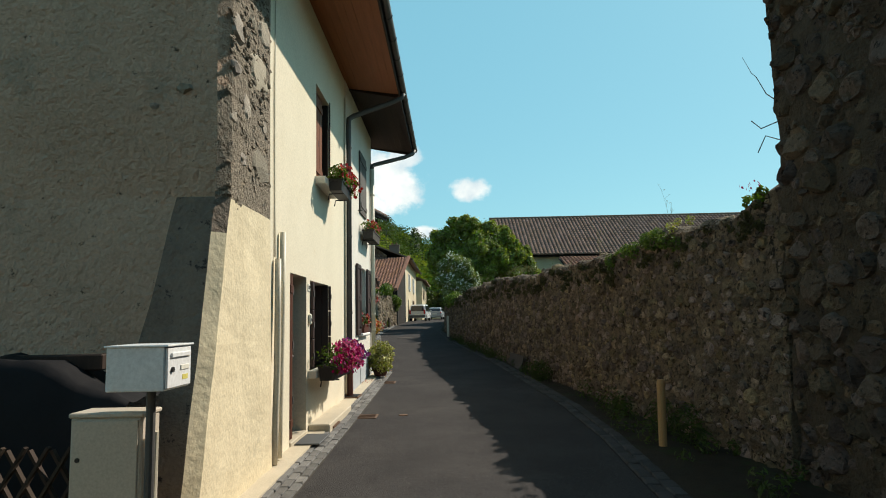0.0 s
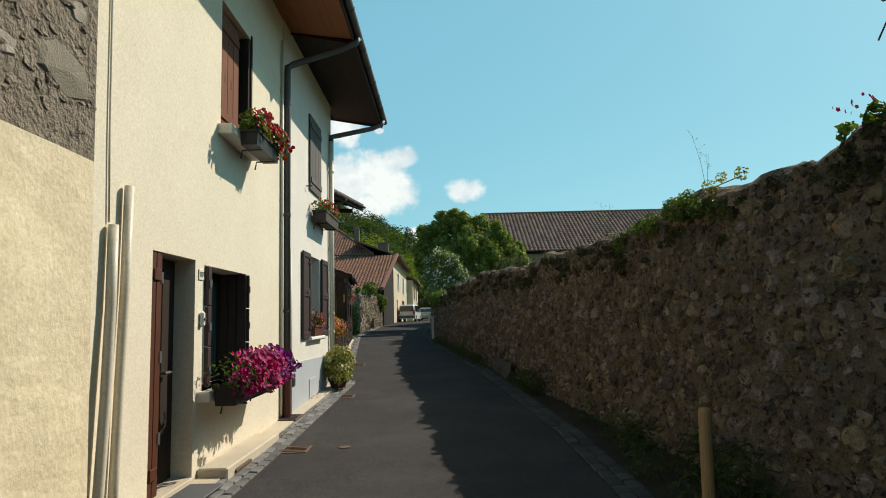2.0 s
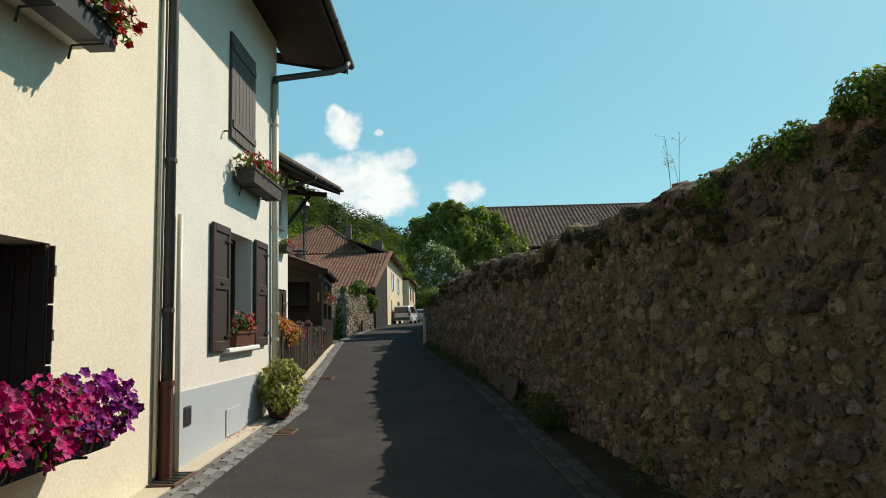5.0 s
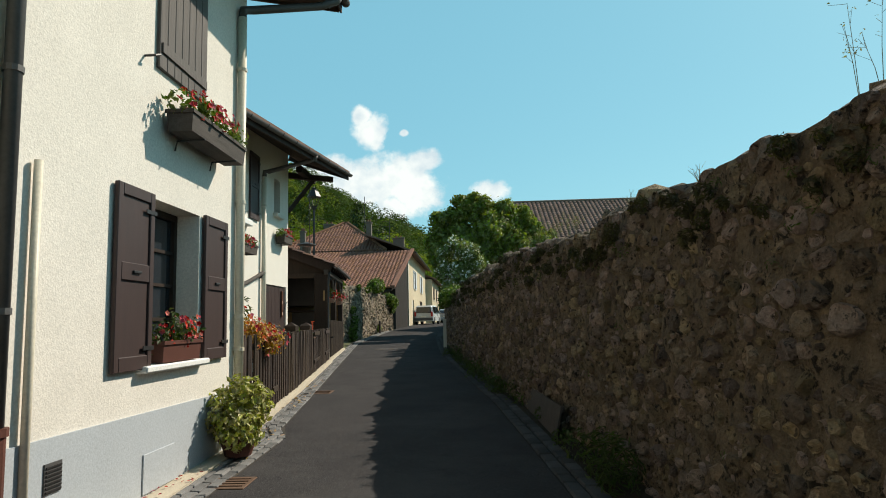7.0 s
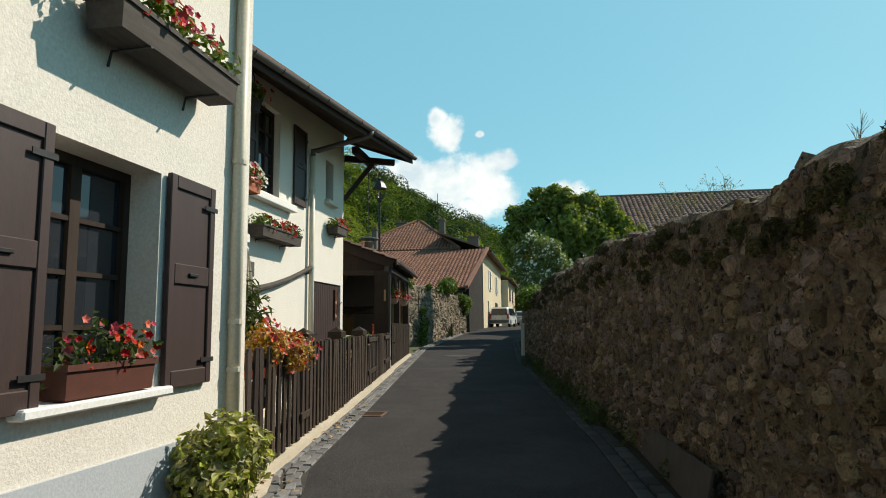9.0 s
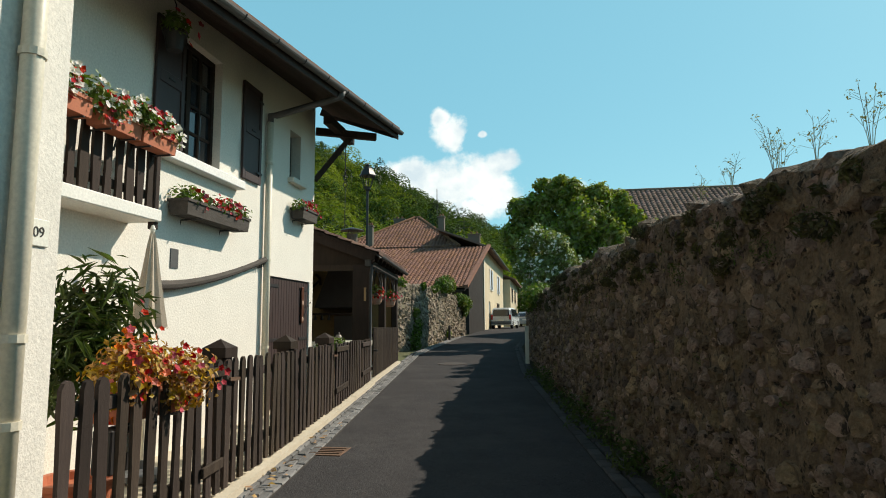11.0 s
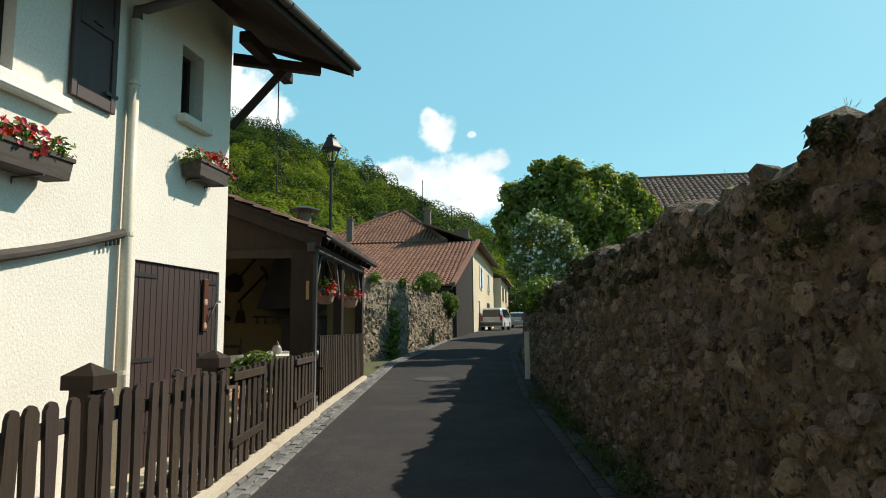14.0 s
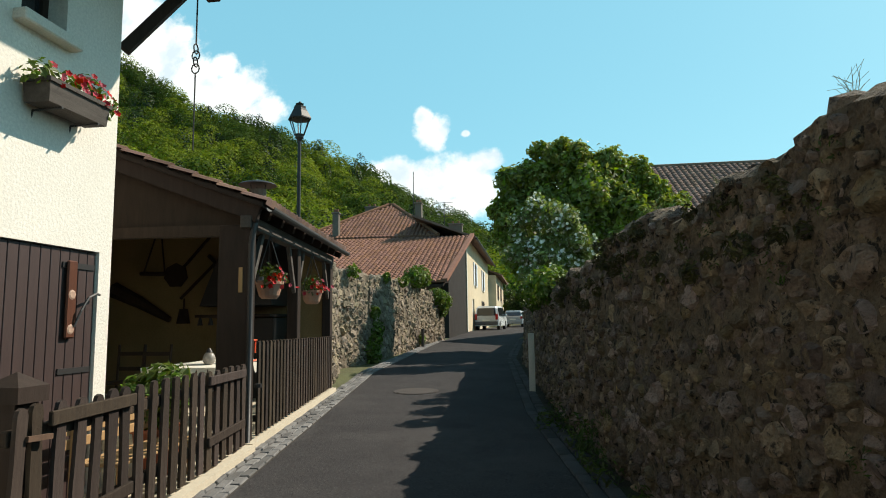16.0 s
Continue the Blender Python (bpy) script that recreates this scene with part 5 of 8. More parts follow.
# house C: window, shutters, small window, garage door, balcony
casement(house_c, CX, 20.42, 21.40, 4.10, 5.72, DARK_WOOD, 3, 4, DARK_GLASS, 0.18)
sill(house_c, CX, 19.95, 21.93, 4.09, material("white_painted_sill", (0.8, 0.8, 0.8)), 0.14, 0.13, 0.2)
shutter_leaf(house_c, CX + 0.01, 19.80, 20.40, 4.14, 5.70, SHUTTER)
shutter_leaf(house_c, CX + 0.01, 22.00, 22.62, 4.18, 5.72, SHUTTER)
casement(house_c, CX, 23.86, 24.36, 4.62, 5.50, DARK_WOOD, 1, 1, DARK_GLASS, 0.25)
sill(house_c, CX, 23.78, 24.44, 4.60, PALE_SILL, 0.12, 0.10)
bdoor = cpart("garage_door", boxed(CX - 0.09, CX - 0.05, 23.12, 24.93, 0.5, 2.768), SHUTTER, house_c, "dark brown boarded double door")
for k in range(16):
    w_ = 1.80 / 16
    cpart("plank", boxed(CX - 0.05, CX - 0.03, 23.125 + k * w_ + 0.003, 23.125 + (k + 1) * w_ - 0.003, 0.5, 2.76, bevel=0.004), SHUTTER, bdoor)
for zz in (2.62, 1.70, 0.95):
    for ya in (23.15, 24.50):
        cpart("strap_hinge", boxed(CX - 0.03, CX - 0.018, ya, ya + 0.40, zz - 0.025, zz + 0.025), DARK_METAL, bdoor)
cpart("door_handle", tube(B(), [(CX - 0.03, 24.0, 1.55), (CX + 0.03, 24.0, 1.55), (CX + 0.03, 24.08, 1.52)], 0.012, 6), ZINC, bdoor)
cpart("vent", boxed(CX - 0.002, CX + 0.012, 20.30, 20.46, 2.66, 2.90), ZINC, house_c, "small grey air brick")
slab = cpart("balcony", boxed(CX - 0.1, -3.45, 15.9, 19.50, 3.08, 3.215, bevel=0.012), material("white_painted_concrete", (0.76, 0.74, 0.69), (0.70, 0.68, 0.62), 0.8, 2.0, 40, 0.15, 0.004), house_c, "white concrete balcony slab")


def picket_mesh(name, seed, h=1.12, w=0.105, t=0.026, waist=0.16):
    """A board with gently waved edges and a rounded head."""
    r = random.Random(seed)
    n = 9
    left, right = [], []
    ph = r.uniform(0, 6.28)
    for k in range(n):
        z = h * k / (n - 1) * 0.955
        ww = w / 2 * (1 - waist * (0.5 + 0.5 * math.sin(ph + z * 5.2)))
        left.append((-ww + r.uniform(-0.003, 0.003), z))
        right.append((ww + r.uniform(-0.003, 0.003), z))
    top = [(w * 0.30, h * 0.988), (0, h), (-w * 0.30, h * 0.988)]
    out = right + top + left[::-1]
    bm_ = B()
    a = [bm_.verts.new((t / 2, y, z)) for y, z in out]
    b = [bm_.verts.new((-t / 2, y, z)) for y, z in out]
    bm_.faces.new(a)
    bm_.faces.new(b[::-1])
    for i in range(len(out)):
        j = (i + 1) % len(out)
        bm_.faces.new((a[i], b[i], b[j], a[j]))
    bmesh.ops.recalc_face_normals(bm_, faces=bm_.faces[:])
    me = bpy.data.meshes.new(name)
    bm_.to_mesh(me)
    bm_.free()
    return me


def place(me, parent, m, name="picket"):
    o = new(name, me)
    o.parent = parent
    o.matrix_parent_inverse = parent.matrix_world.inverted()
    o.matrix_basis = m
    return o


BAL = [picket_mesh("baluster", 300 + i, 0.86, 0.12, 0.03, 0.34) for i in range(4)]
for me in BAL:
    me.materials.append(DARK_WOOD)
bal = thing("balcony_railing", "dark wooden balcony railing of waved boards", "railing", (-3.5, 17.5, 3.2))
k = 0
y = 16.35
while y < 19.46:
    place(BAL[k % 4], bal, pose(-3.50, y, 3.20 + 0.02 * (k % 2)), "baluster")
    y += 0.165
    k += 1
for zz in (3.36, 3.96):
    cpart("rail", boxed(-3.57, -3.52, 16.2, 19.46, zz - 0.045, zz + 0.045, bevel=0.008), DARK_WOOD, bal)
cpart("rail", boxed(CX, -3.52, 19.40, 19.46, 3.92, 4.00, bevel=0.008), DARK_WOOD, bal)
cpart("post", boxed(-3.57, -3.49, 19.42, 19.50, 3.0, 4.02, bevel=0.008), DARK_WOOD, bal)

# roof timber, strut and hanging iron at the end of the third house
cpart("purlin", boxed(-3.50, -3.34, 24.6, 26.12, 5.82, 5.99, bevel=0.01), DARK_WOOD, house_c)
cpart("purlin", bar(B(), (-3.86, 25.16, 5.86), (-2.75, 25.72, 5.84), 0.12, 0.14), DARK_WOOD, house_c)
cpart("strut", bar(B(), (-3.86, 25.16, 4.85), (-3.25, 25.55, 5.82), 0.10, 0.11), DARK_WOOD, house_c)
chain = thing("hanging_chain", "thin iron rod with chain links hanging from the eave beam", "chain", (-3.42, 25.75, 5.8))
cpart("rod", tube(B(), [(-3.42, 25.75, 5.84), (-3.42, 25.75, 5.14)], 0.010, 6), DARK_METAL, chain)
for k in range(4):
    ring_ = [(-3.42 + 0.045 * math.cos(a) * (k % 2), 25.75 + 0.045 * math.cos(a) * ((k + 1) % 2), 5.09 - 0.075 * k + 0.055 * math.sin(a)) for a in np.linspace(0, 2 * math.pi, 11)]
    cpart("link", tube(B(), ring_, 0.008, 5, cap=False), DARK_METAL, chain)
cpart("rod", tube(B(), [(-3.42, 25.75, 4.80), (-3.42, 25.75, 3.95)], 0.009, 6), DARK_METAL, chain)


def downpipe(name, pts, radius, mat_, label, clips=(), clip_x=None, foot=None, elbow=0):
    t = thing(name, label, "pipe", pts[-1])
    if elbow:
        cpart("elbow", tube(B(), pts[:elbow], radius, 12), ZINC, t, "dull grey zinc elbow", smooth=True)
        pts = pts[elbow - 1:]
    cpart("pipe", tube(B(), pts, radius, 12), mat_, t, smooth=True)
    for z in clips:
        x, y = pts[-1][0], pts[-1][1]
        cpart("clip", lathe(B(), [(radius * 1.18, z - 0.02), (radius * 1.18, z + 0.02)], (x, y, 0), 12), mat_, t)
    if foot:
        x, y = pts[-1][0], pts[-1][1]
        cpart("foot_pipe", lathe(B(), [(radius * 1.25, foot[0]), (radius * 1.25, foot[1] - 0.05), (radius * 1.5, foot[1] - 0.05), (radius * 1.5, foot[1])], (x, y, 0), 12), foot[2], t)
    return t


downpipe("downpipe", [(-0.70, 12.30, 6.44), (-0.72, 12.30, 6.36), (-0.95, 12.26, 6.24), (-1.70, 12.0, 5.88), (-1.775, 11.93, 5.80), (-1.78, 11.92, 5.70), (-1.78, 11.92, 1.2)], 0.052, ZINC, "grey zinc downpipe with brown cast foot", (5.2, 3.4, 1.9), None, (0.30, 1.22, BROWN_METAL))
downpipe("conduit", [(FX + 0.03, 11.80, 6.2), (FX + 0.03, 11.80, 0.35)], 0.018, PALE_PIPE, "thin cream wall conduit")
downpipe("downpipe", [(-0.70, 16.75, 6.42), (-0.74, 16.70, 6.32), (-0.95, 16.6, 6.20), (-1.68, 15.98, 5.86), (-1.775, 15.86, 5.80), (-1.78, 15.86, 5.7), (-1.78, 15.86, 0.5)], 0.055, PALE_PIPE, "cream painted downpipe at the house corner", (5.0, 3.3, 1.9, 1.5), elbow=6)
downpipe("downpipe", [(-2.56, 22.95, 5.80), (-2.58, 22.95, 5.72), (-2.74, 22.94, 5.66), (-3.68, 22.86, 5.42), (-3.765, 22.85, 5.42), (-3.77, 22.85, 5.3), (-3.77, 22.85, 0.5)], 0.055, PALE_PIPE, "cream painted downpipe on the white house", (4.6, 3.0, 1.6), elbow=6)
downpipe("downpipe", [(-3.02, 26.5, 3.35), (-3.04, 26.48, 3.22), (-3.06, 26.46, 3.0), (-3.06, 26.45, 0.75), (-3.0, 26.42, 0.70), (-2.92, 26.40, 0.69)], 0.035, DARK_METAL, "thin black downpipe on the shed post", (2.6, 1.4))
downpipe("conduit", [(FX + 0.06, 12.22, 2.9), (FX + 0.06, 12.22, 0.3)], 0.028, PALE_PIPE, "pale grey cable conduit on the white house")
# bowed old conduits by the door
downpipe("conduit", [(FX + 0.05, 6.80, 2.48), (FX + 0.055, 6.79, 1.9), (FX + 0.065, 6.74, 1.2), (FX + 0.06, 6.70, 0.6), (FX + 0.06, 6.66, 0.19)], 0.038, PALE_PIPE, "cream painted bowed cable conduit")
downpipe("conduit", [(FX + 0.05, 7.02, 2.82), (FX + 0.05, 7.00, 2.0), (FX + 0.055, 6.95, 1.3), (FX + 0.05, 6.93, 0.7), (FX + 0.05, 6.90, 0.21)], 0.036, PALE_PIPE, "cream painted bowed cable conduit")
downpipe("cable", [(FX + 0.012, 6.76, 6.5), (FX + 0.012, 6.74, 4.6), (FX + 0.014, 6.77, 3.2), (FX + 0.014, 6.80, 2.5)], 0.008, PALE_PIPE, "thin cable along the front")

# number plate and bell
plate = thing("number_plate", "small pale enamel plate reading 187", "sign", (FX, 8.64, 2.24))
cpart("plate", boxed(FX + 0.001, FX + 0.012, 8.575, 8.705, 2.18, 2.29, bevel=0.004), PAPER, plate)


def lettering(text, parent, m, size, mat_):
    cu = bpy.data.curves.new("digits", "FONT")
    cu.body, cu.size, cu.extrude, cu.align_x, cu.align_y = text, size, 0.0015, "CENTER", "CENTER"
    tmp = bpy.data.objects.new("digits", cu)
    me = bpy.data.meshes.new_from_object(tmp)
    bpy.data.objects.remove(tmp)
    me.materials.append(mat_)
    o = new("digits", me)
    o.parent = parent
    o.matrix_parent_inverse = parent.matrix_world.inverted()
    o.matrix_basis = m
    return o


lettering("187", plate, pose(FX + 0.0135, 8.64, 2.235, 90, 0, 90), 0.075, INK)
bell = thing("door_bell", "small white bell push beside the window", "bell", (FX, 8.65, 1.79))
cpart("housing", boxed(FX + 0.001, FX + 0.045, 8.61, 8.69, 1.70, 1.86, bevel=0.02), PAPER, bell)
cpart("button", lathe(B(), [(0.016, 0), (0.016, 0.01), (0.006, 0.014)], (0, 0, 0), 10), ZINC, bell).matrix_basis = pose(FX + 0.045, 8.65, 1.78, 0, 90, 0)
plate2 = thing("number_plate", "small pale enamel plate half hidden by the pipe", "sign", (FX, 16.02, 2.42))
cpart("plate", boxed(FX + 0.017, FX + 0.028, 15.96, 16.10, 2.36, 2.50, bevel=0.004), PAPER, plate2)
lettering("09", plate2, pose(FX + 0.0295, 16.03, 2.43, 90, 0, 90), 0.075, INK)

# ---- flower boxes ----
def planter(name, label, centre, ly, dx, h, mat_, leafmat, petal_sets, seed, plant_h=0.22, spread=0.06, n_leaf=420, leaf=0.035, out=0.0, group="", bracket=True, flower=0.035):
    """A trough with soil, foliage and blossom; long side along y, its back to a wall on the -x side."""
    x, y, z = centre
    t = thing(name, label, "flower box", (x, y, z), group)
    bm_ = B()
    a = [(x - dx / 2, y - ly / 2), (x + dx / 2, y - ly / 2), (x + dx / 2, y + ly / 2), (x - dx / 2, y + ly / 2)]
    sh = 0.86
    lo = [bm_.verts.new((x + (p - x) * sh, y + (q - y) * (1 - (1 - sh) * dx / ly), z)) for p, q in a]
    hi = [bm_.verts.new((p, q, z + h)) for p, q in a]
    inn = [bm_.verts.new((x + (p - x) * 0.86, y + (q - y) * (1 - 0.14 * dx / ly), z + h)) for p, q in a]
    low = [bm_.verts.new((x + (p - x) * 0.82, y + (q - y) * (1 - 0.16 * dx / ly), z + h * 0.75)) for p, q in a]
    bm_.faces.new(lo[::-1])
    for i in range(4):
        j = (i + 1) % 4
        bm_.faces.new((lo[i], lo[j], hi[j], hi[i]))
        bm_.faces.new((hi[i], hi[j], inn[j], inn[i]))
        bm_.faces.new((inn[i], inn[j], low[j], low[i]))
    bm_.faces.new(low)
    bmesh.ops.recalc_face_normals(bm_, faces=bm_.faces[:])
    cpart("trough", bm_, mat_, t)
    bm_ = B()
    for q in ((x + dx / 2 - 0.005, x + dx / 2 + 0.012, y - ly / 2 - 0.012, y + ly / 2 + 0.012), (x - dx / 2 - 0.008, x + dx / 2 + 0.008, y - ly / 2 - 0.014, y - ly / 2 + 0.004), (x - dx / 2 - 0.008, x + dx / 2 + 0.008, y + ly / 2 - 0.004, y + ly / 2 + 0.014)):
        box(bm_, *q, z + h - 0.03, z + h + 0.006)
    cpart("rim", bm_, mat_, t)
    if bracket:
        for yy in (y - ly * 0.3, y + ly * 0.3):
            cpart("bracket", tube(B(), [(x - dx / 2 - 0.04, yy, z - 0.12), (x - dx / 2 - 0.02, yy, z - 0.02), (x + dx / 2, yy, z - 0.015)], 0.010, 6), DARK_METAL, t)
    r = random.Random(seed)
    m = max(4, int(ly / 0.12))
    cs = [(x + out + r.uniform(-0.04, 0.06), y + (k / (m - 1) - 0.5) * ly * 0.95 + r.uniform(-0.04, 0.04), z + h + plant_h * r.uniform(0.05, 0.5)) for k in range(m)]
    rs = [(dx / 2 + spread * r.uniform(0.6, 1.3), 0.12, plant_h * r.uniform(0.55, 0.8)) for _ in cs]
    child(leaves("foliage", cs, rs, n_leaf, leaf, leafmat, None, "", seed, shell=0.3), t)
    for k, (pm, n, lab, (f0, f1)) in enumerate(petal_sets):
        pts = []
        for _ in range(n):
            i = min(m - 1, int((f0 + (f1 - f0) * r.random()) * m))
            d = Vector((abs(r.gauss(0, 1)) * 0.9, r.gauss(0, 1), r.gauss(0.3, 0.8))).normalized()
            pts.append(Vector(cs[i]) + Vector((d.x * rs[i][0], d.y * rs[i][1], d.z * rs[i][2])) * r.uniform(0.85, 1.15))
        child(blossoms("blossom", pts, flower, pm, None, lab, seed + k), t)
    return t


planter("petunia_box", "black trough overflowing with magenta and purple petunias", (FX + 0.26, 9.52, 0.90), 1.72, 0.24, 0.2, BLACK_POT, LEAF,
        [(MAGENTA_PETAL, 620, "magenta petunias", (0, 0.72)), (PURPLE_PETAL, 330, "purple petunias", (0.55, 1.0))], 401, 0.30, 0.17, 1000, 0.026, 0.06, "flower boxes", flower=0.033)
planter("geranium_box", "black trough of red geraniums on the upper sill", (FX + 0.27, 9.80, 3.80), 0.95, 0.22, 0.18, BLACK_POT, LEAF, [(RED_PETAL, 150, "red geraniums", (0, 1))], 402, 0.26, 0.10, 900, 0.035, 0.02, "flower boxes", flower=0.038)
planter("geranium_box", "weathered wooden trough of red geraniums under grey shutters", (FX + 0.20, 14.62, 3.62), 1.40, 0.26, 0.20, BOX_WOOD, LEAF, [(RED_PETAL, 70, "red geraniums", (0.0, 0.75))], 403, 0.24, 0.03, 600, 0.035, 0.0, "flower boxes", flower=0.036)
planter("geranium_box", "brown trough of red and orange flowers on the white sill", (FX + 0.02, 14.30, 1.465), 0.80, 0.19, 0.19, BROWN_METAL, LEAF_DARK, [(RED_PETAL, 38, "red flowers", (0, 1)), (ORANGE_PETAL, 10, "orange flowers", (0, 1))], 404, 0.26, 0.05, 420, 0.026, 0.0, "flower boxes", False, 0.028)
planter("geranium_box", "old wooden trough of red geraniums below the window", (CX + 0.16, 20.98, 3.30), 1.62, 0.27, 0.19, BOX_WOOD, LEAF, [(RED_PETAL, 80, "red geraniums", (0.15, 0.85))], 405, 0.20, 0.02, 600, 0.035, 0.0, "flower boxes", True, 0.034)
planter("geranium_box", "small wooden trough of red geraniums beside the corner", (CX + 0.15, 24.25, 3.86), 0.72, 0.25, 0.19, BOX_WOOD, LEAF, [(RED_PETAL, 45, "red geraniums", (0.2, 1))], 406, 0.20, 0.02, 320, 0.035, 0.0, "flower boxes", True, 0.034)
for k, yy in enumerate((16.9, 17.85, 18.55, 19.15)):
    planter("geranium_box", "terracotta trough of red and white geraniums on the railing", (-3.36, yy, 3.80), 0.58, 0.19, 0.17, TERRACOTTA, LEAF, [(RED_PETAL, 34, "red geraniums", (0, 0.7)), (WHITE_PETAL, 60, "white geraniums", (0.3, 1))], 410 + k, 0.24, 0.08, 420, 0.034, 0.02, "balcony flower boxes", True, 0.034)
# trough with red and yellow foliage on the fence
planter("coleus_box", "terracotta trough with red and yellow foliage behind the fence", (-2.12, 17.35, 1.33), 0.8, 0.26, 0.2, TERRACOTTA, LEAF_COLEUS, [(RED_PETAL, 60, "red flowers", (0, 1)), (ORANGE_PETAL, 45, "orange marigolds", (0, 0.5))], 420, 0.36, 0.16, 2600, 0.026, 0.06, "", True, 0.03)


def pot(name, label, base, r0, r1, h, mat_, leafmat, rad, n, leaf, seed, flowers=(), lift=0.0, shell=0.5, category="potted plant", aspect=0.55):
    x, y, z = base
    t = thing(name, label, category, base)
    cpart("pot", lathe(B(), [(r0, z), (r1, z + h), (r1 * 1.12, z + h), (r1 * 1.12, z + h + 0.04), (r1 * 0.9, z + h + 0.04), (r1 * 0.86, z + h - 0.02)], (x, y, 0), 18), mat_, t)
    cs = [(x + dx * rad[0], y + dy * rad[1], z + h + lift + rad[2] * (0.9 + dz)) for dx, dy, dz in ((0, 0, 0), (0.3, 0.2, 0.3), (-0.3, -0.2, 0.2), (0.2, -0.3, -0.2), (-0.2, 0.3, -0.2), (0.1, 0.1, 0.5))]
    child(leaves("foliage", cs, [(rad[0] * 0.72, rad[1] * 0.72, rad[2] * 0.62)] * 6, n, leaf, leafmat, None, "", seed, shell=shell, aspect=aspect), t)
    r = random.Random(seed)
    for pm, k, s in flowers:
        child(blossoms("blossom", [Vector(r.choice(cs)) + Vector((abs(r.gauss(0, 1)), r.gauss(0, 1), r.gauss(0, 0.8))).normalized() * rad[0] * 0.75 for _ in range(k)], s, pm, None, "", seed), t)
    return t


pot("potted_shrub", "round variegated shrub in a brown pot on the kerb", (-1.55, 15.25, gz(15.25) + 0.055), 0.14, 0.19, 0.16, BROWN_METAL, LEAF_VARIEG, (0.36, 0.42, 0.42), 2800, 0.036, 501, lift=-0.14)
pot("oleander", "tall potted oleander with long leaves behind the fence", (-2.75, 17.55, 0.36), 0.22, 0.28, 0.45, TERRACOTTA, LEAF_DARK, (0.48, 0.48, 0.72), 1300, 0.085, 502, [(RED_PETAL, 8, 0.03)], 0.3, 0.2, aspect=0.16)
pot("potted_shrub", "leafy green pot plant beside the shed opening", (-3.62, 25.62, gz(25.6) - 0.02), 0.18, 0.24, 0.42, TERRACOTTA, LEAF, (0.36, 0.36, 0.34), 950, 0.055, 503)

# hanging pot under the eave, and a small bell-shaped bird feeder
hp = thing("hanging_pot", "dark hanging pot of red geraniums under the eave", "hanging pot", (-3.62, 19.85, 5.3))
cpart("pot", lathe(B(), [(0.09, 5.22), (0.13, 5.42), (0.145, 5.42), (0.145, 5.46), (0.11, 5.46)], (-3.62, 19.85, 0), 14), BLACK_POT, hp)
child(leaves("foliage", [(-3.62, 19.85, 5.55), (-3.55, 19.75, 5.5), (-3.66, 19.98, 5.52)], [0.17, 0.13, 0.13], 320, 0.035, LEAF, None, "", 61), hp)
child(blossoms("blossom", [(-3.5 + 0.1 * math.sin(k * 2.1), 19.7 + 0.09 * k, 5.55 + 0.1 * math.cos(k * 1.7)) for k in range(5)] + [(-3.45, 20.08, 5.5), (-3.5, 20.0, 5.36)], 0.045, RED_PETAL, None, "", 62), hp)
cpart("hanger", tube(B(), [(-3.62, 19.85, 5.46), (-3.62, 19.85, 5.80), (-3.66, 19.80, 5.95), (-3.75, 19.7, 6.03)], 0.008, 5), DARK_METAL, hp)

# curved old yoke beam on the white wall
yoke = thing("wooden_yoke", "long bowed weathered ox yoke hung on the white wall", "wall ornament", (CX, 21.4, 2.7))
pts = [(CX + 0.07, 19.95 + 2.85 * f, 2.42 + 0.58 * f ** 1.5) for f in np.linspace(0, 1, 10)]
cpart("pole", tube(B(), pts, [0.062, 0.06, 0.055, 0.052, 0.05, 0.048, 0.046, 0.044, 0.045, 0.048], 9), BOX_WOOD, yoke)
for k in range(4):
    cpart("peg", tube(B(), [(CX + 0.07, 22.55 + 0.06 * k, 2.93 + 0.012 * k), (CX + 0.07, 22.56 + 0.06 * k, 2.84 + 0.012 * k)], 0.012, 6), DARK_METAL, yoke)
cpart("hook", tube(B(), [(CX + 0.005, 21.7, 2.72), (CX + 0.1, 21.7, 2.66)], 0.012, 6), DARK_METAL, yoke)

# closed parasol
par = thing("parasol", "closed beige parasol standing in the front yard", "parasol", (-3.35, 19.2, 0.45))
cpart("pole", tube(B(), [(-3.35, 19.2, 0.45), (-3.35, 19.2, 2.93)], 0.022, 10), PALE_PIPE, par)
bm = B()
n_ = 24
prof_ = [(0.02, 2.93), (0.045, 2.80), (0.085, 2.5), (0.13, 2.2), (0.17, 1.95)]
rings = []
for rr, zz in prof_:
    rings.append([bm.verts.new((-3.35 + rr * (1 + 0.22 * (k % 2) - 0.1) * math.cos(k * 2 * math.pi / n_), 19.2 + rr * (1 + 0.22 * (k % 2) - 0.1) * math.sin(k * 2 * math.pi / n_), zz - 0.03 * (k % 3 == 0))) for k in range(n_)])
for a, b in zip(rings, rings[1:]):
    for k in range(n_):
        bm.faces.new((a[k], b[k], b[(k + 1) % n_], a[(k + 1) % n_]))
cpart("canopy", bm, CLOTH, par)
cpart("finial", lathe(B(), [(0.02, 2.93), (0.028, 2.96), (0.012, 3.0)], (-3.35, 19.2, 0), 10), PAPER, par)
cpart("base", lathe(B(), [(0.24, 0.44), (0.24, 0.50), (0.05, 0.54), (0.04, 0.62)], (-3.35, 19.2, 0), 16), GREY_CAST, par)


# ---- picket fence along the yard ----
def fence_x(y):
    return -2.17 - (y - 18.65) * 0.1129


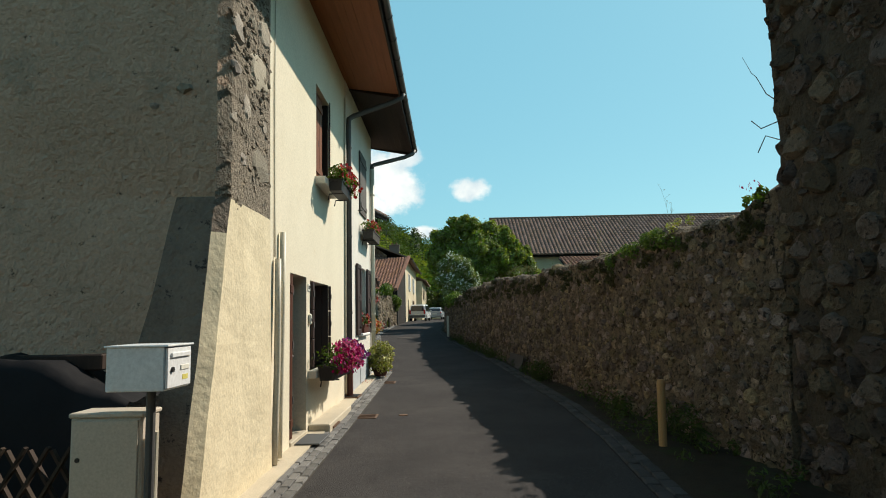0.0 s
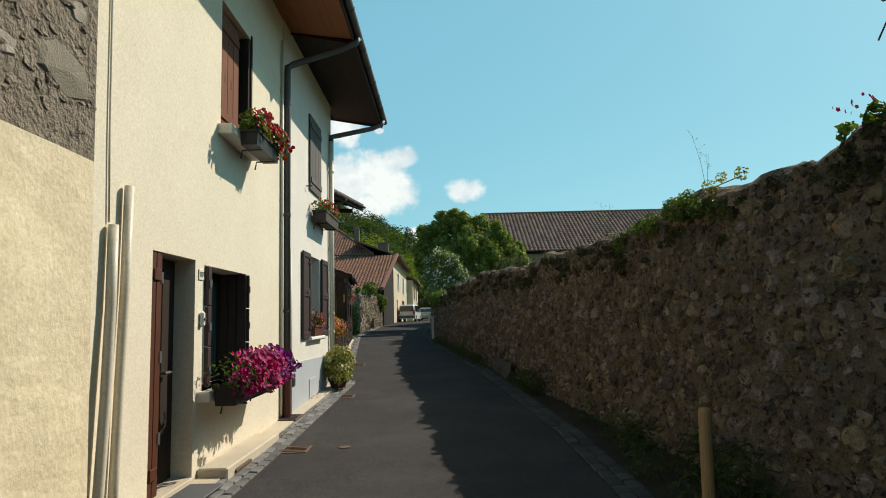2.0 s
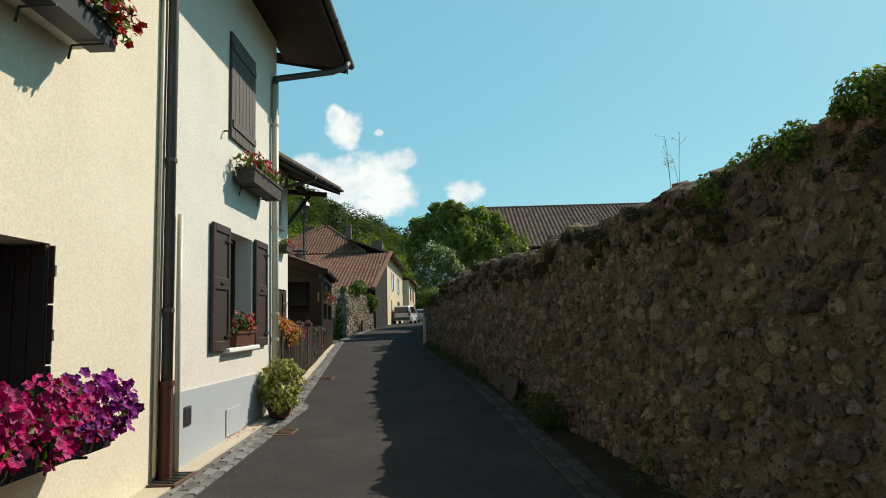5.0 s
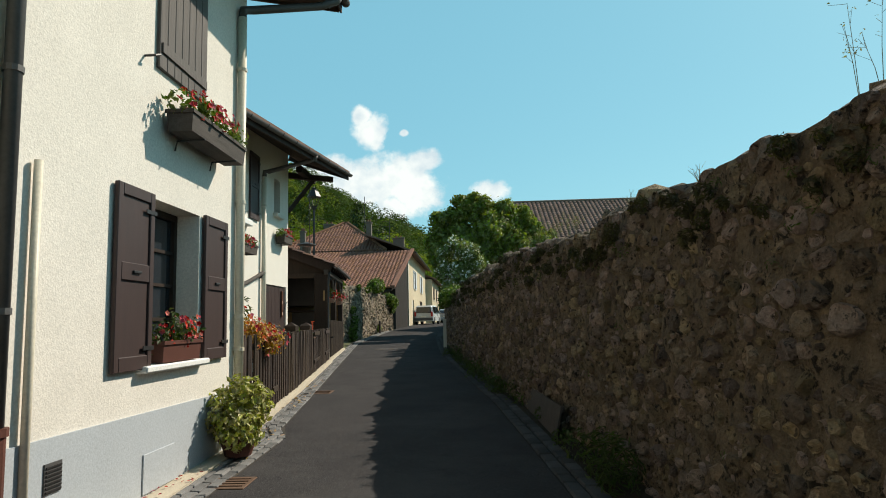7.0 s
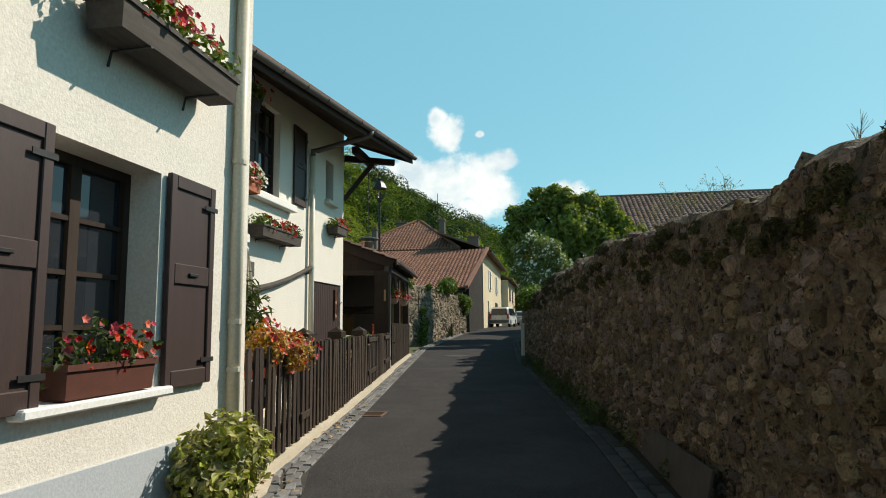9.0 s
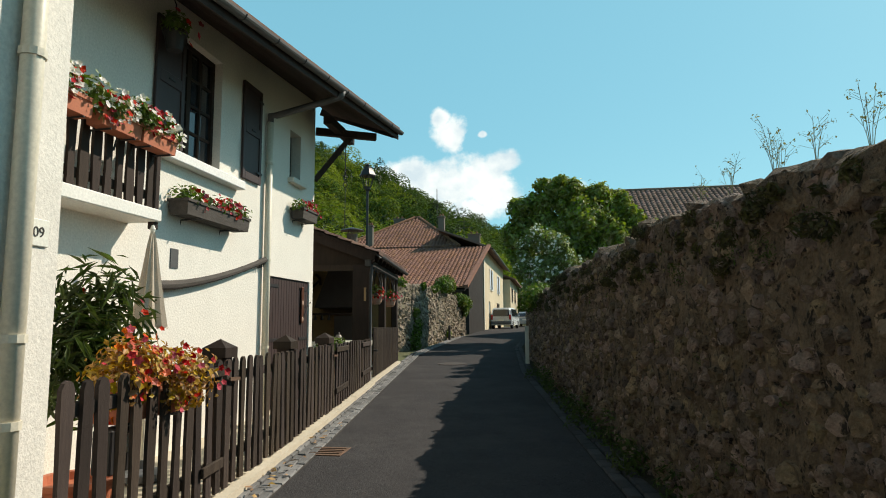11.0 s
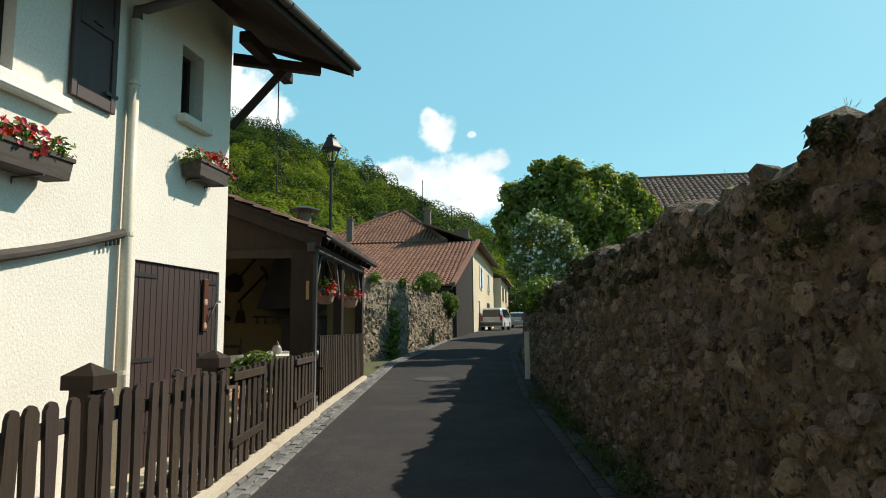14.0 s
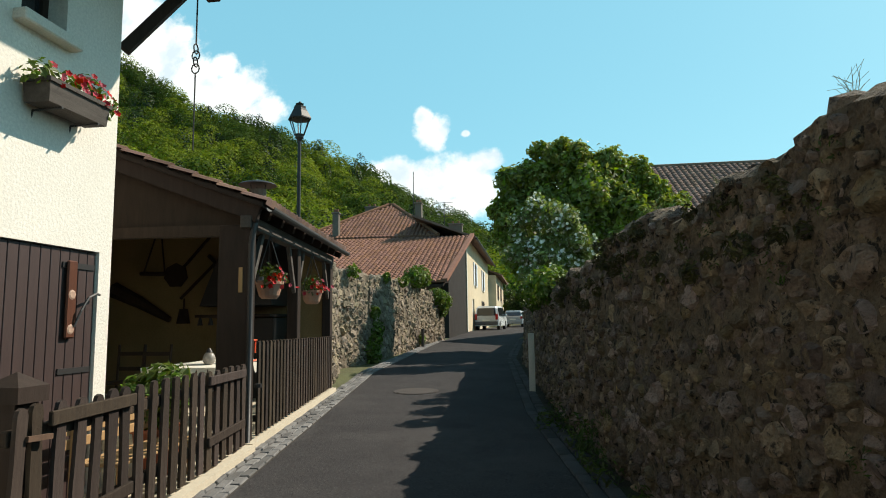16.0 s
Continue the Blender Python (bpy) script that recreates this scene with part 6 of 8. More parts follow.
FENCE_ANG = math.degrees(math.atan(0.1129))
plinth = thing("fence_plinth", "low concrete kerb under the picket fence", "kerb", (-2.4, 21, 0.5), kind="structure")
bm = B()
rows = []
for y in span(16.25, 26.35, 0.5):
    x = fence_x(y)
    rows.append([bm.verts.new(p) for p in ((x + 0.13, y, gz(y) - 0.1), (x + 0.125, y, gz(y) + 0.10), (x - 0.12, y, gz(y) + 0.11), (x - 0.12, y, gz(y) - 0.1))])
for a, b in zip(rows, rows[1:]):
    for k in range(4):
        bm.faces.new((a[k], b[k], b[(k + 1) % 4], a[(k + 1) % 4]))
bm.faces.new(rows[0])
bm.faces.new(rows[-1][::-1])
bmesh.ops.recalc_face_normals(bm, faces=bm.faces[:])
cpart("kerb", bm, PAVING, plinth)
fence = thing("picket_fence", "dark brown weathered picket fence with waved boards", "fence", (-2.4, 21, 0.6))
PICKETS = {}
for i in range(7):
    for h in (0, 1):
        me = picket_mesh("picket", 500 + i * 3 + h, (1.12, 1.0)[h], 0.112, 0.026, 0.20)
        me.materials.append(FENCE_WOOD)
        PICKETS[i, h] = me
rf = random.Random(77)
y = 16.35
k = 0
while y < 26.25:
    zb = gz(y) + 0.125
    h = 1.655 - zb
    me = PICKETS[k % 7, 1 if h < 1.06 else 0]
    ln = 1.0 if h < 1.06 else 1.12
    m = pose(fence_x(y) + 0.03, y, zb + rf.uniform(-0.012, 0.012), rf.uniform(-1.2, 1.2), rf.uniform(-0.8, 0.8), FENCE_ANG) @ Matrix.Diagonal((1, rf.uniform(0.92, 1.08), h / ln, 1))
    place(me, fence, m)
    y += 0.187 + rf.uniform(-0.012, 0.012)
    k += 1
for y0, y1 in ((16.35, 18.4), (18.65, 20.45), (20.65, 22.4), (22.6, 24.4), (24.6, 26.2)):
    for dz in (0.28, -0.12):
        zc = 1.5 if dz > 0 else None
        a, b = (fence_x(y0) - 0.012, y0, 1.49 if dz > 0 else gz(y0) + 0.36), (fence_x(y1) - 0.012, y1, 1.49 if dz > 0 else gz(y1) + 0.36)
        cpart("rail", bar(B(), a, b, 0.05, 0.085, bevel=0.006), FENCE_WOOD, fence)
for y0, y1 in ((18.05, 18.45), (22.88, 23.82), (25.17, 26.15)):
    for zt in (1.56, None):
        a, b = (fence_x(y0) + 0.062, y0, zt or gz(y0) + 0.38), (fence_x(y1) + 0.062, y1, zt or gz(y1) + 0.38)
        cpart("gate_rail", bar(B(), a, b, 0.03, 0.085, bevel=0.006), FENCE_WOOD, fence)
for y in (18.75, 20.78, 22.82):
    x = fence_x(y) - 0.12
    p = cpart("post", boxed(x - 0.085, x + 0.085, y - 0.085, y + 0.085, gz(y), 1.72, bevel=0.012), DARK_WOOD, fence)
    bm = B()
    b_ = [bm.verts.new((x + sx * 0.115, y + sy * 0.115, z)) for z in (1.66, 1.75) for sx, sy in ((-1, -1), (1, -1), (1, 1), (-1, 1))]
    tip = bm.verts.new((x, y, 1.83))
    bm.faces.new(b_[3::-1])
    for i in range(4):
        j = (i + 1) % 4
        bm.faces.new((b_[i], b_[j], b_[4 + j], b_[4 + i]))
        bm.faces.new((b_[4 + i], b_[4 + j], tip))
    bmesh.ops.recalc_face_normals(bm, faces=bm.faces[:])
    cpart("post_cap", bm, DARK_WOOD, p)
for y in (18.62, 22.75):
    cpart("latch", bar(B(), (fence_x(y) + 0.07, y - 0.06, 1.48), (fence_x(y) + 0.07, y + 0.12, 1.47), 0.02, 0.03), RUST, fence)
letter = thing("fence_letter_box", "dark steel letter box with paper label on the fence", "letter box", (-1.95, 16.95, 1.2))
cpart("box", boxed(-2.16, -2.02, 16.92, 17.18, 1.02, 1.30, bevel=0.01), DARK_METAL, letter)
cpart("paper_label", boxed(-2.02, -2.016, 17.0, 17.12, 1.14, 1.26), PAPER, letter)

# ---- open shed with its railing ----
def shed_x(y):
    return -3.12 - (y - 26.5) * 0.1087


shed = thing("shed", "open dark timber shed with tiled lean-to roof", "shed", (-5, 28.8, 0.8))
for y in (26.52, 28.62, 30.95):
    w_ = 0.10 if y > 26.6 else 0.34
    cpart("post", boxed(shed_x(y) - w_, shed_x(y) + 0.06, y - 0.07, y + 0.07, gz(y), 3.24, bevel=0.01), DARK_WOOD, shed)
cpart("post", boxed(-6.4, -6.2, 26.5, 26.65, 0.6, 4.4), DARK_WOOD, shed)
cpart("wall_plate", bar(B(), (shed_x(26.4), 26.4, 3.27), (shed_x(31.1), 31.1, 3.27), 0.13, 0.15, bevel=0.008), BOX_WOOD, shed, "greyed front beam")
for ya, yb in ((26.62, 27.02), (28.55, 28.2), (28.69, 29.05), (30.88, 30.5)):
    cpart("brace", bar(B(), (shed_x(ya), ya, 2.55), (shed_x(yb), yb, 3.21), 0.05, 0.075), BOX_WOOD, shed)
cpart("verge_beam", bar(B(), (shed_x(26.45) + 0.16, 26.45, 3.38), (-8.5, 26.45, 5.5), 0.06, 0.26, bevel=0.006), DARK_WOOD, shed)
# dark sheet stands in for the shade in the triangle above the tie beam
cpart("gable_board", extrude_poly(B(), [(shed_x(26.5) + 0.05, 26.58, 3.22), (-8.5, 26.58, 3.26), (-8.5, 26.58, 5.42), (shed_x(26.5) + 0.05, 26.58, 3.40)], (0, 0.03, 0)), DARK_WOOD, shed, "dark panel standing in for shade under the roof")
cpart("tie_beam", bar(B(), (shed_x(26.5), 26.52, 3.18), (-8.5, 26.52, 3.22), 0.12, 0.13), DARK_WOOD, shed)
for k in range(9):
    y = 26.7 + k * 0.55
    cpart("rafter", bar(B(), (shed_x(y) + 0.2, y, 3.36), (-8.5, y, 5.44), 0.07, 0.10), DARK_WOOD, shed)
bm = B()
v_ = [bm.verts.new(p) for p in ((shed_x(26.35) + 0.22, 26.35, 3.42), (shed_x(31.3) + 0.22, 31.3, 3.42), (-8.6, 31.3, 5.55), (-8.6, 26.35, 5.55))]
bm.faces.new(v_)
g_ = bmesh.ops.extrude_face_region(bm, geom=bm.faces[:])
bmesh.ops.translate(bm, vec=(0, 0, 0.05), verts=[v for v in g_["geom"] if isinstance(v, bmesh.types.BMVert)])
bmesh.ops.recalc_face_normals(bm, faces=bm.faces[:])
cpart("roof_deck", bm, DARK_WOOD, shed)
ev = Vector((shed_x(31.3) - shed_x(26.35), 31.3 - 26.35, 0)).normalized()
tile_roof("roof_tiles", (shed_x(26.35) + 0.26, 26.35, 3.47), tuple(ev), (Vector((-8.6 - shed_x(28.5) - 0.26, 0, 2.13))).normalized(), 5.0, 5.8, TILE_DARK, shed, pitch=0.20, course=0.33, amp=0.03)
bm = B()
prof = [(0.055 * math.cos(a), 0.055 * math.sin(a)) for a in np.linspace(math.pi, 2 * math.pi, 8)] + [(0.048 * math.cos(a), 0.048 * math.sin(a)) for a in np.linspace(2 * math.pi, math.pi, 8)]
extrude_poly(bm, [(shed_x(26.4) + 0.30 + px_, 26.4, 3.42 + pz_) for px_, pz_ in prof], (shed_x(31.3) - shed_x(26.4), 4.9, 0))
cpart("gutter", bm, ZINC, shed)
# walls of the shed
cpart("back_wall", boxed(-8.7, -8.5, 25.1, 31.4, 0.5, 5.6), YELLOW_WALL, shed)
cpart("end_wall", extrude_poly(B(), [(-8.5, 31.02, 0.6), (-3.72, 31.02, 0.6), (-3.72, 31.02, 3.35), (-8.5, 31.02, 5.3)], (0, 0.2, 0)), YELLOW_WALL, shed, "ochre plastered end wall")
cpart("plaque", boxed(shed_x(26.52) - 0.08, shed_x(26.52) - 0.03, 26.44, 26.452, 2.45, 2.74, bevel=0.004), POST_WOOD, shed, "small wooden plaque")
cpart("floor", boxed(-8.5, -3.3, 26.5, 31.0, 0.5, 0.78), PAVING, shed)
# plinth and railing of straight pickets
bm = B()
rows = []
for y in span(26.4, 31.05, 0.5):
    x = shed_x(y)
    rows.append([bm.verts.new(p) for p in ((x + 0.15, y, gz(y) - 0.1), (x + 0.14, y, gz(y) + 0.10), (x - 0.2, y, gz(y) + 0.12), (x - 0.2, y, gz(y) - 0.1))])
for a, b in zip(rows, rows[1:]):
    for k in range(4):
        bm.faces.new((a[k], b[k], b[(k + 1) % 4], a[(k + 1) % 4]))
bm.faces.new(rows[0])
bm.faces.new(rows[-1][::-1])
bmesh.ops.recalc_face_normals(bm, faces=bm.faces[:])
cpart("plinth", bm, PAVING, shed, "pale concrete plinth")
rail = thing("shed_railing", "dark straight picket railing in front of the shed", "fence", (-3.4, 28.7, 0.9))
SP = [picket_mesh("picket", 800 + i, 1.1, 0.085, 0.024, 0.08) for i in range(4)]
for me in SP:
    me.materials.append(FENCE_WOOD)
k, y = 0, 26.72
while y < 30.95:
    zb = gz(y) + 0.14
    place(SP[k % 4], rail, pose(shed_x(y) + 0.085, y, zb, 0, 0, FENCE_ANG) @ Matrix.Diagonal((1, 1, (1.89 - 0.008 * (y - 26.7) - zb) / 1.1, 1)))
    y += 0.152
    k += 1
for zz in (0.0, 0.72):
    cpart("rail", bar(B(), (shed_x(26.7) + 0.05, 26.7, gz(26.7) + 0.32 + zz), (shed_x(30.95) + 0.05, 30.95, gz(30.95) + 0.22 + zz), 0.04, 0.07), FENCE_WOOD, rail)

for k, y in enumerate((27.15, 29.42)):
    x = shed_x(y) + 0.06
    hb = thing("hanging_basket", "terracotta hanging basket of red flowers on the shed beam", "hanging pot", (x, y, 2.4), "hanging baskets")
    cpart("bowl", lathe(B(), [(0.09, 2.40), (0.125, 2.44), (0.165, 2.58), (0.18, 2.58), (0.18, 2.62), (0.14, 2.61)], (x, y, 0), 16), material("pale_terracotta", (0.42, 0.24, 0.16), (0.34, 0.19, 0.13), 0.85, 4, 50, 0.2, 0.004), hb)
    child(leaves("foliage", [(x, y, 2.70), (x + 0.08, y + 0.1, 2.66), (x + 0.05, y - 0.12, 2.66)], [0.16, 0.12, 0.12], 210, 0.035, LEAF_DARK, None, "", 81 + k), hb)
    rr = random.Random(9 + k)
    child(blossoms("blossom", [(x + rr.uniform(-0.05, 0.26), y + rr.uniform(-0.25, 0.3), 2.66 + rr.uniform(-0.14, 0.14)) for _ in range(26)], 0.034, RED_PETAL, None, "", 83 + k, face=(0.8, -0.8, 0.2)), hb)
    for a in (0, 2.1, 4.2):
        cpart("hanging_wire", tube(B(), [(x + 0.2 * math.cos(a), y + 0.2 * math.sin(a), 2.6), (x, y, 3.2)], 0.006, 4), DARK_METAL, hb)

# things inside the shed, on and before its end wall
EW = 31.0
table = thing("table", "table with a white scalloped cloth", "table", (-4.1, 27.9, 0.78))
cpart("table_top", boxed(-4.75, -3.75, 27.1, 28.9, 1.50, 1.54, bevel=0.008), BOX_WOOD, table)
for sx in (-4.68, -3.82):
    for sy in (27.18, 28.82):
        cpart("leg", boxed(sx - 0.035, sx + 0.035, sy - 0.035, sy + 0.035, 0.78, 1.5), BOX_WOOD, table)
tc = thing("tablecloth", "white tablecloth with scalloped edge on the table", "tablecloth", (-4.1, 27.9, 1.54))
bm = B()
box(bm, -4.78, -3.72, 27.06, 28.94, 1.544, 1.556)
for k in range(12):
    y0 = 27.06 + k * 1.88 / 12
    extrude_poly(bm, [(-3.715, y0, 1.55), (-3.715, y0 + 0.156, 1.55), (-3.71, y0 + 0.13, 1.45), (-3.71, y0 + 0.078, 1.41), (-3.71, y0 + 0.026, 1.45)], (0.006, 0, 0))
for k in range(7):
    x0 = -4.78 + k * 1.06 / 7
    extrude_poly(bm, [(x0, 27.055, 1.55), (x0 + 0.151, 27.055, 1.55), (x0 + 0.125, 27.05, 1.45), (x0 + 0.075, 27.05, 1.41), (x0 + 0.026, 27.05, 1.45)], (0, -0.006, 0))
cpart("cloth", bm, TABLE_CLOTH, tc)
jar = thing("jar", "round pale glazed jar with lid on the table", "jar", (-4.15, 27.6, 1.56))
cpart("body", lathe(B(), [(0.045, 1.557), (0.078, 1.60), (0.082, 1.65), (0.06, 1.70), (0.035, 1.72)], (-4.15, 27.6, 0), 16), material("grey_glazed_stoneware", (0.32, 0.30, 0.27), (0.24, 0.22, 0.20), 0.35, 6, 50, 0.05, 0.002), jar, smooth=True)
cpart("lid", lathe(B(), [(0.045, 1.72), (0.03, 1.75), (0.012, 1.78)], (-4.15, 27.6, 0), 12), DARK_METAL, jar)
lant = thing("lantern", "small orange metal lantern on the table", "lantern", (-3.95, 28.4, 1.56))
for sx in (-0.06, 0.06):
    for sy in (-0.06, 0.06):
        cpart("upright", boxed(-3.95 + sx - 0.008, -3.95 + sx + 0.008, 28.4 + sy - 0.008, 28.4 + sy + 0.008, 1.557, 1.85), ORANGE_PETAL, lant)
cpart("roof", boxed(-4.03, -3.87, 28.32, 28.48, 1.85, 1.87), ORANGE_PETAL, lant)
cpart("base", boxed(-4.03, -3.87, 28.32, 28.48, 1.556, 1.575), ORANGE_PETAL, lant)


bench = thing("garden_bench", "slatted orange-brown wooden bench behind the picket fence", "bench", (-3.3, 24.9, gz(24.9)))
for k in range(4):
    cpart("seat_slat", boxed(-3.52 + 0.11 * k, -3.43 + 0.11 * k, 24.25, 25.5, 0.98, 1.005, bevel=0.004), POST_WOOD, bench)
for k in range(3):
    cpart("back_slat", boxed(-3.60, -3.575, 24.25, 25.5, 1.10 + 0.11 * k, 1.18 + 0.11 * k, bevel=0.004), POST_WOOD, bench)
for yy in (24.35, 25.4):
    cpart("back_leg", boxed(-3.575, -3.53, yy - 0.03, yy + 0.03, gz(25) - 0.03, 1.42), POST_WOOD, bench)
    cpart("front_leg", boxed(-3.16, -3.11, yy - 0.03, yy + 0.03, gz(25) - 0.03, 0.98), POST_WOOD, bench)


def rustic_chair(x, y, z, label):
    c = thing("chair", label, "chair", (x, y, z), "wooden chairs")
    for sx in (-0.2, 0.2):
        cpart("back_post", tube(B(), [(x + sx, y, z), (x + sx, y + 0.02, z + 0.5), (x + sx * 1.08, y + 0.07, z + 1.02)], 0.02, 7), DARK_WOOD, c)
        cpart("leg", tube(B(), [(x + sx, y - 0.38, z), (x + sx, y - 0.38, z + 0.45)], 0.02, 7), DARK_WOOD, c)
    for h in (0.65, 0.88):
        cpart("slat", boxed(x - 0.2, x + 0.2, y + 0.025, y + 0.045, z + h - 0.03, z + h + 0.03), DARK_WOOD, c)
    cpart("seat", boxed(x - 0.22, x + 0.22, y - 0.4, y + 0.03, z + 0.44, z + 0.48, bevel=0.01), DARK_WOOD, c)


rustic_chair(-5.55, 28.6, 0.78, "rustic wooden chair by the table")
rustic_chair(-6.05, 28.7, 0.78, "rustic wooden chair by the table")


def wall_tool(name, label, pieces):
    t = thing(name, label, "old tool", pieces[0][0][0])
    for pts_, rad in pieces:
        cpart("piece", tube(B(), pts_, rad, 7), DARK_WOOD, t)
    return t


wall_tool("wooden_plough_beam", "dark old plough beam on the ochre wall", [([(-7.95, EW - 0.07, 2.80), (-7.4, EW - 0.07, 2.55), (-6.75, EW - 0.07, 2.20)], [0.16, 0.12, 0.06])])
wall_tool("hand_scythe", "old scythe with curved blade on the ochre wall", [([(-6.55, EW - 0.05, 2.6), (-5.9, EW - 0.05, 3.23)], 0.03), ([(-5.85, EW - 0.05, 3.1), (-5.88, EW - 0.05, 3.3), (-6.0, EW - 0.05, 3.42)], 0.035)])
wall_tool("frying_pan", "large dark iron pan hung on the ochre wall", [([(-6.66, EW - 0.03, 3.05), (-6.66, EW - 0.08, 3.05)], 0.24), ([(-6.5, EW - 0.05, 3.22), (-5.85, EW - 0.05, 3.93)], 0.03)])
wall_tool("beam_scale", "old hanging beam scale on the ochre wall", [([(-7.02, EW - 0.06, 4.1), (-7.33, EW - 0.06, 3.12)], 0.016), ([(-7.02, EW - 0.06, 4.1), (-6.89, EW - 0.06, 3.1)], 0.016), ([(-7.4, EW - 0.06, 3.1), (-6.82, EW - 0.06, 3.08)], 0.04)])
wall_tool("cow_bell", "dark cow bell hung on the ochre wall", [([(-6.46, EW - 0.08, 2.6), (-6.46, EW - 0.08, 2.40)], 0.015), ([(-6.46, EW - 0.08, 2.40), (-6.46, EW - 0.08, 2.12)], [0.08, 0.13])])
cart = thing("fireplace_hood", "dark hooded fireplace in the shed corner", "fireplace", (-5.3, 30.4, 0.8))
bm = B()
extrude_poly(bm, [(-5.75, 30.2, 2.42), (-4.4, 30.2, 2.42), (-4.4, 30.2, 3.6), (-5.3, 30.2, 3.6)], (0, 0.8, 0))
cpart("hood", bm, DARK_METAL, cart)
cpart("shelf", boxed(-5.8, -4.4, 30.15, 31.0, 2.22, 2.27), DARK_WOOD, cart)
for k in range(3):
    cpart("hook", tube(B(), [(-5.7 + 0.2 * k, 30.16, 2.22), (-5.7 + 0.2 * k, 30.16, 2.08)], [0.02, 0.05], 7), DARK_METAL, cart)
cpart("chimney_breast", boxed(-5.2, -4.4, 30.3, 31.0, 0.8, 2.2), DARK_METAL, cart)

# sledge hook and red strap on the garage door
strap = thing("door_ornament", "red carved wooden bar on the brown door", "ornament", (CX + 0.01, 24.58, 2.2))
cpart("bar", boxed(CX - 0.016, CX + 0.012, 24.53, 24.65, 1.98, 2.66, bevel=0.012), RED_WOOD, strap)
for zz in (2.06, 2.36):
    cpart("carved_star", lathe(B(), [(0.045, 0.0), (0.03, 0.006)], (0, 0, 0), 8), material("pale_carving", (0.45, 0.30, 0.22), (0.36, 0.22, 0.16), 0.7, 8, 60, 0.1, 0.002), strap).matrix_basis = pose(CX + 0.012, 24.59, zz, 0, 90, 0)
cpart("iron", tube(B(), [(CX + 0.02, 24.62, 2.08), (CX + 0.05, 24.66, 2.22), (CX + 0.06, 24.74, 2.34), (CX + 0.06, 24.84, 2.38), (CX + 0.03, 24.92, 2.37)], 0.011, 6), ZINC, strap)

# stove pipe through the shed roof
stove = thing("stove_chimney", "brick stove chimney with a steel cowl on the shed roof", "chimney", (-4.6, 30.0, 3.9))
cpart("flue", lathe(B(), [(0.15, 3.8), (0.15, 4.45)], (-4.6, 30.0, 0), 12), GREY_REND, stove)
cpart("cowl", lathe(B(), [(0.34, 4.53), (0.30, 4.56), (0.04, 4.63)], (-4.6, 30.0, 0), 14), DARK_METAL, stove)
for a in (0, 2.1, 4.2):
    cpart("stay", tube(B(), [(-4.6 + 0.13 * math.cos(a), 30.0 + 0.13 * math.sin(a), 4.42), (-4.6 + 0.15 * math.cos(a), 30.0 + 0.15 * math.sin(a), 4.56)], 0.01, 5), DARK_METAL, stove)

# ---- street lamp ----
lx, ly, lz = -5.25, 33.7, gz(33.7)
lamp = thing("street_lamp", "black cast street lamp with four-sided lantern", "street lamp", (lx, ly, lz))
cpart("pole", tube(B(), [(lx, ly, lz - 0.1), (lx, ly, lz + 1.0), (lx, ly, 6.48)], [0.09, 0.055, 0.04], 12), DARK_METAL, lamp)
cpart("base", lathe(B(), [(0.16, lz), (0.15, lz + 0.5), (0.10, lz + 0.62), (0.09, lz + 0.9)], (lx, ly, 0), 12), DARK_METAL, lamp)
cpart("collar", lathe(B(), [(0.045, 6.44), (0.10, 6.52), (0.10, 6.56), (0.12, 6.60)], (lx, ly, 0), 12), DARK_METAL, lamp)
lan = cpart("lantern_roof", lathe(B(), [(0.29, 6.97), (0.29, 7.0), (0.20, 7.17), (0.15, 7.24), (0.15, 7.29), (0.07, 7.31), (0.11, 7.36), (0.05, 7.38), (0.02, 7.42)], (lx, ly, 0), 6), DARK_METAL, lamp)
for a in range(6):
    ang = a * math.pi / 3
    ca, sa = math.cos(ang), math.sin(ang)
    cpart("lantern_bar", tube(B(), [(lx + 0.115 * ca, ly + 0.115 * sa, 6.58), (lx + 0.255 * ca, ly + 0.255 * sa, 6.98)], 0.014, 5), DARK_METAL, lamp)
    c2, s2 = math.cos(ang + math.pi / 3), math.sin(ang + math.pi / 3)
    bm = B()
    extrude_poly(bm, [(lx + 0.11 * ca, ly + 0.11 * sa, 6.60), (lx + 0.11 * c2, ly + 0.11 * s2, 6.60), (lx + 0.245 * c2, ly + 0.245 * s2, 6.97), (lx + 0.245 * ca, ly + 0.245 * sa, 6.97)], (0.003 * (ca + c2), 0.003 * (sa + s2), 0))
    pn = cpart("lantern_pane", bm, LAMP_GLASS, lamp)
    pn.visible_shadow = False

# ---- parcel of things before the gable ----
mb = thing("letter_box", "white steel letter box on a thin post", "letter box", (-1.68, 3.42, 0.1))
cpart("post", tube(B(), [(-1.66, 3.40, 0.05), (-1.66, 3.40, 1.37)], 0.028, 10), ZINC, mb)
cpart("body", boxed(-1.86, -1.515, 3.24, 3.60, 1.365, 1.625, bevel=0.006), WHITE_METAL, mb)
cpart("roof", boxed(-1.87, -1.49, 3.23, 3.61, 1.622, 1.634, bevel=0.003), WHITE_METAL, mb)
lid = cpart("door", boxed(-1.515, -1.50, 3.25, 3.59, 1.375, 1.615, bevel=0.005), WHITE_METAL, mb)
cpart("flap", boxed(-1.50, -1.488, 3.29, 3.56, 1.555, 1.585, bevel=0.004), WHITE_METAL, lid)
cpart("lock", lathe(B(), [(0.016, 0), (0.016, 0.012)], (0, 0, 0), 12), DARK_METAL, lid).matrix_basis = pose(-1.50, 3.31, 1.485, 0, 90, 0)
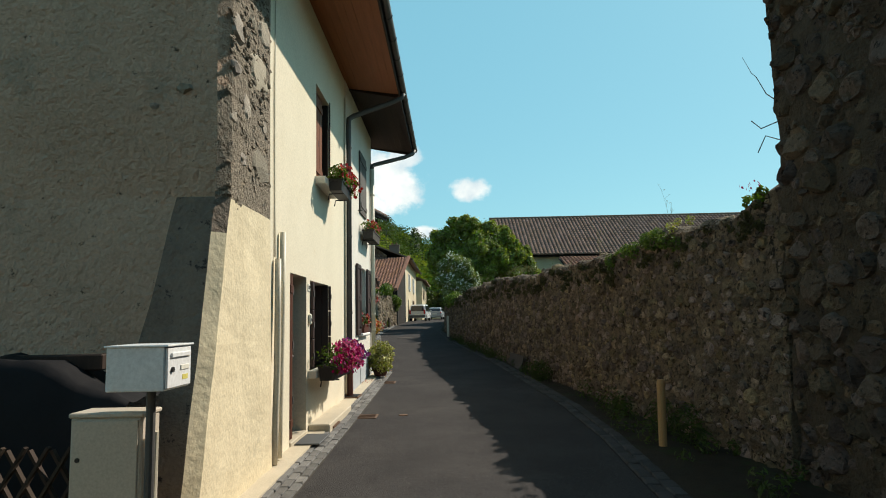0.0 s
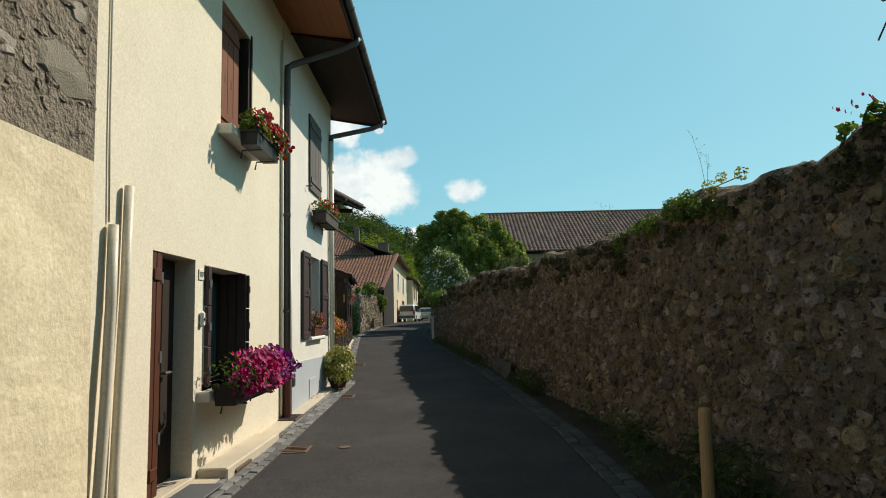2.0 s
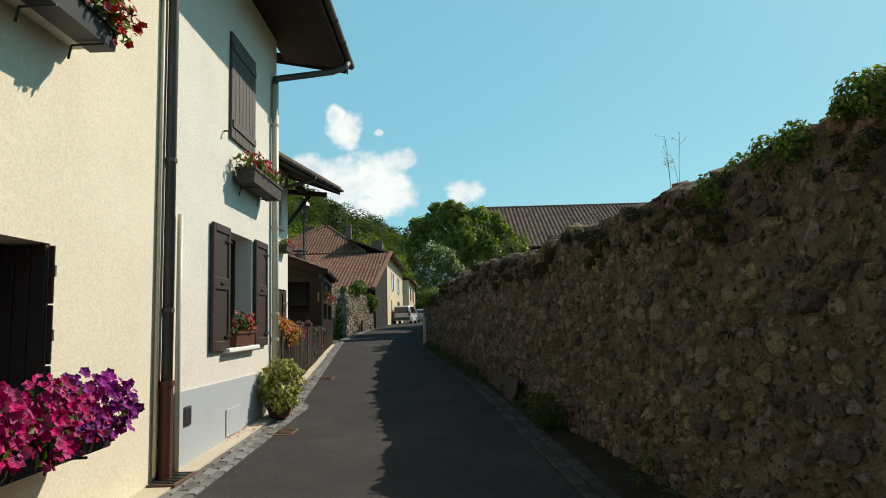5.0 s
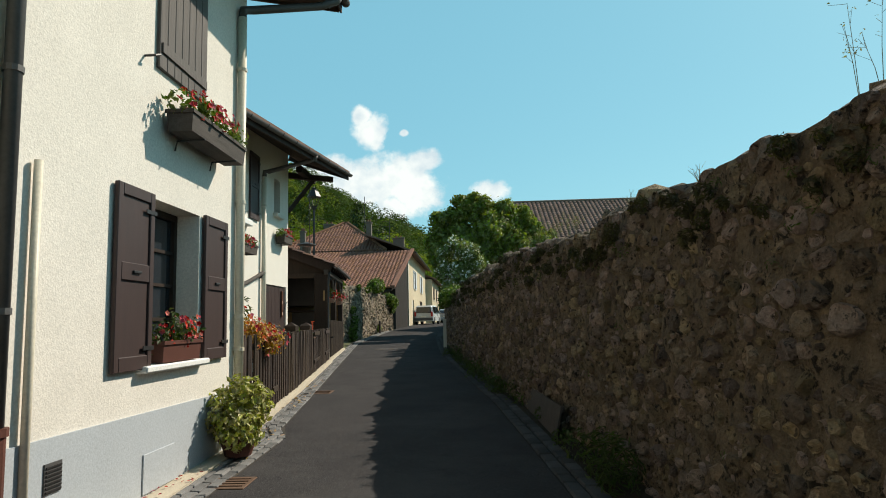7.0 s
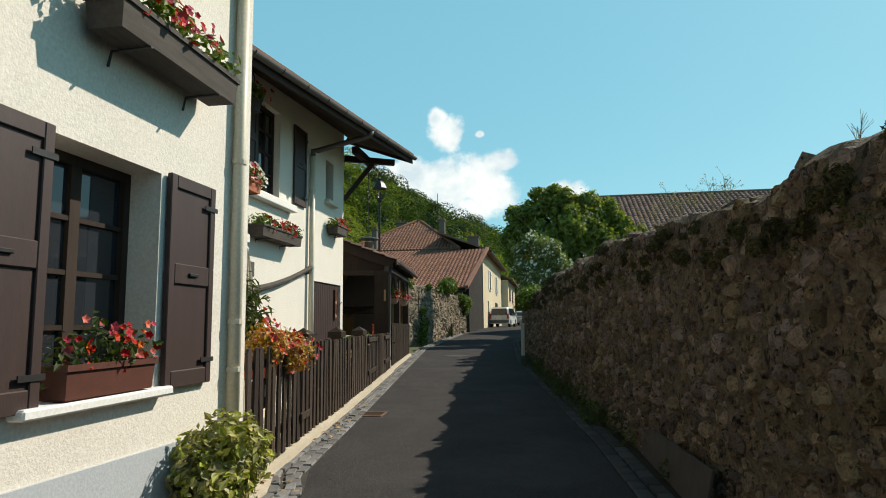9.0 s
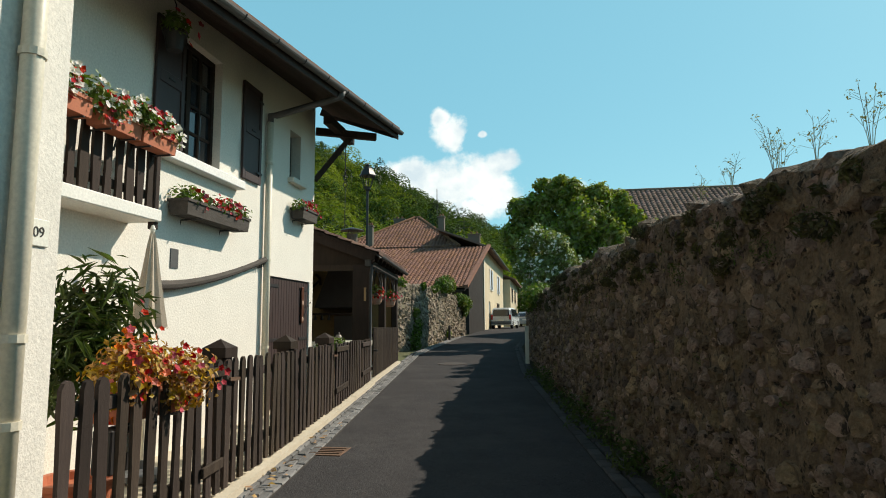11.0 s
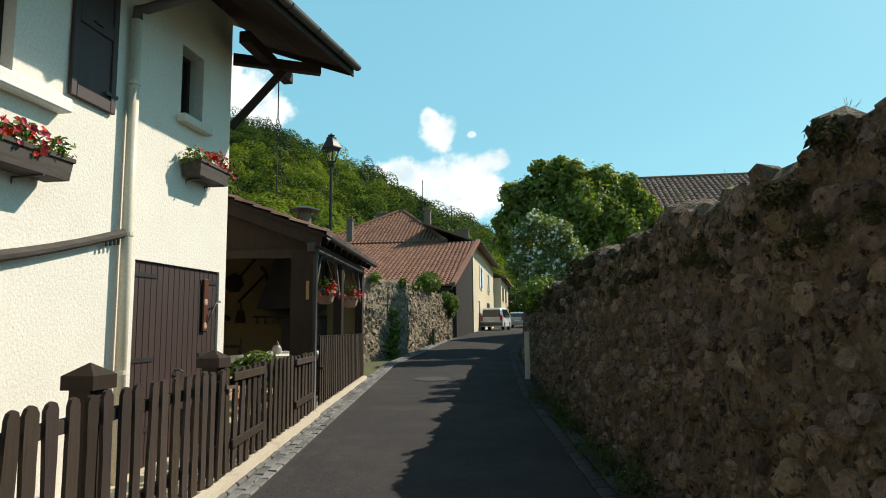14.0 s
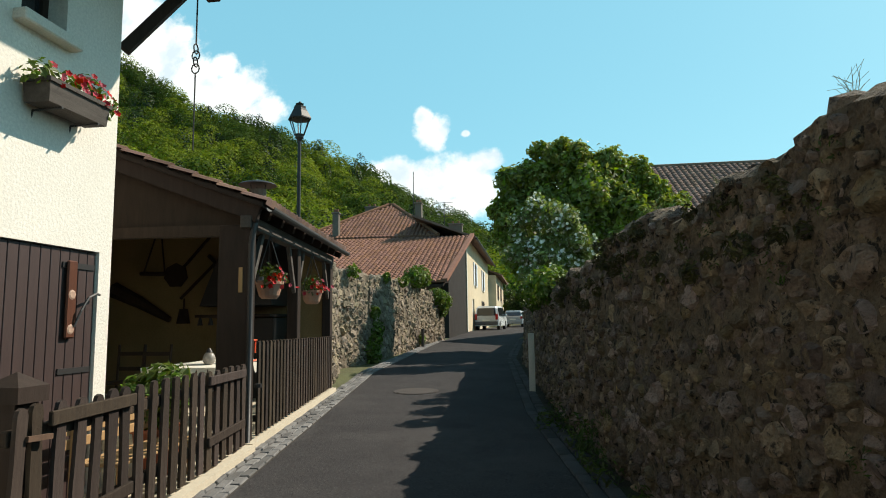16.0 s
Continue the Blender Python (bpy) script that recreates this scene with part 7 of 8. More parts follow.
cpart("name_slot", boxed(-1.50, -1.494, 3.43, 3.55, 1.475, 1.505, bevel=0.002), PAPER, lid)
cpart("sticker", boxed(-1.50, -1.498, 3.46, 3.54, 1.415, 1.445), STICKER, lid)
mc = thing("meter_cabinet", "beige utility cabinet standing by the gable", "utility cabinet", (-2.0, 3.55, 0.1))
cpart("body", boxed(-2.16, -1.72, 3.42, 3.66, 0.05, 1.20, bevel=0.012), BEIGE_PLASTIC, mc)
cpart("lid", boxed(-2.17, -1.71, 3.41, 3.67, 1.195, 1.225, bevel=0.008), BEIGE_PLASTIC, mc)
dr = cpart("door", boxed(-2.14, -1.74, 3.405, 3.42, 0.62, 1.18, bevel=0.004), BEIGE_PLASTIC, mc)
cpart("door", boxed(-2.14, -1.74, 3.405, 3.42, 0.08, 0.60, bevel=0.004), BEIGE_PLASTIC, mc)
cpart("lock", lathe(B(), [(0.014, 0), (0.014, 0.008)], (0, 0, 0), 10), DARK_METAL, dr).matrix_basis = pose(-2.10, 3.405, 0.95, 90, 0, 0)
heap = thing("covered_heap", "heap under a black tarpaulin against the gable", "tarpaulin", (-3.6, 4.3, 0.1))
bm = B()
bmesh.ops.create_grid(bm, x_segments=26, y_segments=14, size=0.5)
for v in bm.verts:
    u, w = v.co.x + 0.5, v.co.y + 0.5
    top = 1.42 * min(1, 1.15 * (1 - abs(u - 0.62) * 0.85)) * (1 if w > 0.3 else w / 0.3)
    v.co = Vector((-5.3 + 3.2 * u, 3.75 + 0.75 * w, 0.1 + top + 0.09 * noise.noise(Vector((u * 9, w * 3, 1))) + 0.03 * math.sin(u * 40)))
cpart("tarpaulin", bm, TARP, heap, smooth=True)
cpart("board", boxed(-3.25, -2.45, 4.28, 4.40, 1.42, 1.54, bevel=0.01), DARK_WOOD, heap)
tr = thing("trellis_fence", "dark crossed-lath garden fence by the gable", "fence", (-3.0, 3.4, 0.1))
for k in range(16):
    x0 = -4.4 + k * 0.14
    cpart("lath", bar(B(), (x0, 3.46, 0.08), (x0 + 0.55, 3.46, 1.02), 0.035, 0.018), FENCE_WOOD, tr)
    cpart("lath", bar(B(), (x0 + 0.55, 3.48, 0.08), (x0, 3.48, 1.0), 0.035, 0.018), DARK_WOOD, tr)
bracket = thing("gas_pipe", "thin grey pipe rising beside the cabinet", "pipe", (-1.69, 3.72, 0.1))
cpart("pipe", tube(B(), [(-1.69, 3.50, 0.05), (-1.68, 3.50, 0.7), (-1.665, 3.48, 1.10)], 0.022, 8), PALE_PIPE, bracket)

# ---- on the ground ----
def cover(name, label, x, y, wx, wy, mat_=RUST, round_=False, grate=0):
    t = thing(name, label, "cover", (x, y, gz(y)))
    z = gz(y) + 0.006
    tilt = math.degrees(math.atan2(gz(y + 0.5) - gz(y - 0.5), 1.0))
    if round_:
        o = cpart("frame", lathe(B(), [(wx, -0.03), (wx, 0.002), (wx * 0.9, 0.002), (wx * 0.9, -0.004)], (0, 0, 0), 24), mat_, t)
        p = cpart("plate", lathe(B(), [(wx * 0.88, -0.02), (wx * 0.88, 0.004), (wx * 0.5, 0.006)], (0, 0, 0), 24), mat_, t)
        for q in (o, p):
            q.matrix_basis = pose(x, y, z, tilt)
    else:
        o = cpart("frame", boxed(-wx / 2, wx / 2, -wy / 2, wy / 2, -0.03, 0.004, bevel=0.003), mat_, t)
        o.matrix_basis = pose(x, y, z, tilt)
        for k in range(grate or 4):
            q = cpart("rib", boxed(-wx / 2 + 0.03, wx / 2 - 0.03, -0.012, 0.012, 0.004, 0.012), mat_, t)
            q.matrix_basis = pose(x, y, z, tilt) @ pose(0, -wy / 2 + wy * (k + 1) / ((grate or 4) + 1), 0)
    return t


cover("drain_cover", "rusty iron drain cover in the gutter", -1.22, 10.05, 0.36, 0.36)
cover("drain_cover", "rusty iron drain cover in the gutter", -1.30, 14.35, 0.40, 0.40)
cover("drain_cover", "rusty iron drain cover beside the fence kerb", -1.93, 20.6, 0.50, 0.42)
cover("stop_cock_cover", "small round iron cover in the asphalt", -0.62, 10.12, 0.075, 0, RUST, True)
cover("manhole_cover", "round iron manhole cover in the asphalt", -2.02, 31.3, 0.42, 0, CAST_IRON, True)
for y, x in ((11.95, -1.72), (9.1, -1.66)):
    t = thing("floor_grate", "iron grate let into the concrete footway", "grate", (x, y, gz(y) + 0.06))
    cpart("frame", boxed(x - 0.13, x + 0.13, y - 0.26, y + 0.26, gz(y) + 0.04, gz(y) + 0.068, bevel=0.003), RUST, t)
    for k in range(8):
        cpart("bar", boxed(x - 0.11, x + 0.11, y - 0.23 + 0.06 * k, y - 0.20 + 0.06 * k, gz(y) + 0.068, gz(y) + 0.076), DARK_METAL, t)
mat = thing("door_mat", "dark grey rubber mat before the door", "door mat", (-1.66, 8.0, gz(8) + 0.06))
cpart("mat", boxed(-1.82, -1.50, 7.66, 8.36, gz(8) + 0.052, gz(8) + 0.072, bevel=0.005), GREY_CAST, mat)
step_ = tagged(cpart("window_step", boxed(-1.86, -1.55, 8.62, 10.6, 0.15, 0.30, bevel=0.015), PAVING, house_a, "pale concrete step under the window"), "")
post = thing("wooden_post", "short round new wooden post on the verge", "post", (2.72, 7.4, 0.1))
cpart("post", tube(B(), [(2.72, 7.4, 0.0), (2.74, 7.41, 0.92), (2.74, 7.41, 0.95)], [0.05, 0.05, 0.04], 12), POST_WOOD, post)
board = thing("leaning_board", "dark grey sheet leaning along the wall foot", "board", (1.95, 17.5, 0.4))
cpart("sheet", extrude_poly(B(), [(1.98, 15.95, 0.36), (1.78, 19.4, 0.44), (1.86, 19.4, 0.72), (2.06, 15.95, 0.74)], (0.02, 0, 0)), CAST_IRON, board)
wp = thing("white_post", "narrow white marker post at the wall foot", "post", (0.12, 31.2, 0.85))
cpart("post", boxed(0.06, 0.17, 31.1, 31.22, 0.8, 1.86, bevel=0.01), PALE_SILL, wp)
wp2 = thing("wooden_post", "dark short post before the garden wall", "post", (-3.95, 43.3, 1.15))
cpart("post", tube(B(), [(-3.95, 43.3, 1.1), (-3.95, 43.3, 1.85)], 0.06, 8), BOX_WOOD, wp2)

# ---- cars at the bend ----
def car(label, x, y, heading, paint, w, l, h, van):
    z = gz(y)
    c = thing("car", label, "car", (x, y, z))
    prof = [(-l / 2, 0.28), (-l / 2 + 0.02, 0.95), (-l / 2 + 0.10, h - 0.12), (-l / 2 + 0.30, h), (l * 0.16, h), (l * 0.31, 0.98), (l / 2 - 0.12, 0.82), (l / 2, 0.62), (l / 2, 0.28)] if van else \
        [(-l / 2, 0.28), (-l / 2 + 0.03, 0.85), (-l / 2 + 0.22, 0.98), (-l / 2 + 0.55, h - 0.06), (-l / 2 + 0.85, h), (l * 0.12, h), (l * 0.27, 0.92), (l / 2 - 0.1, 0.76), (l / 2, 0.55), (l / 2, 0.28)]
    bm_ = B()
    cols = []
    for f, ins in ((-1, 0.0), (-0.86, 0.0), (0.86, 0.0), (1, 0.0)):
        ring_ = []
        for a, b in prof:
            taper = 1 - 0.16 * max(0, (b - 0.9)) / max(0.1, h - 0.9)
            edge = 0.94 if abs(f) == 1 else 1.0
            ring_.append(bm_.verts.new((f * w / 2 * taper, a * edge, 0.28 + (b - 0.28) * (edge if b > 1 else 1))))
        cols.append(ring_)
    for r0, r1 in zip(cols, cols[1:]):
        for k in range(len(prof)):
            k2 = (k + 1) % len(prof)
            bm_.faces.new((r0[k], r0[k2], r1[k2], r1[k]))
    bm_.faces.new(cols[0][::-1])
    bm_.faces.new(cols[-1])
    bmesh.ops.recalc_face_normals(bm_, faces=bm_.faces[:])
    pieces = [("body", bm_, paint)]
    zb = 1.0
    rear = [(-0.40 * w, -l / 2 - 0.012 + 0.03, zb), (0.40 * w, -l / 2 - 0.012 + 0.03, zb), (0.36 * w, -l / 2 + (0.085 if van else 0.40), h - 0.16), (-0.36 * w, -l / 2 + (0.085 if van else 0.40), h - 0.16)]
    pieces.append(("rear_window", extrude_poly(B(), rear, (0, -0.02, 0.006)), CAR_GLASS))
    for s in (-1, 1):
        side = [(s * (w / 2 + 0.004), -l / 2 + 0.35, zb), (s * (w / 2 + 0.004), l * 0.26, zb), (s * (w / 2 - 0.085), l * 0.13, h - 0.12), (s * (w / 2 - 0.085), -l / 2 + 0.45, h - 0.12)]
        pieces.append(("side_window", extrude_poly(B(), side, (s * 0.006, 0, 0)), CAR_GLASS))
        pieces.append(("tail_light", boxed(s * w * 0.43 - 0.08, s * w * 0.43 + 0.08, -l / 2 - 0.03, -l / 2 + 0.06, 0.72, 1.12 if van else 0.92, bevel=0.01), TAIL_RED))
        pieces.append(("mirror", boxed(s * (w / 2 + 0.10) - 0.07, s * (w / 2 + 0.10) + 0.07, l * 0.17, l * 0.22, 0.98, 1.14, bevel=0.02), paint))
        for yy in (-l * 0.31, l * 0.31):
            wb = B()
            lathe(wb, [(0.18, -0.1), (0.31, -0.1), (0.32, -0.06), (0.32, 0.06), (0.31, 0.1), (0.18, 0.1)], (0, 0, 0), 18)
            bmesh.ops.transform(wb, matrix=pose(s * (w / 2 - 0.09), yy, 0.32, 0, 90, 0), verts=wb.verts[:])
            pieces.append(("wheel", wb, TYRE))
            rb = B()
            lathe(rb, [(0.19, -0.108), (0.19, 0.108)], (0, 0, 0), 14)
            bmesh.ops.transform(rb, matrix=pose(s * (w / 2 - 0.09), yy, 0.32, 0, 90, 0), verts=rb.verts[:])
            pieces.append(("rim", rb, ZINC))
    pieces.append(("bumper", boxed(-w / 2 + 0.03, w / 2 - 0.03, -l / 2 - 0.06, -l / 2 + 0.1, 0.36, 0.60, bevel=0.03), paint if not van else GREY_CAST))
    pieces.append(("number_plate", boxed(-0.26, 0.26, -l / 2 - 0.075, -l / 2 - 0.06, 0.62, 0.73), PAPER))
    m = pose(x, y, z, 0, 0, heading)
    wheel = None
    for n_, b_, mat_ in pieces:
        bmesh.ops.transform(b_, matrix=m, verts=b_.verts[:])
        o = cpart(n_, b_, mat_, wheel if n_ == "rim" else c)
        if n_ == "wheel":
            wheel = o


car("white family van parked at the bend", -2.80, 66.4, -7, CAR_WHITE, 1.72, 3.9, 1.68, True)
car("silver grey saloon parked beyond the van", -1.35, 77.5, -4, CAR_GREY, 1.72, 4.3, 1.44, False)

# ---- plants on and by the right-hand wall ----
def wall_pt(y, off=0.0):
    s = (y - W0.y) / WALL_DIR.y
    p = W0 + WALL_DIR * s
    return p + WALL_N * off


r_ = random.Random(99)
ivy = thing("ivy", "bright ivy and vine hanging over the wall top", "climber", tuple(wall_pt(10) + Vector((0, 0, 2.7))), kind="")
cs, rs = [], []
for y in np.arange(8.1, 10.7, 0.09):
    p = wall_pt(y, -0.05 + r_.uniform(-0.15, 0.12))
    dens = 1.0 if 8.3 < y < 10.6 else 0.5
    if r_.random() < dens:
        cs.append((p.x, p.y, wall_top(y) + r_.uniform(-0.22, 0.03)))
        rs.append(r_.uniform(0.07, 0.15))
child(leaves("foliage", cs, rs, 8500, 0.018, LEAF, None, "", 91), ivy)
vine = thing("vine_shoot", "yellow-green vine shoots above the wall top", "climber", tuple(wall_pt(8.2) + Vector((0, 0, 2.9))))
pts = [(wall_pt(8.9).x, 8.9, wall_top(8.9)), (wall_pt(8.3).x, 8.3, wall_top(8.3) + 0.08), (wall_pt(7.8).x, 7.8, wall_top(7.8) + 0.12)]
cpart("shoot", tube(B(), pts, 0.005, 5), BARK, vine)
child(leaves("foliage", [(p[0], p[1], p[2] + 0.02) for p in pts] + [(pts[1][0], 8.05, pts[1][2] + 0.06)], [0.07, 0.08, 0.07, 0.06], 260, 0.018, LEAF_VARIEG, None, "", 92), vine)
top_moss = thing("moss_cushions", "mossy and grassy cushions along the wall top", "moss", tuple(wall_pt(18) + Vector((0, 0, 2.7))), kind="stuff")
cs, rs = [], []
for y in np.arange(6.2, 29.3, 0.05):
    if r_.random() < 0.95:
        p = wall_pt(y, r_.uniform(-0.30, 0.14))
        cs.append((p.x, p.y, wall_top(y) + r_.uniform(-0.45, -0.03)))
        rs.append(r_.uniform(0.03, 0.085))
child(leaves("cushion", cs, rs, 34000, 0.024, MOSS, None, "", 93, aspect=0.35), top_moss)
cs2 = [c for c in cs if r_.random() < 0.16]
child(leaves("tuft", cs2, [0.06] * len(cs2), 700, 0.018, LEAF_DARK, None, "", 94, aspect=0.2), top_moss)


def stalks(name, label, spots, height, n, seed, heads=True, category="weed"):
    r = random.Random(seed)
    t = thing(name, label, category, spots[0])
    bm_ = B()
    hd = []
    for x, y, z in spots:
        for _ in range(n):
            h = height * r.uniform(0.5, 1.1)
            dx, dy = r.uniform(-0.16, 0.16) * height, r.uniform(-0.25, 0.25) * height
            q = [(x, y, z), (x + dx * 0.4, y + dy * 0.4, z + h * 0.55), (x + dx, y + dy, z + h)]
            tube(bm_, q, [0.0025, 0.002, 0.0012], 3, cap=False)
            for k in range(5):
                f = r.uniform(0.55, 1.0)
                e = Vector(q[1]).lerp(Vector(q[2]), (f - 0.55) / 0.45)
                tip = e + Vector((r.uniform(-0.07, 0.07), r.uniform(-0.09, 0.09), r.uniform(0.02, 0.09)))
                tube(bm_, [e, tip], [0.0012, 0.001], 3, cap=False)
                hd.append(tuple(tip))
    cpart("stalk", bm_, DRY_GRASS, t)
    if heads:
        child(leaves("seed_head", hd, [0.02] * len(hd), len(hd) * 3, 0.008, DRY_GRASS, None, "", seed), t)["kind"] = "stuff"
    return t


def on_top(y, off=-0.2):
    p = wall_pt(y, off)
    return (p.x, p.y, wall_top(y) + 0.02)


stalks("tall_weed", "tall thin dry weed on the wall top", [on_top(8.7)], 0.75, 2, 201)
stalks("tall_weed", "tall thin dry weed on the wall top", [on_top(11.35), on_top(11.5)], 0.55, 2, 202)
stalks("dry_grass", "tuft of dry seeding grass on the wall top", [on_top(y, o) for y, o in ((17.2, -0.2), (17.5, -0.1), (17.8, -0.3), (18.4, -0.2), (18.9, -0.15), (16.7, -0.2), (16.4, -0.2))], 0.36, 5, 203)
stalks("dry_grass", "thin grass on the wall top", [on_top(y) for y in (20.3, 21.6, 22.5, 23.9, 25.2, 13.2, 14.6)], 0.22, 5, 204, False)
r_ = random.Random(5)
foot = thing("verge_weeds", "dark green weeds along the wall foot", "weeds", (2.6, 10, 0.2), kind="stuff")
cs, rs = [], []
for y in np.arange(4.5, 29, 0.16):
    p = wall_pt(y, 0.16 + r_.uniform(-0.06, 0.22 if y > 9.5 else 0.75))
    if r_.random() < 0.34:
        cs.append((p.x, p.y, gz(y) + r_.uniform(0.02, 0.14)))
        q = r_.uniform(0.08, 0.24)
        rs.append((q, q, q * r_.uniform(0.8, 1.7)))
child(leaves("foliage", cs, rs, 4800, 0.036, LEAF_DARK, None, "", 95, aspect=0.3), foot)
tufts = [(wall_pt(y, 0.30).x, y, gz(y) + 0.16) for y in (7.6, 8.3, 13.9, 14.3)]
bush = thing("verge_weed", "grassy weed clump at the wall foot", "weeds", tufts[0])
child(leaves("foliage", tufts, [(0.2, 0.3, 0.34)] * len(tufts), 1300, 0.05, LEAF_DARK, None, "", 96, aspect=0.16), bush)
# fern and tufts growing out of the wall face
tuft = thing("wall_fern", "small ferns growing from the wall joints", "fern", tuple(wall_pt(12, 0.05)), kind="stuff")
cs = []
for _ in range(60):
    y = r_.uniform(9.5, 27)
    p = wall_pt(y, 0.08)
    cs.append((p.x, p.y, r_.choice((wall_top(y) - r_.uniform(0.1, 0.55), r_.uniform(0.8, 2.4)))))
child(leaves("foliage", cs, [r_.uniform(0.03, 0.08) for _ in cs], 1500, 0.014, LEAF_DARK, None, "", 97, aspect=0.3), tuft)
# trailing bare twig and flowers at the tall gable
twig = thing("bare_twig", "bare twigs hanging beside the tall gable", "twig", (3.58, 5.9, 3.6))
bm = B()
for k in range(2):
    a = random.Random(k)
    x0, z0 = 3.49 - 0.04 * k, 3.5 + 0.22 * k
    tube(bm, [(3.64, 5.88, z0), (x0, 5.93, z0 + a.uniform(-0.1, 0.1)), (x0 - a.uniform(0.02, 0.10), 5.95, z0 + a.uniform(-0.25, 0.1))], 0.006, 4)
tube(bm, [(3.64, 5.88, 3.9), (3.53, 5.93, 4.02), (3.44, 5.93, 4.2), (3.39, 5.93, 4.25), (3.31, 5.93, 4.42)], [0.006, 0.005, 0.004, 0.003, 0.002], 5)
cpart("twig", bm, BARK, twig)
vf = thing("valerian", "pink valerian in the wall corner", "wild flower", (3.55, 6.2, 3.0))
child(leaves("foliage", [(3.56, 6.25, 3.02), (3.60, 6.6, 3.0)], [0.08, 0.08], 160, 0.03, LEAF, None, "", 98), vf)
child(blossoms("blossom", [(3.52 + 0.03 * math.sin(k), 6.2 + 0.035 * k, 3.10 + 0.025 * (k % 4)) for k in range(12)], 0.02, MAGENTA_PETAL, None, "", 99), vf)
# garden wall greenery
gi = thing("ivy", "ivy clumps on the grey garden wall", "climber", (-4.2, 44, 3.0))
cs, rs = [], []
for y, z, q in ((36.4, 3.5, 0.2), (42.6, 3.75, 0.42), (43.4, 3.85, 0.45), (44.0, 3.75, 0.35), (46.6, 3.2, 0.4), (47.4, 3.1, 0.5), (48.2, 3.0, 0.42), (47.8, 2.6, 0.3), (37.6, 1.5, 0.3), (37.9, 1.9, 0.28), (37.7, 2.4, 0.2), (37.4, 1.2, 0.35), (43.6, 1.45, 0.2), (41, 3.5, 0.2), (39, 3.5, 0.16)):
    cs.append((lin(y, [35.8, 37.5, 42, 48.5], [-4.95, -4.55, -4.28, -3.9]) + 0.1, y, z))
    rs.append(q)
child(leaves("foliage", cs, rs, 4200, 0.07, LEAF, None, "", 111), gi)
# fallen leaves in the gutter, red petals by the hatch
r_ = random.Random(8)
fl = thing("fallen_leaves", "dry brown leaves lying in the gutter", "leaves", (-1.9, 19.5, 0.44), kind="stuff")
vs, fs = [], []
for _ in range(70):
    y = r_.choice((r_.uniform(18.3, 20.2), r_.uniform(15.0, 16.8), r_.uniform(19, 22)))
    x = road_l(y) - r_.uniform(0.02, 0.42)
    z = gz(y) + r_.uniform(0.045, 0.07)
    a, s = r_.uniform(0, 6.28), r_.uniform(0.02, 0.045)
    k = len(vs)
    for da, rr in ((0, 1.3), (1.57, 0.6), (3.14, 1.0), (4.71, 0.6)):
        vs.append((x + s * rr * math.cos(a + da), y + s * rr * math.sin(a + da), z + r_.uniform(-0.008, 0.018)))
    fs += [(k, k + 1, k + 2), (k, k + 2, k + 3)]
child(pyd("leaf_litter", vs, fs, DEAD_LEAF), fl)
pt = thing("fallen_petals", "red petals fallen on the footway", "petals", (-1.75, 14.4, 0.36), kind="stuff")
child(blossoms("petal", [(r_.uniform(-1.82, -1.6), r_.uniform(13.6, 14.9), gz(14.2) + 0.068) for _ in range(22)], 0.018, RED_PETAL, None, "", 4, face=(0, 0, 3)), pt)


# ---- stones and setts, piece by piece ----
gutter("gutter_left", -1, -6, 48, (6.5, 24.5), "two rows of grey setts along the footway")
gutter("gutter_right", 1, -6, 48, None, "rows of grey setts along the verge, darkened for the wall's shade", SETT_SHADE, JOINT_SHADE)

RS = random.Random(31)


def clip_cell(poly, nx, nz, c):
    """Keep the part of a flat outline where nx * s + nz * z < c."""
    out = []
    for a, b in zip(poly, poly[1:] + poly[:1]):
        da, db = a[0] * nx + a[1] * nz - c, b[0] * nx + b[1] * nz - c
        if da <= 0:
            out.append(a)
        if da * db < 0:
            f = da / (da - db)
            out.append((a[0] + (b[0] - a[0]) * f, a[1] + (b[1] - a[1]) * f))
    return out


def packed_stones(r, length, height_at, z_max, big, mid, small, flat=1.3):
    """Stones of mixed size packed against one another: (centre s, centre z, size, outline round the centre)."""
    cell, grid, sites = 0.30, {}, []
    for (lo, hi), per_m2 in zip((big, mid, small), (60, 220, 420)):
        for _ in range(int(length * z_max * per_m2)):
            q, s, z = r.uniform(lo, hi), r.uniform(0, length), r.uniform(0.0, z_max)
            if z > height_at(s):
                continue
            zf = z * flat
            gi, gj = int(s / cell), int(zf / cell)
            near_ = [t for i in (gi - 1, gi, gi + 1) for j in (gj - 1, gj, gj + 1) for t in grid.get((i, j), ())]
            if all((t[0] - s) ** 2 + (t[1] - zf) ** 2 > (0.92 * (t[2] + q)) ** 2 for t in near_):
                t = (s, zf, q)
                grid.setdefault((gi, gj), []).append(t)
                sites.append(t)
    out = []
    for s, zf, q in sites:
        poly = [(1.5 * q * math.cos(k * math.pi / 4 + 0.3), 1.5 * q * math.sin(k * math.pi / 4 + 0.3)) for k in range(8)]
        gi, gj = int(s / cell), int(zf / cell)
        for i in (gi - 1, gi, gi + 1):
            for j in (gj - 1, gj, gj + 1):
                for t in grid.get((i, j), ()):
                    dx, dz = t[0] - s, t[1] - zf
                    d2 = dx * dx + dz * dz
                    if 1e-9 < d2 and poly:
                        poly = clip_cell(poly, dx, dz, (d2 + q * q - t[2] * t[2]) / 2)
        poly = clip_cell(clip_cell(poly, 1, 0, length - s), -1, 0, s)
        if len(poly) >= 3:
            out.append((s, zf / flat, q, [(a, b / flat) for a, b in poly]))
    return out


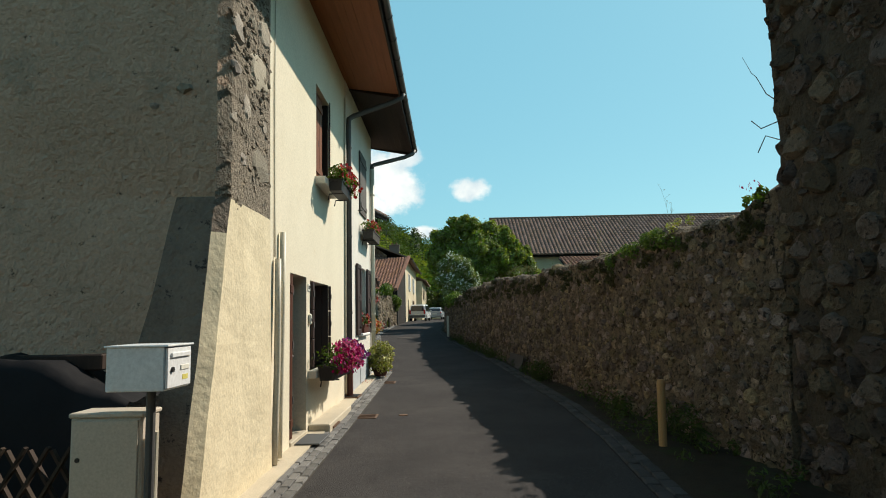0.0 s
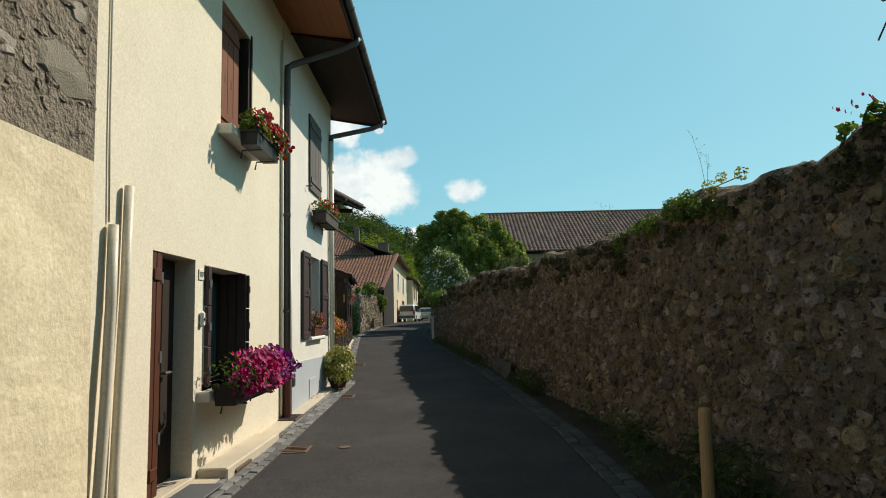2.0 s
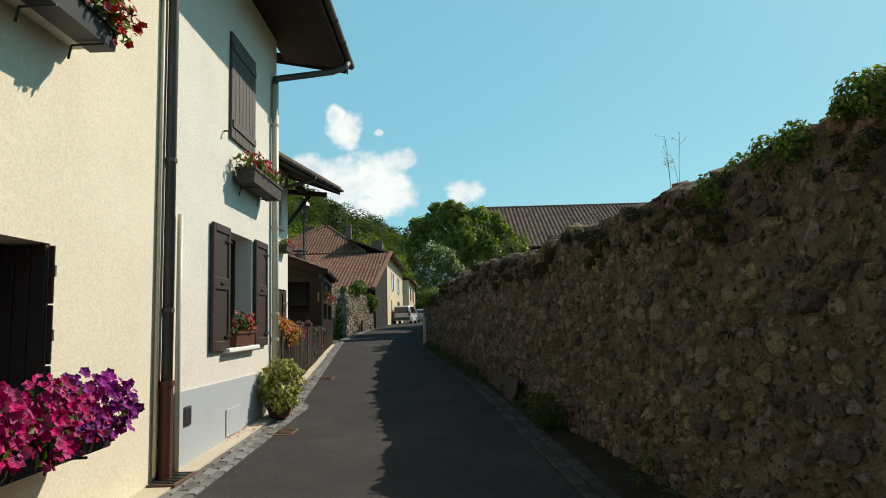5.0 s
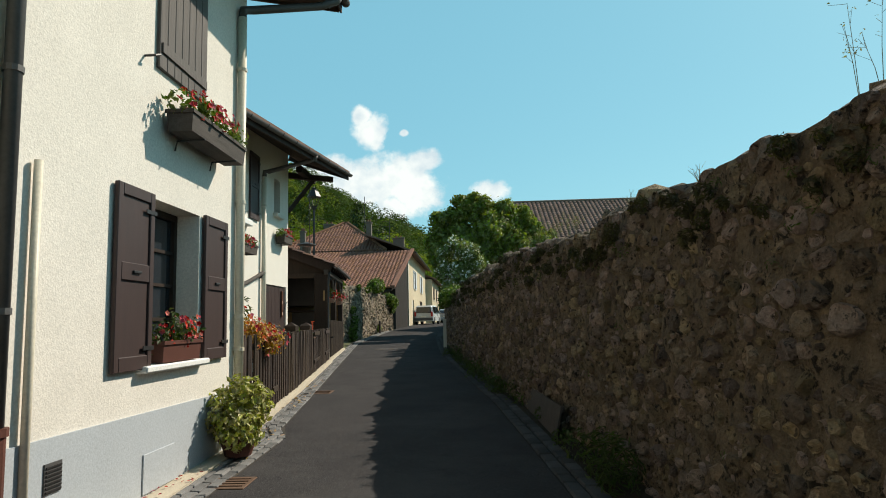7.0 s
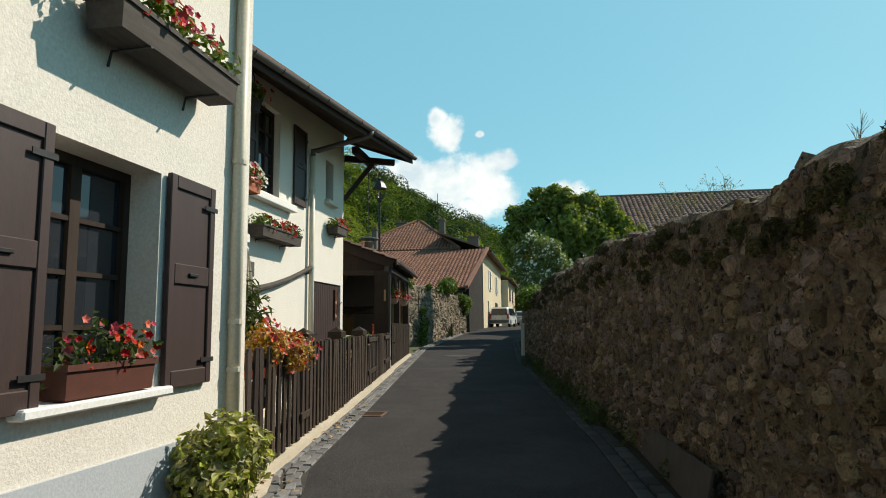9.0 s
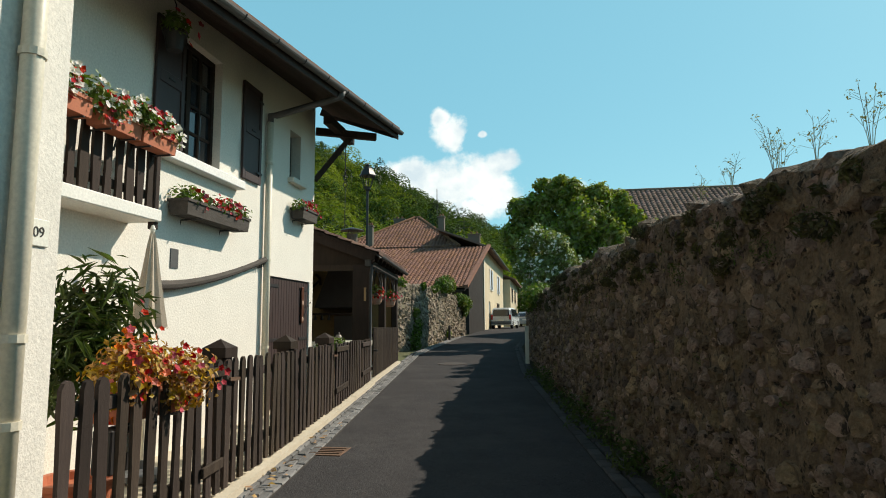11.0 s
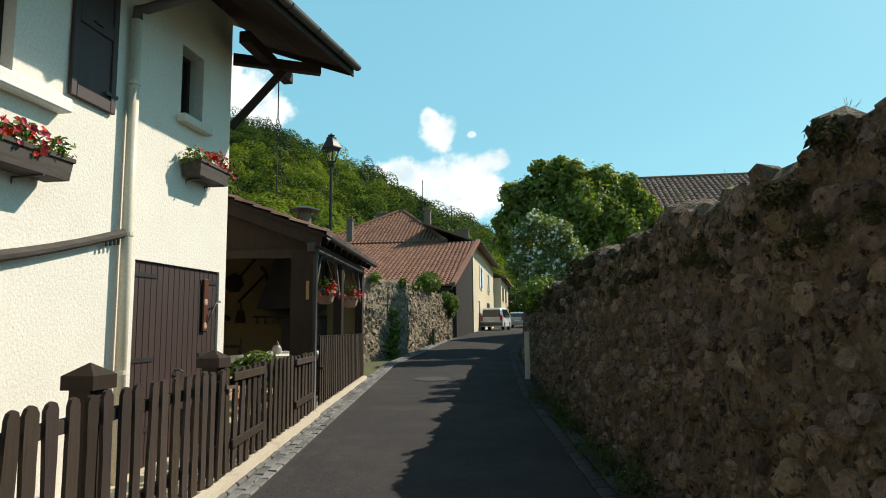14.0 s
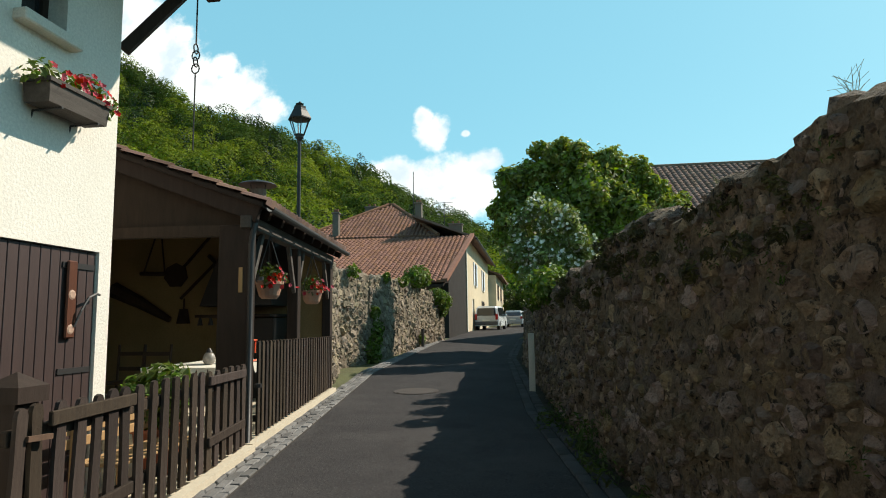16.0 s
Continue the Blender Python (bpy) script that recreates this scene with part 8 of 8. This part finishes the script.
def cut_stone(r, poly, q, depth):
    """A broken stone face over an outline: chipped corners, sloping shoulders and an uneven front, standing out along x."""
    ring = []
    for a, b in zip(poly, poly[1:] + poly[:1]):
        for f in (0.24, 0.76):
            ring.append((a[0] + (b[0] - a[0]) * f + r.uniform(-0.07, 0.07) * q, a[1] + (b[1] - a[1]) * f + r.uniform(-0.07, 0.07) * q))
    n = len(ring)
    ty, tz = r.uniform(-0.35, 0.35), r.uniform(-0.35, 0.35)
    gap = 1 - min(0.16, r.uniform(0.004, 0.012) / q)
    vs = [(-0.02, y * gap, z * gap) for y, z in ring]
    vs += [(depth * r.uniform(0.55, 0.9), y * gap * 0.90, z * gap * 0.90) for y, z in ring]
    vs += [(depth * r.uniform(0.85, 1.15) + ty * y + tz * z, y * 0.56 + r.uniform(-0.05, 0.05) * q, z * 0.56 + r.uniform(-0.05, 0.05) * q) for y, z in ring]
    vs.append((depth * r.uniform(0.9, 1.2), 0, 0))
    fs = []
    for k in range(n):
        m = (k + 1) % n
        fs += [(k, m, n + m, n + k), (n + k, n + m, 2 * n + m, 2 * n + k), (2 * n + k, 2 * n + m, 3 * n)]
    return vs, fs


def lay_stones(wall, p0, p1, top, n_single, seed, near, material_=STONE, single=STONE_ONE, sizes=((0.075, 0.125), (0.045, 0.07), (0.024, 0.038)), depth=0.20, bulge=0.05, batter=0.06, wseed=3, z_max=3.2, s_from=0.0, missing=0.16):
    """Stones set in the mortar of a rough wall: the nearest ones singly, the rest joined."""
    r = random.Random(seed)
    d = p1 - p0
    ln = d.length
    d = d.normalized()
    n = Vector((-d.y, d.x, 0))
    turn = Matrix((n, d, Vector((0, 0, 1)))).transposed().to_4x4()
    vs, fs = [], []
    count = 0
    start = p0 + d * s_from
    for s, z, q, poly in packed_stones(r, ln - s_from, lambda w: top((start + d * w).y) - gz((start + d * w).y) - 0.02, z_max, *sizes):
        if r.random() < missing:
            continue
        s += s_from
        p = p0 + d * s
        zz = gz(p.y) + z
        k = (z + 0.15) / max(0.5, top(p.y) - gz(p.y) + 0.15)
        o = bulge * noise.noise(Vector((s * 0.9, zz * 1.3, wseed))) + bulge * 0.5 * noise.noise(Vector((s * 3, zz * 3, wseed + 9))) + 0.035 * noise.noise(Vector((s * 8, zz * 8, wseed + 4))) + batter * (1 - k)
        m = Matrix.Translation(p + n * (o - 0.004) + Vector((0, 0, zz))) @ turn
        a, b = cut_stone(r, poly, q, (0.010 + depth * q) * r.uniform(0.3, 1.4))
        if count < n_single and near[0] < p.y < near[1] and q > 0.042 and r.random() < near[2]:
            ob = pyd("stone", a, b, single, wall)
            ob.matrix_basis = m
            count += 1
        else:
            b0 = len(vs)
            vs += [m @ Vector(v) for v in a]
            fs += [[b0 + i for i in f] for f in b]
    o = pyd("rubble_stones", vs, fs, material_, wall)
    o["kind"] = "stuff"
    return o


lay_stones(wall_right, W0, W1, wall_top, 300, 61, (9, 22, 0.45))
lay_stones(tower, Vector((4.05, -14.0, 0)), Vector((3.63, 5.92, 0)), lambda y: 7.3, 420, 62, (1.5, 6.0, 1.0), wseed=5, bulge=0.07, sizes=((0.13, 0.21), (0.08, 0.11), (0.045, 0.06)), z_max=7.3, s_from=14.5, material_=SHADED_STONE, single=SHADED_STONE_ONE)
lay_stones(wall_far_right, Vector((0.50, 29.3, 0)), Vector((-0.05, 36.5, 0)), lambda y: 2.5, 0, 63, (0, 0, 0), wseed=8, bulge=0.03, depth=0.15, z_max=2.0)
for i, (a, b) in enumerate(zip(GW_PTS, GW_PTS[1:])):
    lay_stones(gwalls[i], b, a, gw_top, 0, 70 + i, (0, 0, 0), GREY_STONE, wseed=21 + i, bulge=0.06, sizes=((0.12, 0.19), (0.075, 0.11), (0.05, 0.065)), depth=0.16, z_max=2.9, missing=0.05)

# loose cap stones along the wall top
RS = random.Random(55)
y = 6.3
while y < 29.2:
    w = RS.uniform(0.12, 0.30)
    if RS.random() < 0.72:
        p = wall_pt(y + w / 2, -RS.uniform(0.08, 0.3))
        bm = B()
        bmesh.ops.create_icosphere(bm, subdivisions=1, radius=1.0)
        sd = RS.uniform(0, 99)
        for v in bm.verts:
            v.co *= 1 + 0.5 * noise.noise(v.co * 1.6 + Vector((sd, 0, 0)))
        hgt = RS.uniform(0.05, 0.10)
        bmesh.ops.transform(bm, matrix=Matrix.Translation(p + Vector((0, 0, wall_top(y) + hgt * 0.35))) @ pose(0, 0, 0, RS.uniform(-15, 15), RS.uniform(-15, 15), RS.uniform(0, 180)) @ Matrix.Diagonal((w * 0.55, w * 0.62, hgt, 1)), verts=bm.verts[:])
        o = part("cap_stone", bm, STONE_ONE, wall_right, "", False)
    y += w

# exposed stones in the bare mortar of the old corner: (along, height, width, rise)
RS = random.Random(66)
for y, z, w, h in ((6.12, 4.46, 0.70, 0.46), (5.72, 3.92, 0.30, 0.30), (5.60, 3.35, 0.26, 0.18), (6.20, 3.42, 0.66, 0.44), (6.25, 4.95, 0.50, 0.30), (5.40, 4.62, 0.30, 0.34),
                   (5.34, 3.70, 0.20, 0.16), (6.30, 3.90, 0.26, 0.18), (5.75, 5.30, 0.5, 0.36), (6.2, 5.75, 0.55, 0.4), (5.45, 5.8, 0.4, 0.36), (5.8, 6.25, 0.5, 0.36), (5.36, 4.2, 0.22, 0.2), (5.85, 4.9, 0.24, 0.2)):
    vs, fs = stone_shape(RS, w, h, RS.uniform(0.025, 0.05), 9)
    ob = pyd("quoin_stone", [(FX + 0.005 + a, y + b, z + c) for a, b, c in vs], fs, QUOIN)
    child(ob, house_a)
# rough lumps of the old mortar between them
vs, fs = [], []
for _ in range(420):
    y, z = RS.uniform(5.22, 6.50), RS.uniform(2.8, 6.6)
    if z < 2.95 + 0.12 * math.sin(y * 9):
        continue
    a, b = stone_shape(RS, RS.uniform(0.05, 0.22), RS.uniform(0.04, 0.12), RS.uniform(0.012, 0.035), 7)
    k = len(vs)
    vs += [(FX + 0.004 + p, y + q, z + w) for p, q, w in a]
    fs += [[k + i for i in f] for f in b]
ob = pyd("bare_mortar", vs, fs, BARE, None, "rough bare mortar")
ob["kind"] = "stuff"
child(ob, house_a)
# stones standing out of the gable render
for x, z, w in ((-2.25, 3.92, 0.20), (-2.50, 3.75, 0.12)):
    vs, fs = stone_shape(RS, w, w * 0.6, 0.06, 8)
    child(pyd("gable_stone", [(x + b, 5.15 - a, z + c) for a, b, c in vs], [f[::-1] for f in fs], QUOIN), house_a)
